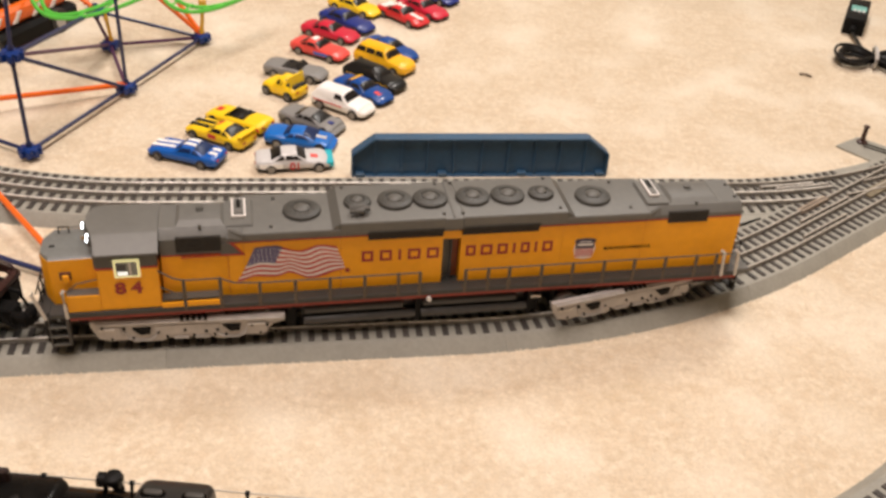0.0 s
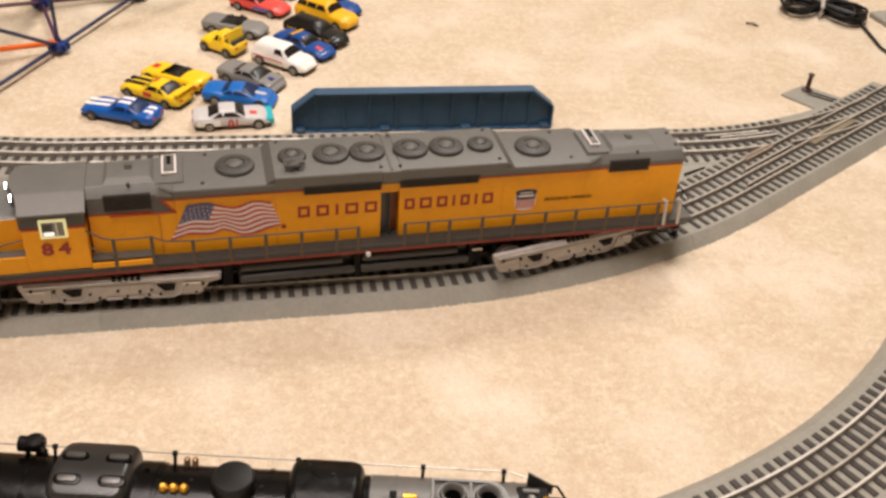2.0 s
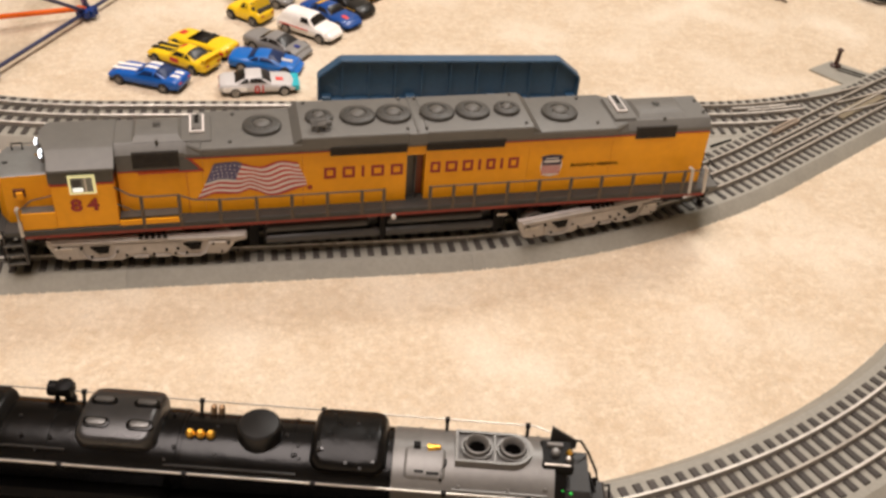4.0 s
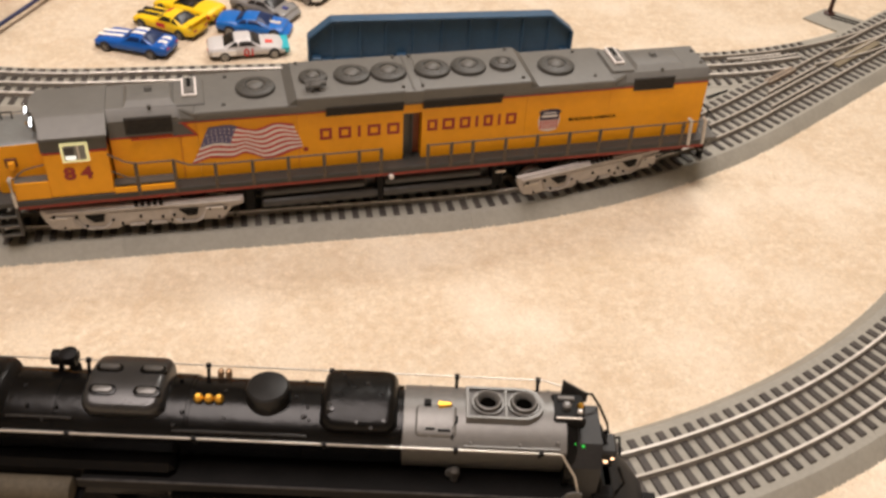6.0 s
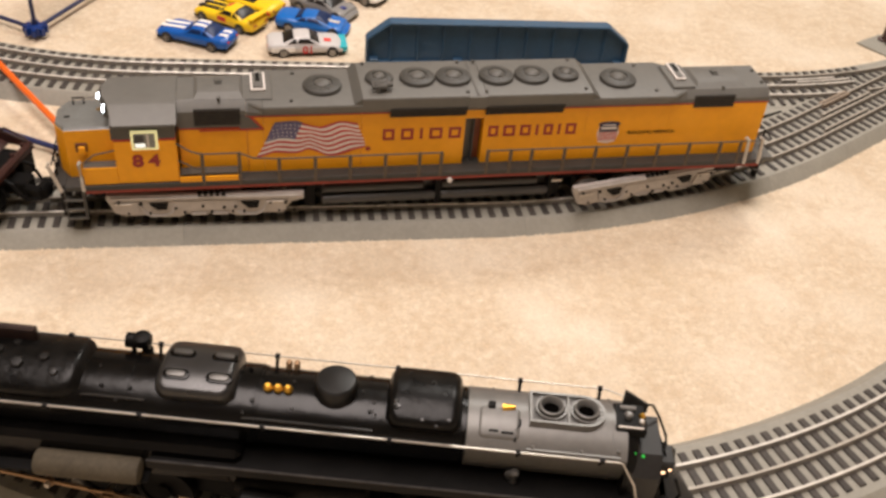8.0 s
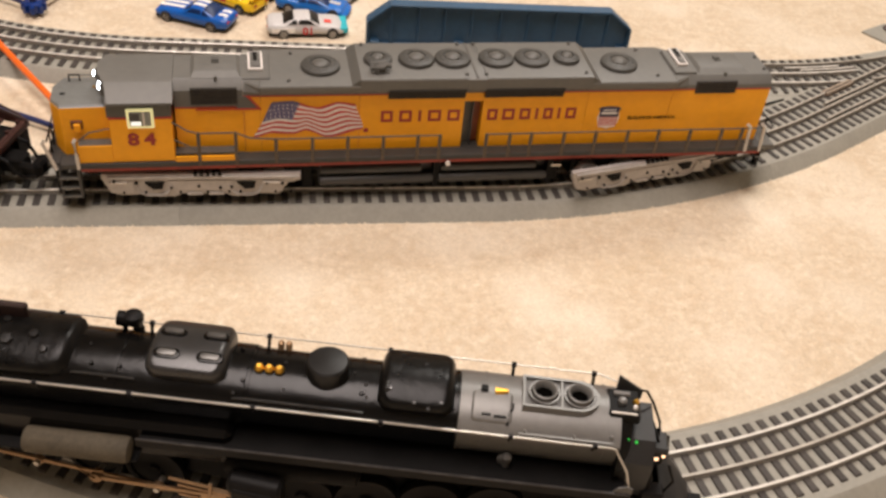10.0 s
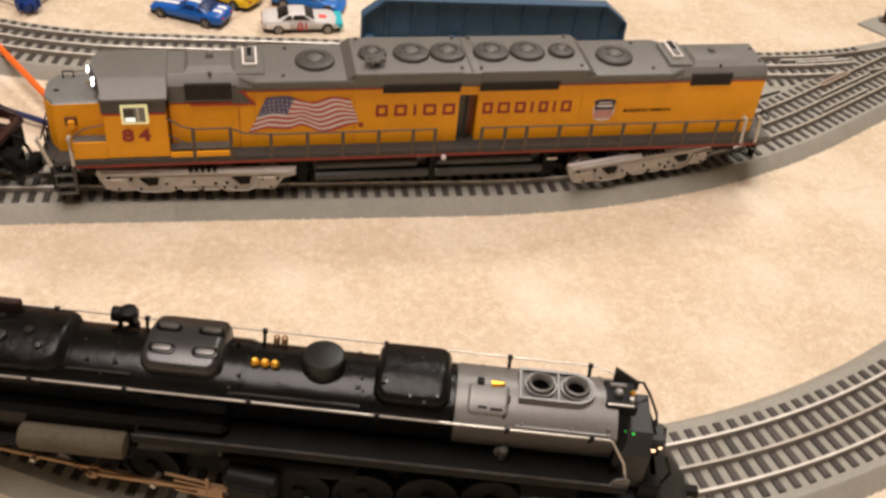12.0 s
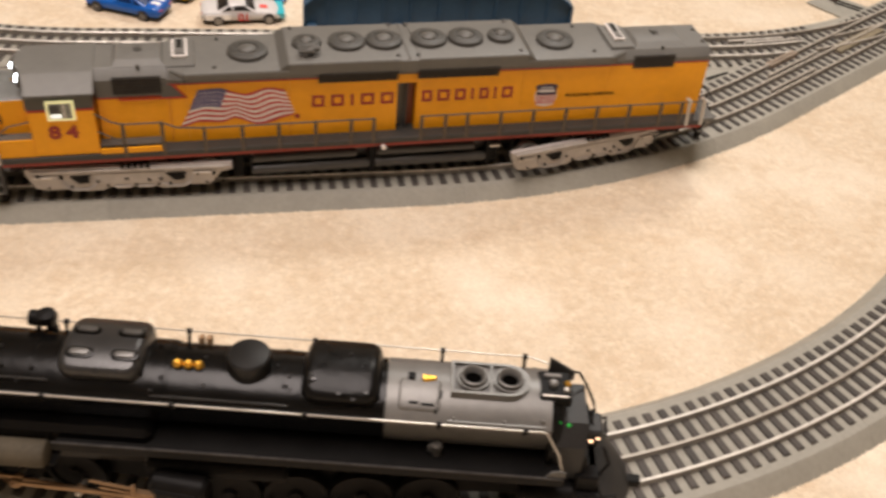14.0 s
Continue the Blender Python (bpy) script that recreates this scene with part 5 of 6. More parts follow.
# long silvery brown reservoir ahead of the rear drivers
part("reservoir", lathe(B(), [(0.0030, 0.0), (0.0062, 0.0006), (0.0068, 0.002), (0.0068, 0.0505), (0.0062, 0.0522), (0.0030, 0.0530)], (-0.2515, -0.0315, 0.0590), (1, 0, 0.0), 22), CYL, steam, "dull grey brown cylinder tank")

# smokebox front, lamps, pilot
part("smokebox_front", lathe(B(), [(0.0226, 0.0), (0.0215, 0.003), (0.0200, 0.0050), (0.0190, 0.0062), (0.0100, 0.0085), (0.0004, 0.0092)], (0.0397, 0, ZC + 0.0020), (1, 0, 0), 32), BLACK, steam, "black smokebox door")
FRONT = material("front_black", (0.019, 0.0185, 0.018), 0.45, vary=0.2, size=0.01, spec=0.3)
part("front_plate", prism(B(), [(-0.0200, 0.0540), (-0.0208, 0.0790), (-0.0130, 0.0885), (0.0120, 0.0885), (0.0205, 0.0790), (0.0200, 0.0540)], "x", 0.0430, 0.0580), FRONT, steam, "dark grey faceted front ring of the smokebox")
part("front_seam", box(B(), 0.0400, 0.0428, -0.0202, 0.0209, 0.0560, 0.0830), BLACK, steam)
bm = B()
box(bm, 0.0585, 0.0680, -0.0085, 0.0050, 0.0700, 0.0772, 0.0012)
lathe(bm, [(0.0040, -0.004), (0.0050, -0.002), (0.0050, 0.004), (0.0040, 0.005)], (0.0625, -0.002, 0.0660), (1, 0, 0), 16)
lamp = part("headlight", bm, FRONT, steam, "dark grey lit headlight housing")
for x, z in ((0.0626, 0.0700), (0.0656, 0.0728)):
    part("lens", lathe(B(), [(0.0003, -0.0009), (0.0008, -0.0007), (0.0012, 0.0), (0.0008, 0.0007), (0.0003, 0.0009)], (x, -0.0080, z), (0, -0.6, 0.8), 14), LAMP_WARM, lamp, "glowing warm lens")
for x, y, z in ((0.0440, -0.0134, 0.0884), (0.0484, -0.0140, 0.0876)):
    part("marker_lamp", lathe(B(), [(0.0008, -0.0004), (0.0008, 0.0006), (0.0003, 0.0010)], (x, y, z), (0, -0.8, 0.55), 8), LAMP_GREEN, steam, "small green lit marker lamp")
bm = B()
tube(bm, [(0.0560, -0.0150, 0.0740), (0.0600, -0.0175, 0.0660), (0.0590, -0.0190, 0.0560), (0.0640, -0.0180, 0.0500)], 0.0010)
tube(bm, [(0.0560, 0.0060, 0.0800), (0.0590, 0.0030, 0.0840), (0.0620, -0.0060, 0.0800)], 0.0009)
tube(bm, [(0.0700, -0.0130, 0.0500), (0.0730, -0.0130, 0.0600), (0.0690, -0.0110, 0.0690)], 0.0008)
part("front_pipe", bm, BLACK, steam, "thin black pipes on the front")
bm = B()
prism(bm, [(0.0385, 0.0905), (0.0385, 0.1050), (0.0520, 0.0960), (0.0520, 0.0905)], "y", 0.0125, 0.0137)
part("indicator_board", bm, TANK, steam, "dark triangular indicator board")
part("class_lamp", lathe(B(), [(0.0014, 0.0), (0.0014, 0.0020), (0.0006, 0.0028)], (0.0465, 0.0018, 0.0988), (0.3, -0.4, 0.8), 10), BRASS, steam, "small amber class lamp")
heater = part("feedwater_heater", box(B(), 0.0330, 0.0490, -0.0080, 0.0100, 0.0930, 0.0990, 0.0010), BLACK, steam, "black fitting ahead of the stack")
part("pipe", cyl(B(), (0.0345, -0.0066, 0.0992), (0.0470, -0.0066, 0.0992), 0.0006, seg=8), STEEL, heater, "bright worn pipe")
part("pipe", cyl(B(), (0.0360, 0.0060, 0.0994), (0.0440, 0.0060, 0.0994), 0.0014, seg=10), SMOKEBOX, heater)
part("valve", lathe(B(), [(0.0022, -0.001), (0.0022, 0.0022), (0.0012, 0.0030)], (0.0400, 0.0005, 0.0990), seg=12), SMOKEBOX, heater, "small grey valve")
part("valve", lathe(B(), [(0.0014, -0.001), (0.0014, 0.0018), (0.0006, 0.0024)], (0.0462, -0.0030, 0.0990), seg=10), STEEL, heater)
bm = B()
tube(bm, [(0.0500, 0.0130, 0.0960), (0.0540, 0.0125, 0.0965), (0.0585, 0.0110, 0.0900), (0.0640, 0.0090, 0.0790), (0.0655, 0.0080, 0.0730), (0.0640, 0.0050, 0.0710), (0.0600, -0.0070, 0.0740)], 0.0007)
part("front_rail", bm, BLACK, steam, "curved black front handrail")
bm = B()
cyl(bm, (0.0620, 0.0010, 0.0740), (0.0620, 0.0010, 0.0830), 0.0022, 0.0006, 10)
box(bm, 0.0570, 0.0660, -0.0085, 0.0085, 0.0725, 0.0745, 0.0005)
part("lamp_bracket", bm, BLACK, steam)
bm = B()
box(bm, 0.0420, 0.0700, -0.0260, 0.0260, 0.0455, 0.0480, 0.0006)
for y in (-0.018, 0.018):
    box(bm, 0.0560, 0.0680, y - 0.0045, y + 0.0045, 0.0480, 0.0590, 0.001)
part("pilot_deck", bm, BLACK, steam, "black pilot deck with pumps")
bm = B()
rings = []
for z, x, hw in ((0.0200, 0.0860, 0.0200), (0.0330, 0.0890, 0.0215), (0.0440, 0.0800, 0.0225), (0.0480, 0.0720, 0.0225)):
    rings.append([(0.0690, -hw, z), (x - 0.006, -hw, z), (x, -hw * 0.4, z), (x, hw * 0.4, z), (x - 0.006, hw, z), (0.0690, hw, z)])
loop_faces(bm, rings)
part("pilot", bm, FRONT, steam, "dark cast pilot")
bm = B()
box(bm, 0.0850, 0.0960, -0.0028, 0.0028, 0.0280, 0.0330, 0.0006)
part("coupler", bm, BLACK, steam)
bm = B()
tube(bm, [(0.0700, -0.0250, 0.0480), (0.0770, -0.0250, 0.0500), (0.0800, -0.0240, 0.0320), (0.0780, -0.0240, 0.0240)], 0.0008)
part("pilot_handrail", bm, BLACK, steam)
bm = B()
tube(bm, [(0.0700, 0.0250, 0.0480), (0.0770, 0.0250, 0.0500), (0.0800, 0.0240, 0.0320)], 0.0008)
part("pilot_handrail", bm, BLACK, steam)
for x in (0.054, 0.076):
    bm = B()
    for y in (-0.0171, 0.0171):
        lathe(bm, [(0.0060, -0.0025), (0.0088, -0.0025), (0.0088, 0.0025), (0.0060, 0.0025)], (x, y, 0.0246), (0, 1, 0), 18)
    cyl(bm, (x, -0.0230, 0.0246), (x, 0.0230, 0.0246), 0.0022)
    part("pilot_wheel", bm, BLACK, steam)

# ---- blue bridge girder ----
girder = thing("bridge_girder", pose(-0.1086, 0.8500, 0, 0, 0, 10.6), "dark blue plastic plate girder bridge side standing on the carpet", "toy bridge")
GL = 0.2555
outline = [(0.0, 0.0), (GL, 0.0), (GL, 0.0242), (0.2340, 0.0414), (0.0215, 0.0414), (0.0, 0.0242)]
part("web", prism(B(), outline, "y", 0.0040, 0.0062), GIRDER, girder, "dark blue web plate")
for a, b in zip(outline, outline[1:] + outline[:1]):
    a, b = Vector((a[0], 0, a[1])), Vector((b[0], 0, b[1]))
    d = b - a
    bm = B()
    box(bm, 0, d.length, -0.0022, 0.0105, -0.0011, 0.0011, 0.0004, m=Matrix.Translation(a) @ Matrix.Rotation(-math.atan2(d.z, d.x), 4, "Y"))
    part("flange", bm, GIRDER, girder)
for x in (0.0231, 0.0491, 0.0741, 0.1000, 0.1279, 0.1549, 0.1819, 0.2071, 0.2330):
    bm = B()
    box(bm, x - 0.0009, x + 0.0009, 0.0008, 0.0042, 0.0, 0.0406)
    box(bm, x - 0.0022, x + 0.0022, 0.0030, 0.0043, 0.0, 0.0406)
    part("stiffener", bm, GIRDER, girder)
for x in (0.0070, 0.0885, 0.1688, 0.2490):
    part("tab", box(B(), x - 0.0045, x + 0.0045, -0.0035, 0.0040, 0.0010, 0.0050, 0.0006), GIRDER, girder)

# ---- brown hopper car ahead of the diesel ----
BROWN = material("hopper_brown", (0.040, 0.0115, 0.0078), 0.5, vary=0.3, size=0.012, bump=0.15, bump_size=0.004)
hopper = thing("hopper_car", LOCO @ pose(-0.1155, 0.0010, 0, 0, 0, -20.0), "brown plastic hopper freight car coupled to the locomotive", "model railway car")
SLOPE = [(-0.0040, 0.0462), (-0.0095, 0.0482), (-0.0217, 0.0522), (-0.0360, 0.0566), (-0.0700, 0.0690)]
for side in (-1, 1):
    part("side_sheet", prism(B(), [(-0.30, 0.0440), (-0.0300, 0.0440), (-0.0040, 0.0440)] + SLOPE + [(-0.0900, 0.0800), (-0.30, 0.0800)], "y", side * 0.0305 - 0.0010, side * 0.0305 + 0.0010), BROWN, hopper, "brown hopper side")
    part("rim", tube(B(), [(x, side * 0.0308, z + 0.0004) for x, z in SLOPE + [(-0.0900, 0.0802), (-0.2990, 0.0802)]], 0.0014, 6), BROWN, hopper)
    for x in (-0.0300, -0.0560, -0.0820, -0.1080, -0.1340, -0.16, -0.19, -0.22):
        top = float(np.interp(-x, [-p[0] for p in SLOPE] + [0.09], [p[1] for p in SLOPE] + [0.08]))
        part("side_rib", box(B(), x - 0.0013, x + 0.0013, side * 0.0322 - 0.0012, side * 0.0322 + 0.0012, 0.0440, top), BROWN, hopper)
bm = B()
loop_faces(bm, [[(x, -0.0294, z), (x, 0.0294, z), (x, 0.0294, z - 0.0014), (x, -0.0294, z - 0.0014)] for x, z in ((-0.0190, 0.0452), (-0.0360, 0.0520), (-0.0700, 0.0655), (-0.0900, 0.0730))])
part("slope_sheet", bm, BROWN, hopper, "sloping brown end sheet")
part("end_sill", box(B(), -0.0060, 0.0002, -0.0312, 0.0312, 0.0425, 0.0478, 0.0008), BROWN, hopper, "brown end sill")
bm = B()
for y in (-0.024, -0.010, 0.010, 0.024):
    box(bm, -0.0062, -0.0040, y - 0.0012, y + 0.0012, 0.0478, 0.0500)
box(bm, -0.2900, -0.0050, -0.0070, 0.0070, 0.0330, 0.0400)
part("centre_sill", bm, BROWN, hopper)
part("grab_iron", tube(B(), [(-0.0020, 0.0290, 0.0478), (-0.0060, 0.0300, 0.0515), (-0.0200, 0.0300, 0.0570), (-0.0240, 0.0300, 0.0545)], 0.0009), BROWN, hopper)
part("grab_iron", tube(B(), [(0.0004, -0.026, 0.0478), (0.0010, -0.026, 0.0520), (0.0010, 0.026, 0.0520), (0.0004, 0.026, 0.0478)], 0.0007), BROWN, hopper)
bm = B()
for x in (-0.0200, -0.0560):
    for y in (-0.0171, 0.0171):
        lathe(bm, [(0.0060, -0.003), (0.0090, -0.003), (0.0090, 0.003), (0.0060, 0.003)], (x, y, 0.0250), (0, 1, 0), 18)
    cyl(bm, (x, -0.024, 0.0250), (x, 0.024, 0.0250), 0.0020)
box(bm, -0.0650, -0.0110, -0.0265, -0.0235, 0.0220, 0.0330, 0.0015)
box(bm, -0.0650, -0.0110, 0.0235, 0.0265, 0.0220, 0.0330, 0.0015)
box(bm, -0.0440, -0.0320, -0.0260, 0.0260, 0.0230, 0.0440, 0.0015)
part("bogie", bm, BLACK, hopper, "black freight truck")
bm = B()
box(bm, -0.0100, 0.0120, -0.0070, 0.0070, 0.0262, 0.0385, 0.0012)
box(bm, 0.0100, 0.0235, -0.0090, -0.0030, 0.0255, 0.0375, 0.0020)
box(bm, 0.0170, 0.0260, -0.0060, 0.0050, 0.0255, 0.0370, 0.0022)
part("coupler", bm, BLACK, hopper, "black knuckle coupler")
for y in (-0.0120, 0.0125):
    part("air_hose", tube(B(), [(-0.0010, y, 0.0430), (0.0060, y * 1.1, 0.0405), (0.0100, y * 1.1, 0.0330), (0.0150, y * 0.9, 0.0280), (0.0230, y * 0.7, 0.0300)], 0.0014, 6), BLACK, hopper)
bm = B()
box(bm, -0.0080, -0.0010, -0.0300, -0.0130, 0.0240, 0.0420, 0.0010)
box(bm, -0.0080, -0.0010, 0.0130, 0.0300, 0.0240, 0.0420, 0.0010)
box(bm, -0.1200, -0.0080, -0.0250, 0.0250, 0.0400, 0.0435, 0.0008)
part("underframe", bm, BLACK, hopper, "black underframe with end steps")
part("brake_rod", tube(B(), [(-0.0090, -0.0180, 0.0380), (0.0010, -0.0180, 0.0390), (0.0040, -0.0180, 0.0330)], 0.0010), BLACK, hopper)

# ---- die cast cars ----
def paint(name, rgb, rough=0.22):
    return material(name, rgb, rough + 0.12, vary=0.06, size=0.02, coat=0.3, spec=0.35)


TYRE = material("tyre_black", (0.022, 0.020, 0.019), 0.6, vary=0.2)
CHROME = material("wheel_chrome", (0.30, 0.29, 0.275), 0.35, 0.7, vary=0.3, size=0.004)
TINT = material("car_window", (0.012, 0.010, 0.009), 0.32, vary=0.2, size=0.01, spec=0.3)
LIGHT_RED = material("tail_light", (0.45, 0.02, 0.02), 0.3, vary=0.1)
LAMP_CLEAR = material("head_light", (0.70, 0.68, 0.62), 0.2, vary=0.1)

SHAPES = {
    # x of bonnet start, windscreen foot, roof front, roof rear, rear window foot; heights of nose, bonnet, belt, tail, roof
    "coupe": dict(glass=(0.012, 0.002, -0.012, -0.024), z=(0.0085, 0.0125, 0.0135, 0.0140, 0.0200), w=0.0150),
    "muscle": dict(glass=(0.008, -0.001, -0.013, -0.026), z=(0.0095, 0.0130, 0.0140, 0.0145, 0.0205), w=0.0152),
    "wedge": dict(glass=(0.018, 0.004, -0.009, -0.020), z=(0.0065, 0.0110, 0.0130, 0.0145, 0.0185), w=0.0152),
    "wagon": dict(glass=(0.015, 0.007, -0.030, -0.034), z=(0.0110, 0.0150, 0.0160, 0.0160, 0.0255), w=0.0150),
    "van": dict(glass=(0.015, 0.002, -0.026, -0.036), z=(0.0105, 0.0140, 0.0150, 0.0140, 0.0225), w=0.0150),
    "suv": dict(glass=(0.014, 0.008, -0.031, -0.034), z=(0.0140, 0.0165, 0.0170, 0.0170, 0.0275), w=0.0155),
    "micro": dict(glass=(0.010, 0.004, -0.016, -0.018), z=(0.0130, 0.0150, 0.0160, 0.0160, 0.0250), w=0.0140),
    "open": dict(glass=(0.010, 0.004, 0.002, -0.014), z=(0.0090, 0.0125, 0.0140, 0.0145, 0.0190), w=0.0152),
}


GLASS_BLUE = material("blue_window", (0.004, 0.020, 0.085), 0.35, vary=0.2, size=0.01, spec=0.25)


def car(x, y, heading, body, shape, label, length=0.073, extras=(), base=BLACK, glass=TINT):
    """A die cast car with its nose along +x before it is turned by heading."""
    s = SHAPES[shape]
    zn, zb, zl, zt, zr = s["z"]
    g0, g1, g2, g3 = s["glass"]
    w, L = s["w"], length / 2
    k = length / 0.073
    g0, g1, g2, g3 = g0 * k, g1 * k, g2 * k, g3 * k
    c = thing("toy_car", pose(x, y, 0, 0, 0, heading), label, "toy car", "die cast cars on the carpet")
    # shell: rounded sections along the length, swelling over the wheels
    wheels = (-L * 0.60, L * 0.62)
    stations = [(-L, 0.74, 0.0064, zt - 0.0034), (-L + 0.0014, 0.90, 0.0048, zt - 0.0012), (-L + 0.006, 0.97, 0.0040, zt), (g3, 0.985, 0.0038, max(zl, zt - 0.0004)), ((g2 + g1) / 2, 0.97, 0.0038, zl), (g0, 0.97, 0.0038, zb + 0.0004),
                (g0 + 0.004, 0.97, 0.0038, zb), ((g0 + L) / 2 + 0.003, 0.97, 0.0040, (zb + zn) / 2 + 0.0008), (L - 0.0045, 0.90, 0.0042, zn + 0.0004), (L - 0.0012, 0.76, 0.0050, zn - 0.0014), (L, 0.58, 0.0062, zn - 0.0030)]
    half = [(-0.84, 0.0, 0.0), (-0.95, 0.10, 0.0), (-0.985, 0.30, 0.0), (-1.0, 0.52, 0.0), (-0.985, 0.70, 0.0), (-0.93, 0.86, 0.0), (-0.82, 0.96, 0.0), (-0.62, 1.0, 0.0002), (-0.30, 1.0, 0.0006), (0.0, 1.0, 0.0008)]
    section = half + [(-a, b, c2) for a, b, c2 in reversed(half[:-1])]
    fine = []
    for (xa, fa, za, ya), (xb, fb, zc, yb) in zip(stations, stations[1:]):
        for q in range(4):
            t = q / 4
            e = t * t * (3 - 2 * t)
            fine.append((xa + (xb - xa) * t, fa + (fb - fa) * e, za + (zc - za) * e, ya + (yb - ya) * e))
    fine.append(stations[-1])
    rings = []
    for sx, f, z0, z1 in fine:
        swell = max(math.exp(-((sx - wx) / 0.0065) ** 2) for wx in wheels)
        rings.append([(sx, w * (f + 0.03 * swell) * a, z0 + (z1 - z0) * b + c2 + 0.0009 * swell * max(0.0, abs(a) - 0.3) * (b > 0.8)) for a, b, c2 in section])
    part("body", loop_faces(B(), rings), body, c, "", smooth=70)
    along = [p[0] for p in fine]

    def hull(x):
        return float(np.interp(x, along, [p[3] for p in fine])) + 0.0008

    # cabin: one rounded shell with panes let into it
    def rise(x):
        """Share of the roof's height at x."""
        if x <= g3 or x >= g0:
            return 0.0
        t = min(1.0, (g0 - x) / max(1e-5, g0 - g1 + 0.004), (x - g3) / max(1e-5, g2 - g3 + 0.004))
        return math.sin(t * math.pi / 2) ** 0.9

    def shell(x, a, grow=0.0):
        """A point of the cabin at x and the angle a from the middle of the roof (degrees, near side plus)."""
        k2, sa, ca = rise(x), math.sin(radians(a)), math.cos(radians(a))
        wide = w * (0.93 - 0.03 * abs(2 * (x - g3) / (g0 - g3) - 1) ** 2) + grow
        high = (zr - zl + 0.0014) * k2 + grow
        lift2 = abs(ca) ** 0.62
        return (x, -math.copysign(abs(sa) ** 0.62, sa) * wide * (1 - 0.20 * k2 * lift2), zl - 0.0014 + high * lift2)

    def top(x):
        return max(hull(x), shell(x, 0)[2])

    if shape != "open":
        xs = np.linspace(g3 + 0.0001, g0 - 0.0001, 25)
        angles = np.linspace(-90, 90, 25)
        part("cabin", loop_faces(B(), [[shell(x, a) for a in angles] for x in xs], closed=False), body, c, smooth=70)

        def pane(name, xa, xb, a0, a1, slant=0.0, slant2=0.0):
            """A pane between two places along the car and two angles; slant draws its head in."""
            rows = []
            for i in range(9):
                a = a0 + (a1 - a0) * i / 8
                t = abs(a - a0) / max(1.0, abs(a1 - a0))
                p, q = xa + slant * t, xb - slant2 * t
                rows.append([shell(p + (q - p) * j / 8, a, 0.00025) for j in range(9)])
            return part(name, loop_faces(B(), rows, closed=False), glass, c, "tinted glass", smooth=60)

        pane("windscreen", g1 + 0.0006, g0 - 0.0012, -54, 54)
        pane("rear_window", g3 + 0.0014, g2 - 0.0004, -50, 50)
        low, head, mid = 84, 56, (g0 * 0.42 + g3 * 0.58)
        for sy in (-1, 1):
            if shape in ("wagon", "van", "suv"):
                cuts = np.linspace(g3 + 0.003, g0 - 0.006, 4)
                for xa, xb in list(zip(cuts, cuts[1:]))[0 if shape == "suv" else 2:]:
                    pane("side_window", xa + 0.0006, xb - 0.0006, sy * low, sy * head, 0.0004, 0.0004 if xb < cuts[-1] else 0.0040)
            else:
                pane("side_window", mid + 0.0006, g0 - 0.0050, sy * low, sy * head, 0.0004, max(0.001, (g0 - g1) * 0.55))
                pane("side_window", g3 + 0.0060, mid - 0.0006, sy * low, sy * head, (g2 - g3) * 0.45, 0.0004)
    else:
        part("cockpit", box(B(), g3, g0 - 0.001, -w * 0.74, w * 0.74, zl - 0.004, zl + 0.0010, 0.0008), TINT, c, "black open cockpit")
        for sy in (-0.45, 0.45):
            part("seat", box(B(), g3 + 0.004, g3 + 0.008, w * (sy - 0.25), w * (sy + 0.25), zl - 0.003, zl + 0.0026, 0.0012), TYRE, c)
        bm = B()
        loop_faces(bm, [[(g0, -w * 0.80, zl - 0.0006), (g0, w * 0.80, zl - 0.0006), (g0 - 0.0006, w * 0.80, zl - 0.0006), (g0 - 0.0006, -w * 0.80, zl - 0.0006)], [(g1, -w * 0.68, zr - 0.001), (g1, w * 0.68, zr - 0.001), (g1 - 0.0006, w * 0.68, zr - 0.001), (g1 - 0.0006, -w * 0.68, zr - 0.001)]])
        part("windscreen", bm, TINT, c, "dark windscreen")
    # chassis and wheels
    part("chassis", box(B(), -L + 0.002, L - 0.002, -w * 0.86, w * 0.86, 0.0026, 0.0048, 0.0006), base, c)
    rw = 0.0054 if shape in ("suv", "wagon", "micro") else 0.0049
    for wx in (-L * 0.60, L * 0.62):
        for sy in (-1, 1):
            part("wheel_arch", cyl(B(), (wx, sy * (w + 0.0002), rw + 0.0004), (wx, sy * (w - 0.003), rw + 0.0004), rw + 0.0006, seg=18), TYRE, c)
            wheel = part("wheel", lathe(B(), [(rw * 0.6, -0.0022), (rw * 0.95, -0.0022), (rw, -0.0014), (rw, 0.0014), (rw * 0.95, 0.0022), (rw * 0.6, 0.0022)], (wx, sy * (w - 0.0014), rw), (0, 1, 0), 18), TYRE, c, "black tyre")
            bm = B()
            o = sy * (w + 0.0006)
            lathe(bm, [(rw * 0.70, -0.0003), (rw * 0.70, 0.0002), (rw * 0.52, 0.0001)], (wx, o, rw), (0, 1, 0), 14)
            for q in range(5):
                box(bm, 0.0008, rw * 0.66, -0.0006, 0.0005, -0.0005, 0.0005, m=pose(wx, o + sy * 0.0002, rw, 0, q * 72, 0))
            part("rim", bm, CHROME, wheel, "chromed rim")
    # lamps
    for sy in (-1, 1):
        part("head_lamp", box(B(), L - 0.0034, L - 0.0010, sy * w * 0.58 - 0.0020, sy * w * 0.58 + 0.0020, zn - 0.0034, zn - 0.0016, 0.0004), LAMP_CLEAR, c)
        part("tail_lamp", box(B(), -L - 0.0002, -L + 0.0016, sy * w * 0.55 - 0.0024, sy * w * 0.55 + 0.0024, zt - 0.0050, zt - 0.0030, 0.0003), LIGHT_RED, c)
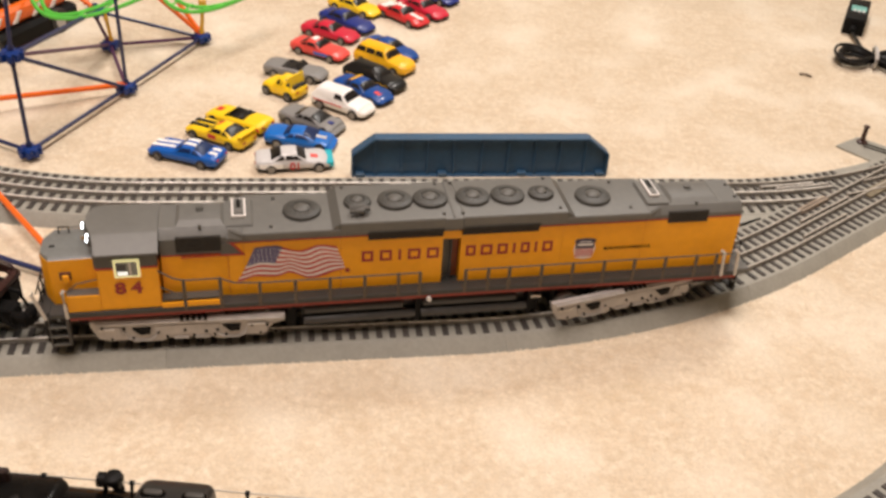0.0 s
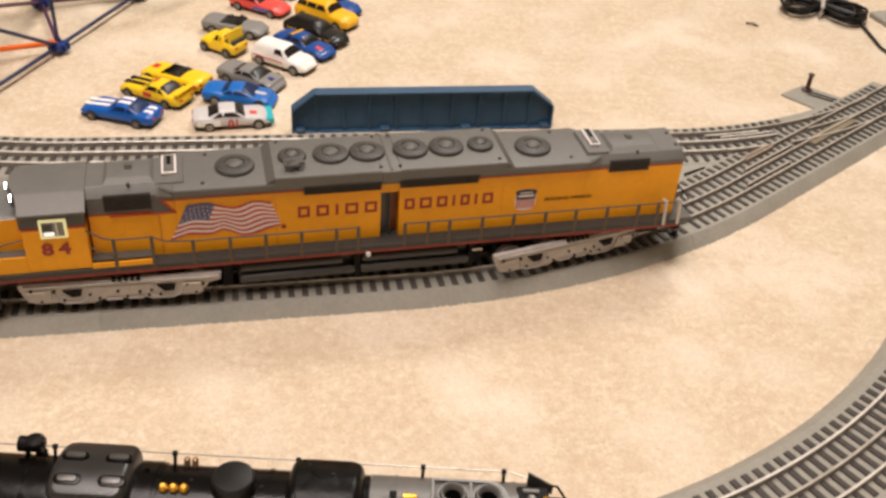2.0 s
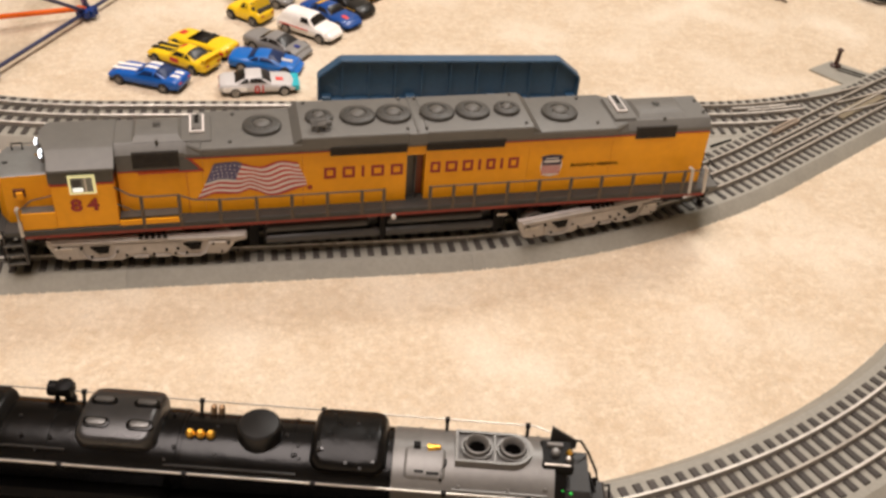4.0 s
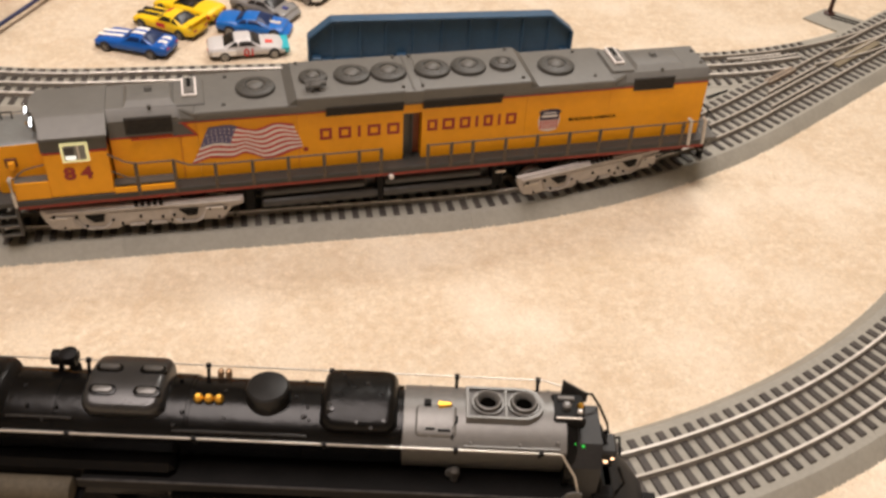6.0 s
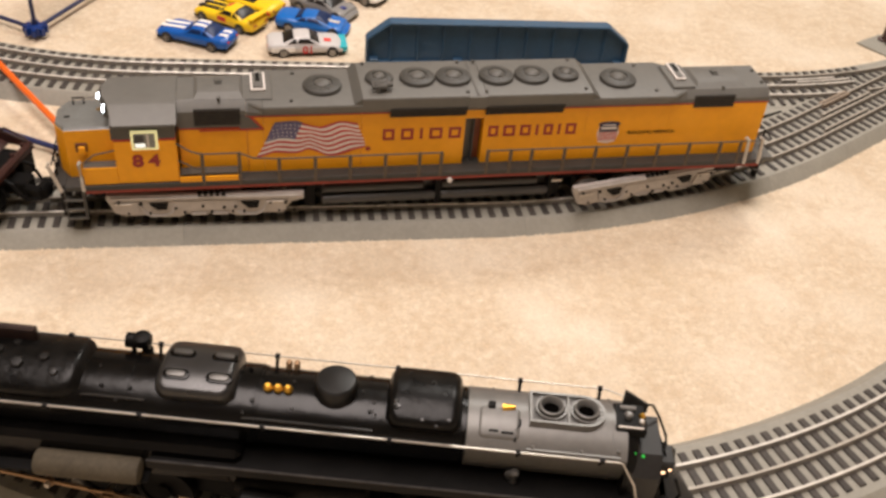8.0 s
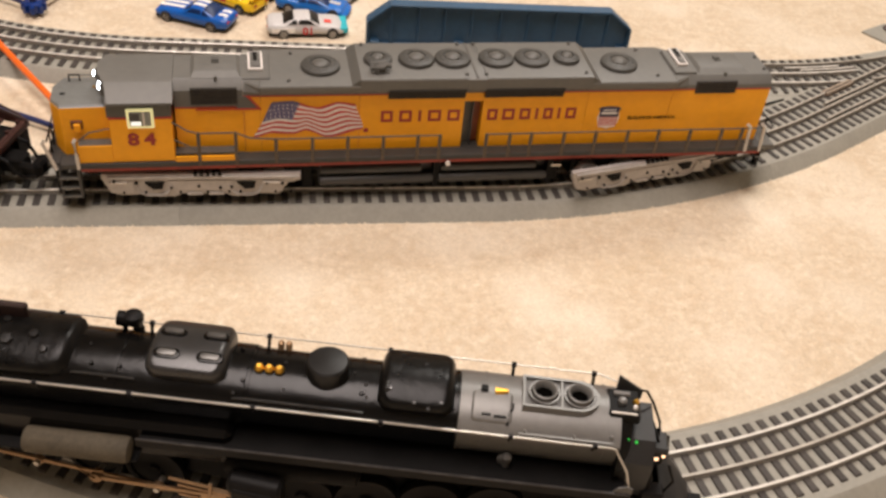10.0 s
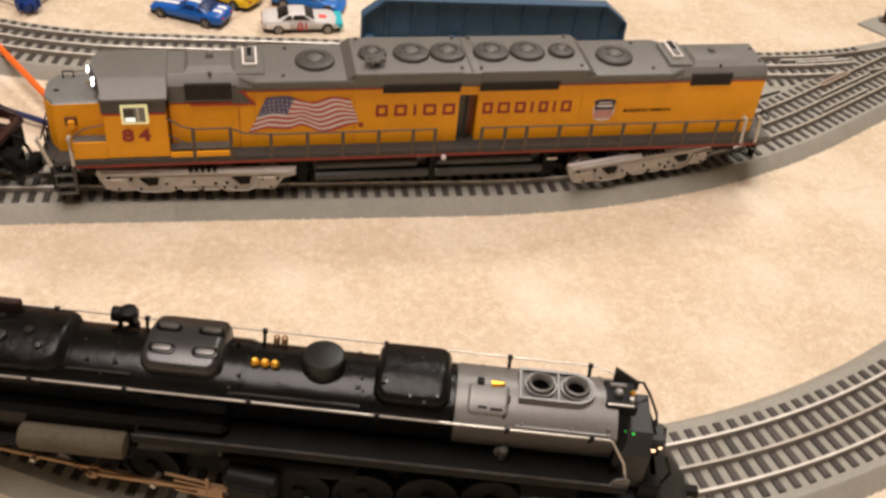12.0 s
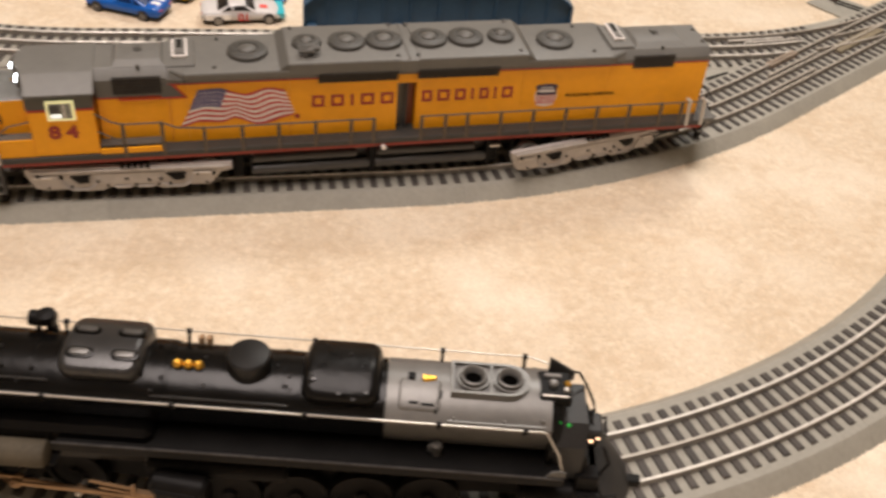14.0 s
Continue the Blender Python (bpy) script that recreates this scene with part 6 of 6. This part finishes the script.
    for extra in extras:
        extra(c, s, L, w, (g0, g1, g2, g3), top)
    return c


def stripes(m, ys=(-0.0030, 0.0030), width=0.0030, roof=True, tail=True, label="racing stripes"):
    def add(c, s, L, w, g, top):
        spans = [(g[0] + 0.0005, L - 0.0040)] + ([(g[2] - 0.0002, g[1] + 0.0004)] if roof else []) + ([(-L + 0.0030, g[3] + 0.0004)] if tail else [])
        for yy in ys:
            for x0, x1 in spans:
                rings = []
                for x in np.linspace(x0, x1, 9):
                    z = top(x) - 0.0002 * (abs(yy) > 0.002)
                    rings.append([(x, yy - width / 2, z + 0.0003), (x, yy + width / 2, z + 0.0003), (x, yy + width / 2, z - 0.0006), (x, yy - width / 2, z - 0.0006)])
                part("stripe", loop_faces(B(), rings), m, c, label)
    return add


def patch(m, x0, x1, y0, y1, z0, z1, label=""):
    def add(c, s, L, w, g, top):
        if y1 - y0 > 0.004 and label != "teal nose":
            rings = [[(x, y, top(x) + 0.0003 - d) for y, d in ((y0, 0.0), (y1, 0.0), (y1, 0.0008), (y0, 0.0008))] for x in np.linspace(x0, x1, 7)]
            part("decal", loop_faces(B(), rings), m, c, label)
        else:
            part("decal", box(B(), x0, x1, y0, y1, z0, z1, 0.0002), m, c, label)
    return add


def spoiler(m):
    def add(c, s, L, w, g, top):
        bm = B()
        box(bm, -L, -L + 0.006, -w * 0.95, w * 0.95, s["z"][3] + 0.0036, s["z"][3] + 0.0046, 0.0004)
        for sy in (-0.7, 0.7):
            box(bm, -L + 0.001, -L + 0.005, w * sy - 0.0006, w * sy + 0.0006, s["z"][3] - 0.001, s["z"][3] + 0.004)
        part("spoiler", bm, m, c)
    return add


def hatch(m):
    """A rear lid swung up over a dark boot."""
    def add(c, s, L, w, g, top):
        zr = s["z"][4]
        part("boot", box(B(), -L + 0.002, g[2] + 0.004, -w * 0.70, w * 0.70, s["z"][3] - 0.002, s["z"][3] + 0.0030, 0.0006), TYRE, c, "black open boot")
        part("hatch_lid", box(B(), -0.0150, 0.0, -w * 0.86, w * 0.86, -0.0010, 0.0010, 0.0008, m=pose(-L + 0.0065, 0, s["z"][3] - 0.001, 0, 98, 0)), m, c, "raised yellow hatch")
        for sy in (-1, 1):
            part("strut", cyl(B(), (-L + 0.007, sy * w * 0.6, s["z"][3] + 0.008), (g[2] + 0.002, sy * w * 0.6, zr - 0.002), 0.0005, seg=6), TYRE, c)
    return add


def number(text, size, x, z, side=-1):
    def add(c, s, L, w, g, top):
        lettering(text, size, x, side * (w + 0.0003), z, PAINT["red"], c, "red racing number")
    return add


PAINT = {n: paint("paint_" + n, rgb, r) for n, rgb, r in (
    ("blue", (0.002, 0.095, 0.42), 0.25), ("sky", (0.003, 0.135, 0.50), 0.25), ("yellow", (0.90, 0.60, 0.012), 0.28), ("silver", (0.56, 0.55, 0.54), 0.3), ("grey", (0.22, 0.215, 0.205), 0.35),
    ("white", (0.88, 0.86, 0.82), 0.28), ("black", (0.006, 0.006, 0.006), 0.18), ("red", (0.62, 0.025, 0.028), 0.25), ("coral", (0.74, 0.075, 0.060), 0.25), ("crimson", (0.58, 0.015, 0.045), 0.25), ("navy", (0.015, 0.030, 0.20), 0.2),
    ("teal", (0.02, 0.42, 0.50), 0.28), ("deep", (0.005, 0.060, 0.27), 0.2), ("orange", (0.80, 0.26, 0.015), 0.28), ("amber", (0.88, 0.48, 0.012), 0.25))}
P = PAINT
car(-0.2745, 0.8560, 167, P["blue"], "muscle", "metallic blue toy muscle car with white racing stripes", 0.077, [stripes(P["white"], (-0.0042, 0.0042), 0.0046)], glass=GLASS_BLUE)
car(-0.2530, 0.9010, 156, P["yellow"], "muscle", "yellow toy muscle car with a black bonnet", 0.075, [stripes(P["black"], (-0.0045, 0.0045), 0.0060, False, False, "black bonnet panel"), patch(P["red"], -0.004, 0.002, -0.004, 0.004, 0.0207, 0.0212, "red roof mark"), patch(P["red"], -0.006, 0.004, 0.0150, 0.0156, 0.0080, 0.0125, "red door mark"), spoiler(P["yellow"])])
car(-0.2420, 0.9360, 156, P["yellow"], "open", "yellow toy sports car with a dark open roof", 0.075, [patch(P["red"], 0.020, 0.027, -0.004, 0.004, 0.0122, 0.0128, "red bonnet mark"), patch(P["red"], -0.0370, -0.030, 0.0146, 0.0153, 0.0085, 0.0115, "red tail mark")])
car(-0.1700, 0.9060, -4, P["sky"], "wedge", "bright blue toy sports car with pale bonnet marks", 0.073, [patch(P["silver"], 0.016, 0.027, -0.0035, 0.0015, 0.0098, 0.0104, "pale bonnet mark")], glass=GLASS_BLUE)
car(-0.1685, 0.8605, 15, P["silver"], "coupe", "silver toy stock car with a teal nose", 0.076, [patch(P["teal"], 0.0300, 0.0384, -0.0132, 0.0132, 0.0050, 0.0098, "teal nose"), number("01", 0.0110, -0.0050, 0.0045), patch(P["coral"], 0.016, 0.023, -0.007, -0.001, 0.0118, 0.0124, "faded red bonnet mark"), patch(P["white"], -0.034, -0.012, -0.0154, -0.0148, 0.0060, 0.0110, "white flank")])
car(-0.1660, 0.9475, -23, P["grey"], "wedge", "dull grey toy wedge shaped sports car", 0.072, [patch(P["navy"], 0.021, 0.027, -0.004, 0.001, 0.0096, 0.0101, "blue bonnet mark")])
car(-0.1400, 0.9930, -27, P["white"], "wagon", "white toy delivery wagon with faint red flank stripe", 0.072, [patch(P["coral"], -0.030, 0.008, -0.0154, -0.0149, 0.0105, 0.0116, "red stripe")])
car(-0.2105, 1.0180, 152, P["yellow"], "micro", "small yellow toy car with a raised rear hatch", 0.050, [hatch(P["yellow"])])
car(-0.2070, 1.0680, -12, P["grey"], "open", "grey toy convertible with a black interior", 0.074)
car(-0.1230, 1.0310, -34, P["deep"], "coupe", "blue toy stock car with orange marks", 0.074, [patch(P["amber"], -0.014, -0.009, -0.009, 0.009, 0.0140, 0.0146, "amber roof band"), patch(P["coral"], 0.020, 0.028, -0.006, -0.001, 0.0116, 0.0122, "red bonnet mark"), patch(P["orange"], -0.026, 0.010, -0.0155, -0.0149, 0.0062, 0.0085, "orange flank")])
car(-0.1140, 1.0660, -33, P["black"], "van", "gloss black toy panel van with a gold line", 0.078, [patch(P["amber"], -0.032, 0.030, -0.0154, -0.0149, 0.0100, 0.0106, "gold line")])
car(-0.1090, 1.1140, -31, P["amber"], "suv", "amber yellow toy sport utility truck", 0.078)
car(-0.1065, 1.1520, -36, P["deep"], "coupe", "glossy dark blue toy coupe", 0.076)
car(-0.1905, 1.1340, -24, P["coral"], "muscle", "coral red toy car with blue and white flank marks", 0.074, [patch(P["sky"], 0.000, 0.022, -0.0155, -0.0150, 0.0065, 0.0100, "blue flank mark"), patch(P["white"], -0.010, -0.003, -0.005, 0.005, 0.0207, 0.0212, "white roof mark")])
car(-0.1875, 1.1910, -22, P["crimson"], "coupe", "crimson toy coupe on the carpet", 0.076)
car(-0.1725, 1.2310, -33, P["navy"], "muscle", "dark navy blue toy muscle car", 0.080)
car(-0.1700, 1.2860, -30, P["yellow"], "coupe", "yellow toy race car", 0.078)
car(-0.1035, 1.2690, -38, P["red"], "coupe", "red and white toy race car", 0.078, [patch(P["white"], -0.034, -0.010, -0.010, 0.010, 0.0138, 0.0146, "white tail panel"), stripes(P["white"], (0.0,), 0.006, True, False)])
car(-0.0800, 1.3000, -38, P["crimson"], "coupe", "bright red toy race car", 0.078)
car(-0.0700, 1.3560, -36, P["navy"], "coupe", "dark blue toy race car", 0.078)

# ---- blue rod construction toy ----
TIE_GREY = material("tie_grey", (0.45, 0.43, 0.40), 0.5, vary=0.1)
ROD_BLUE = material("rod_blue", (0.016, 0.024, 0.090), 0.35, vary=0.15)
ROD_PURPLE = material("rod_purple", (0.075, 0.020, 0.075), 0.35, vary=0.15)
HUB_BLUE = material("hub_blue", (0.005, 0.030, 0.17), 0.3, vary=0.15)
TUBE_ORANGE = material("tube_orange", (0.80, 0.14, 0.010), 0.35, vary=0.08)
ROD_YELLOW = material("rod_yellow", (0.65, 0.36, 0.02), 0.35, vary=0.1)
TRACK_GREEN = material("coaster_green", (0.10, 0.52, 0.06), 0.35, vary=0.1)
toy = thing("construction_toy", Matrix(), "construction toy frame of dark blue rods and hubs on the carpet", "construction toy")
N1, N2, N3, N5 = (-0.4209, 0.8296), (-0.3783, 0.9831), (-0.3375, 1.1363), (-0.4355, 1.0922)


def rod(a, b, m=ROD_BLUE, r=0.0021, name="rod"):
    bm = B()
    a, b = Vector(a), Vector(b)
    cyl(bm, a, b, r, seg=8)
    d = (b - a).normalized()
    for p, q in ((a, 1), (b, -1)):
        cyl(bm, p + d * q * 0.006, p + d * q * 0.0095, r * 1.35, seg=8)
    return part(name, bm, m, toy)


def hub(x, y, z):
    bm = B()
    lathe(bm, [(0.0050, -0.005), (0.0080, -0.0038), (0.0080, 0.0038), (0.0050, 0.005)], (x, y, z), seg=12)
    for k in range(8):
        box(bm, 0.005, 0.0114, -0.0019, 0.0019, -0.0034, 0.0034, m=pose(x, y, z, 0, 0, 45 * k + 15))
    for k in (1, -1):
        box(bm, 0.002, 0.0095, -0.0014, 0.0014, -0.0028, 0.0028, m=pose(x, y, z, 0, -90 * k, 20))
    return part("hub", bm, HUB_BLUE, toy, "dark blue clip hub")


TOP = 0.1077
G = 0.0085
LOW = 0.0500
C5 = (-0.4463, 1.0900, LOW)
for p in (N1, N2, N3, N5):
    hub(*p, G)
hub(*N1, TOP)
hub(*N2, 0.160)
hub(*C5)
rod((*N1, G), (*N2, G))
rod((*N2, G), (*N3, G))
rod((*N1, G), (*N1, TOP))
rod((*N1, TOP), (N1[0] + 0.008, N1[1], 0.200))
rod((*N2, G), (*N2, 0.160))
rod((*N3, G), (N3[0] + 0.004, N3[1], LOW), ROD_YELLOW, 0.0024)
part("clip", box(B(), -0.0045, 0.0045, -0.0045, 0.0045, -0.004, 0.008, 0.0012, m=pose(N3[0] + 0.004, N3[1], LOW, 0, 0, 20)), ROD_YELLOW, toy, "yellow clip")
rod((*N1, TOP), (*N2, G))
rod((*N1, TOP), C5, ROD_BLUE, 0.0026)
rod((*N3, G), C5)
rod((*N1, TOP), (*N5, G), ROD_PURPLE)
rod((*N2, G), (*N5, G), ROD_PURPLE)
rod((*N5, G), (*N3, G), ROD_PURPLE)
rod((*N5, G), (C5[0] - 0.004, C5[1], C5[2]), ROD_PURPLE)
rod((N5[0] + 0.003, N5[1], G), (C5[0] + 0.010, C5[1], LOW), ROD_YELLOW)
rod(C5, (-0.405, 1.180, 0.075))
rod((*N1, G), (-0.56, 0.883, G))
rod((*N2, G + 0.004), (-0.570, 0.858, 0.024), TUBE_ORANGE, 0.0030, "tube")
rod((*N3, G + 0.004), (-0.4000, 1.153, 0.055), TUBE_ORANGE, 0.0028, "tube")
rod((*N3, G + 0.004), (-0.3790, 1.154, 0.060), TUBE_ORANGE, 0.0028, "tube")
rod((-0.4480, 1.084, 0.058), (-0.500, 1.100, 0.085), TUBE_ORANGE, 0.0026, "tube")


def coaster(xc, y0, bend, xa, xb, z):
    """One bent rail of the toy track, hanging in a bow."""
    pts = [(x, y0 + bend * (x - xc) ** 2, z + 0.10 * abs(x - xc) ** 1.5) for x in np.linspace(xa, xb, 22)]
    part("coaster_rail", tube(B(), pts, 0.0024, 6), TRACK_GREEN, toy, "bright green bent toy track")


coaster(-0.4631, 1.0320, 17.2, -0.530, -0.392, 0.062)
coaster(-0.4657, 1.0360, 30.0, -0.515, -0.415, 0.064)
coaster(-0.3336, 1.0822, 21.2, -0.385, -0.270, 0.062)
coaster(-0.3270, 1.0960, 19.0, -0.380, -0.262, 0.063)
bm = B()
for x in np.linspace(-0.375, -0.280, 6):
    tube(bm, [(x, 1.0822 + 21.2 * (x + 0.3336) ** 2, 0.064), (x + 0.004, 1.0960 + 19.0 * (x + 0.327) ** 2, 0.065)], 0.0012, 6)
for x in np.linspace(-0.505, -0.425, 5):
    tube(bm, [(x, 1.0320 + 17.2 * (x + 0.4631) ** 2, 0.064), (x + 0.004, 1.0360 + 30.0 * (x + 0.4657) ** 2, 0.065)], 0.0012, 6)
part("crosstie", bm, TRACK_GREEN, toy)

loose = thing("construction_rods", Matrix(), "loose orange tube and blue rod clipped together across the track", "construction toy")
frame_toy, toy = toy, loose
rod((-0.470, 0.7940, 0.0215), (-0.2937, 0.6239, 0.0140), TUBE_ORANGE, 0.0028, "tube")
rod((-0.560, 0.7160, 0.0060), (-0.2950, 0.6310, 0.0080), ROD_BLUE, 0.0024)
hub(-0.2937, 0.6250, 0.0125)
toy = frame_toy

# orange and white toy lying behind the frame
bin_toy = thing("toy_truck", pose(-0.5770, 1.1020, 0, 0, 0, 72), "orange and white plastic toy truck on a black base", "toy truck")
part("base", box(B(), -0.096, 0.088, -0.052, 0.052, 0.004, 0.028, 0.005), BLACK, bin_toy, "black plastic base")
part("body", box(B(), -0.088, 0.080, -0.044, 0.044, 0.0283, 0.050, 0.010, seg=3), TUBE_ORANGE, bin_toy, "orange rounded body")
part("cabin", prism(B(), [(-0.060, 0.0495), (0.050, 0.0495), (0.030, 0.0720), (-0.040, 0.0720)], "y", -0.034, 0.034), BLACK, bin_toy, "black cabin")
part("roof", box(B(), -0.040, 0.030, -0.033, 0.033, 0.0722, 0.0790, 0.004), TUBE_ORANGE, bin_toy, "orange roof")
for x in (-0.070, -0.038, -0.006, 0.026, 0.056):
    part("flash", prism(B(), [(x - 0.010, 0.032), (x - 0.004, 0.032), (x + 0.006, 0.044), (x + 0.000, 0.044)], "y", -0.0452, 0.0452), WHITE, bin_toy, "white flash")
for x in (-0.050, -0.010, 0.030):
    part("stripe", prism(B(), [(x - 0.004, 0.0502), (x + 0.004, 0.0502), (x - 0.002, 0.0716), (x - 0.010, 0.0716)], "y", -0.0348, 0.0348), WHITE, bin_toy, "white bar")
for x in (-0.060, 0.052):
    for y in (-0.047, 0.047):
        wheel = part("wheel", lathe(B(), [(0.008, -0.006), (0.015, -0.006), (0.015, 0.006), (0.008, 0.006)], (x, y, 0.015), (0, 1, 0), 18), TYRE, bin_toy)
        part("rim", lathe(B(), [(0.0085, -0.0062), (0.0085, 0.0062), (0.004, 0.0066)], (x, y, 0.015), (0, 1, 0), 14), TIE_GREY, wheel)

# ---- coiled cable with its plug adapter ----
CABLE = material("cable_black", (0.006, 0.0055, 0.0055), 0.35, vary=0.2, size=0.01, spec=0.3)
cable = thing("power_cable", Matrix(), "coiled black power cable with a pale tie and adapter", "cable")
rng = random.Random(7)
turns = []
TIE_AT = Vector((0.5110, 1.2490, 0.0))
AX, AY = Vector((-0.976, 0.217, 0.0)), Vector((0.217, 0.976, 0.0))
for k in range(14):
    side = 1 if k % 2 == 0 else -1
    long, wide, z0 = (0.026) + rng.uniform(-0.006, 0.003), 0.030 + rng.uniform(-0.013, 0.009), 0.0034 + 0.0007 * k
    for q in range(20):
        t = 2 * math.pi * q / 20
        p = TIE_AT + AX * (side * long * (1 - math.cos(t))) + AY * (wide * math.sin(t) * math.sin(t / 2) ** 0.7 * side + 0.004 * math.cos(t))
        turns.append((p.x, p.y, z0 + 0.0022 * math.sin(t / 2) * rng.uniform(0.6, 1.2)))
part("coil", tube(B(), turns, 0.0021, 7), CABLE, cable, "black looped cable")
part("lead", tube(B(), [turns[-1], (0.552, 1.232, 0.010), (0.5570, 1.205, 0.004), (0.5600, 1.150, 0.0026), (0.575, 1.100, 0.0026), (0.620, 1.050, 0.0026)], 0.0019, 8), CABLE, cable)
part("lead", tube(B(), [turns[0], (0.5080, 1.300, 0.006), (0.5080, 1.345, 0.008), (0.5130, 1.365, 0.012)], 0.0024, 8), CABLE, cable)
bm = B()
ring = [(0.5110 + 0.0035 * math.cos(t), 1.2490 + 0.0190 * math.cos(t), 0.0115 + 0.0110 * math.sin(t)) for t in np.linspace(0, 2 * math.pi, 17)[:-1]]
tube(bm, ring, 0.0026, 6, closed=True)
part("cable_tie", bm, TIE_GREY, cable, "pale grey cable tie")
adapter = thing("power_adapter", pose(0.5270, 1.3960, 0, 0, 0, 70), "black power adapter with a small printed label", "adapter")
part("case", box(B(), -0.046, 0.046, -0.0145, 0.0145, 0.0, 0.024, 0.003, seg=2), BLACK, adapter, "black plastic case")
TEAL_LABEL = material("label_teal", (0.16, 0.42, 0.38), 0.3, vary=0.2, size=0.004)
part("label_patch", box(B(), -0.012, 0.010, -0.011, 0.009, 0.0238, 0.0243), TEAL_LABEL, adapter, "teal printed label")
for k in range(3):
    part("text_bar", box(B(), -0.016, -0.008, -0.009 + 0.006 * k, -0.006 + 0.006 * k, 0.0243, 0.0246), WHITE, adapter, "white printed bar")
part("plug_neck", cyl(B(), (-0.046, 0, 0.010), (-0.058, 0, 0.010), 0.0055, 0.0035, 12), BLACK, adapter)
pad = thing("track_pad", pose(0.622, 1.245, 0, 0, 0, 20), "flat grey plastic track accessory pad on the carpet", "toy track")
part("plate", box(B(), -0.038, 0.045, -0.024, 0.024, 0.0, 0.0070, 0.0015), ROADBED, pad)
part("rib", box(B(), -0.030, 0.040, -0.002, 0.002, 0.0070, 0.0085), ROADBED, pad)

# crumb on the carpet
bm = B()
for a, b in (((0.4060, 1.1990, 0.0015), (0.4140, 1.1960, 0.0028)), ((0.4140, 1.1960, 0.0028), (0.4200, 1.1920, 0.0012))):
    cyl(bm, a, b, 0.0016, 0.0009, 7)
SCRAP = material("scrap_brown", (0.12, 0.09, 0.065), 0.7, vary=0.3, size=0.003)
crumb = part("crumb", bm, SCRAP)
tagged(crumb, "small dark scrap lying on the carpet", "scrap")
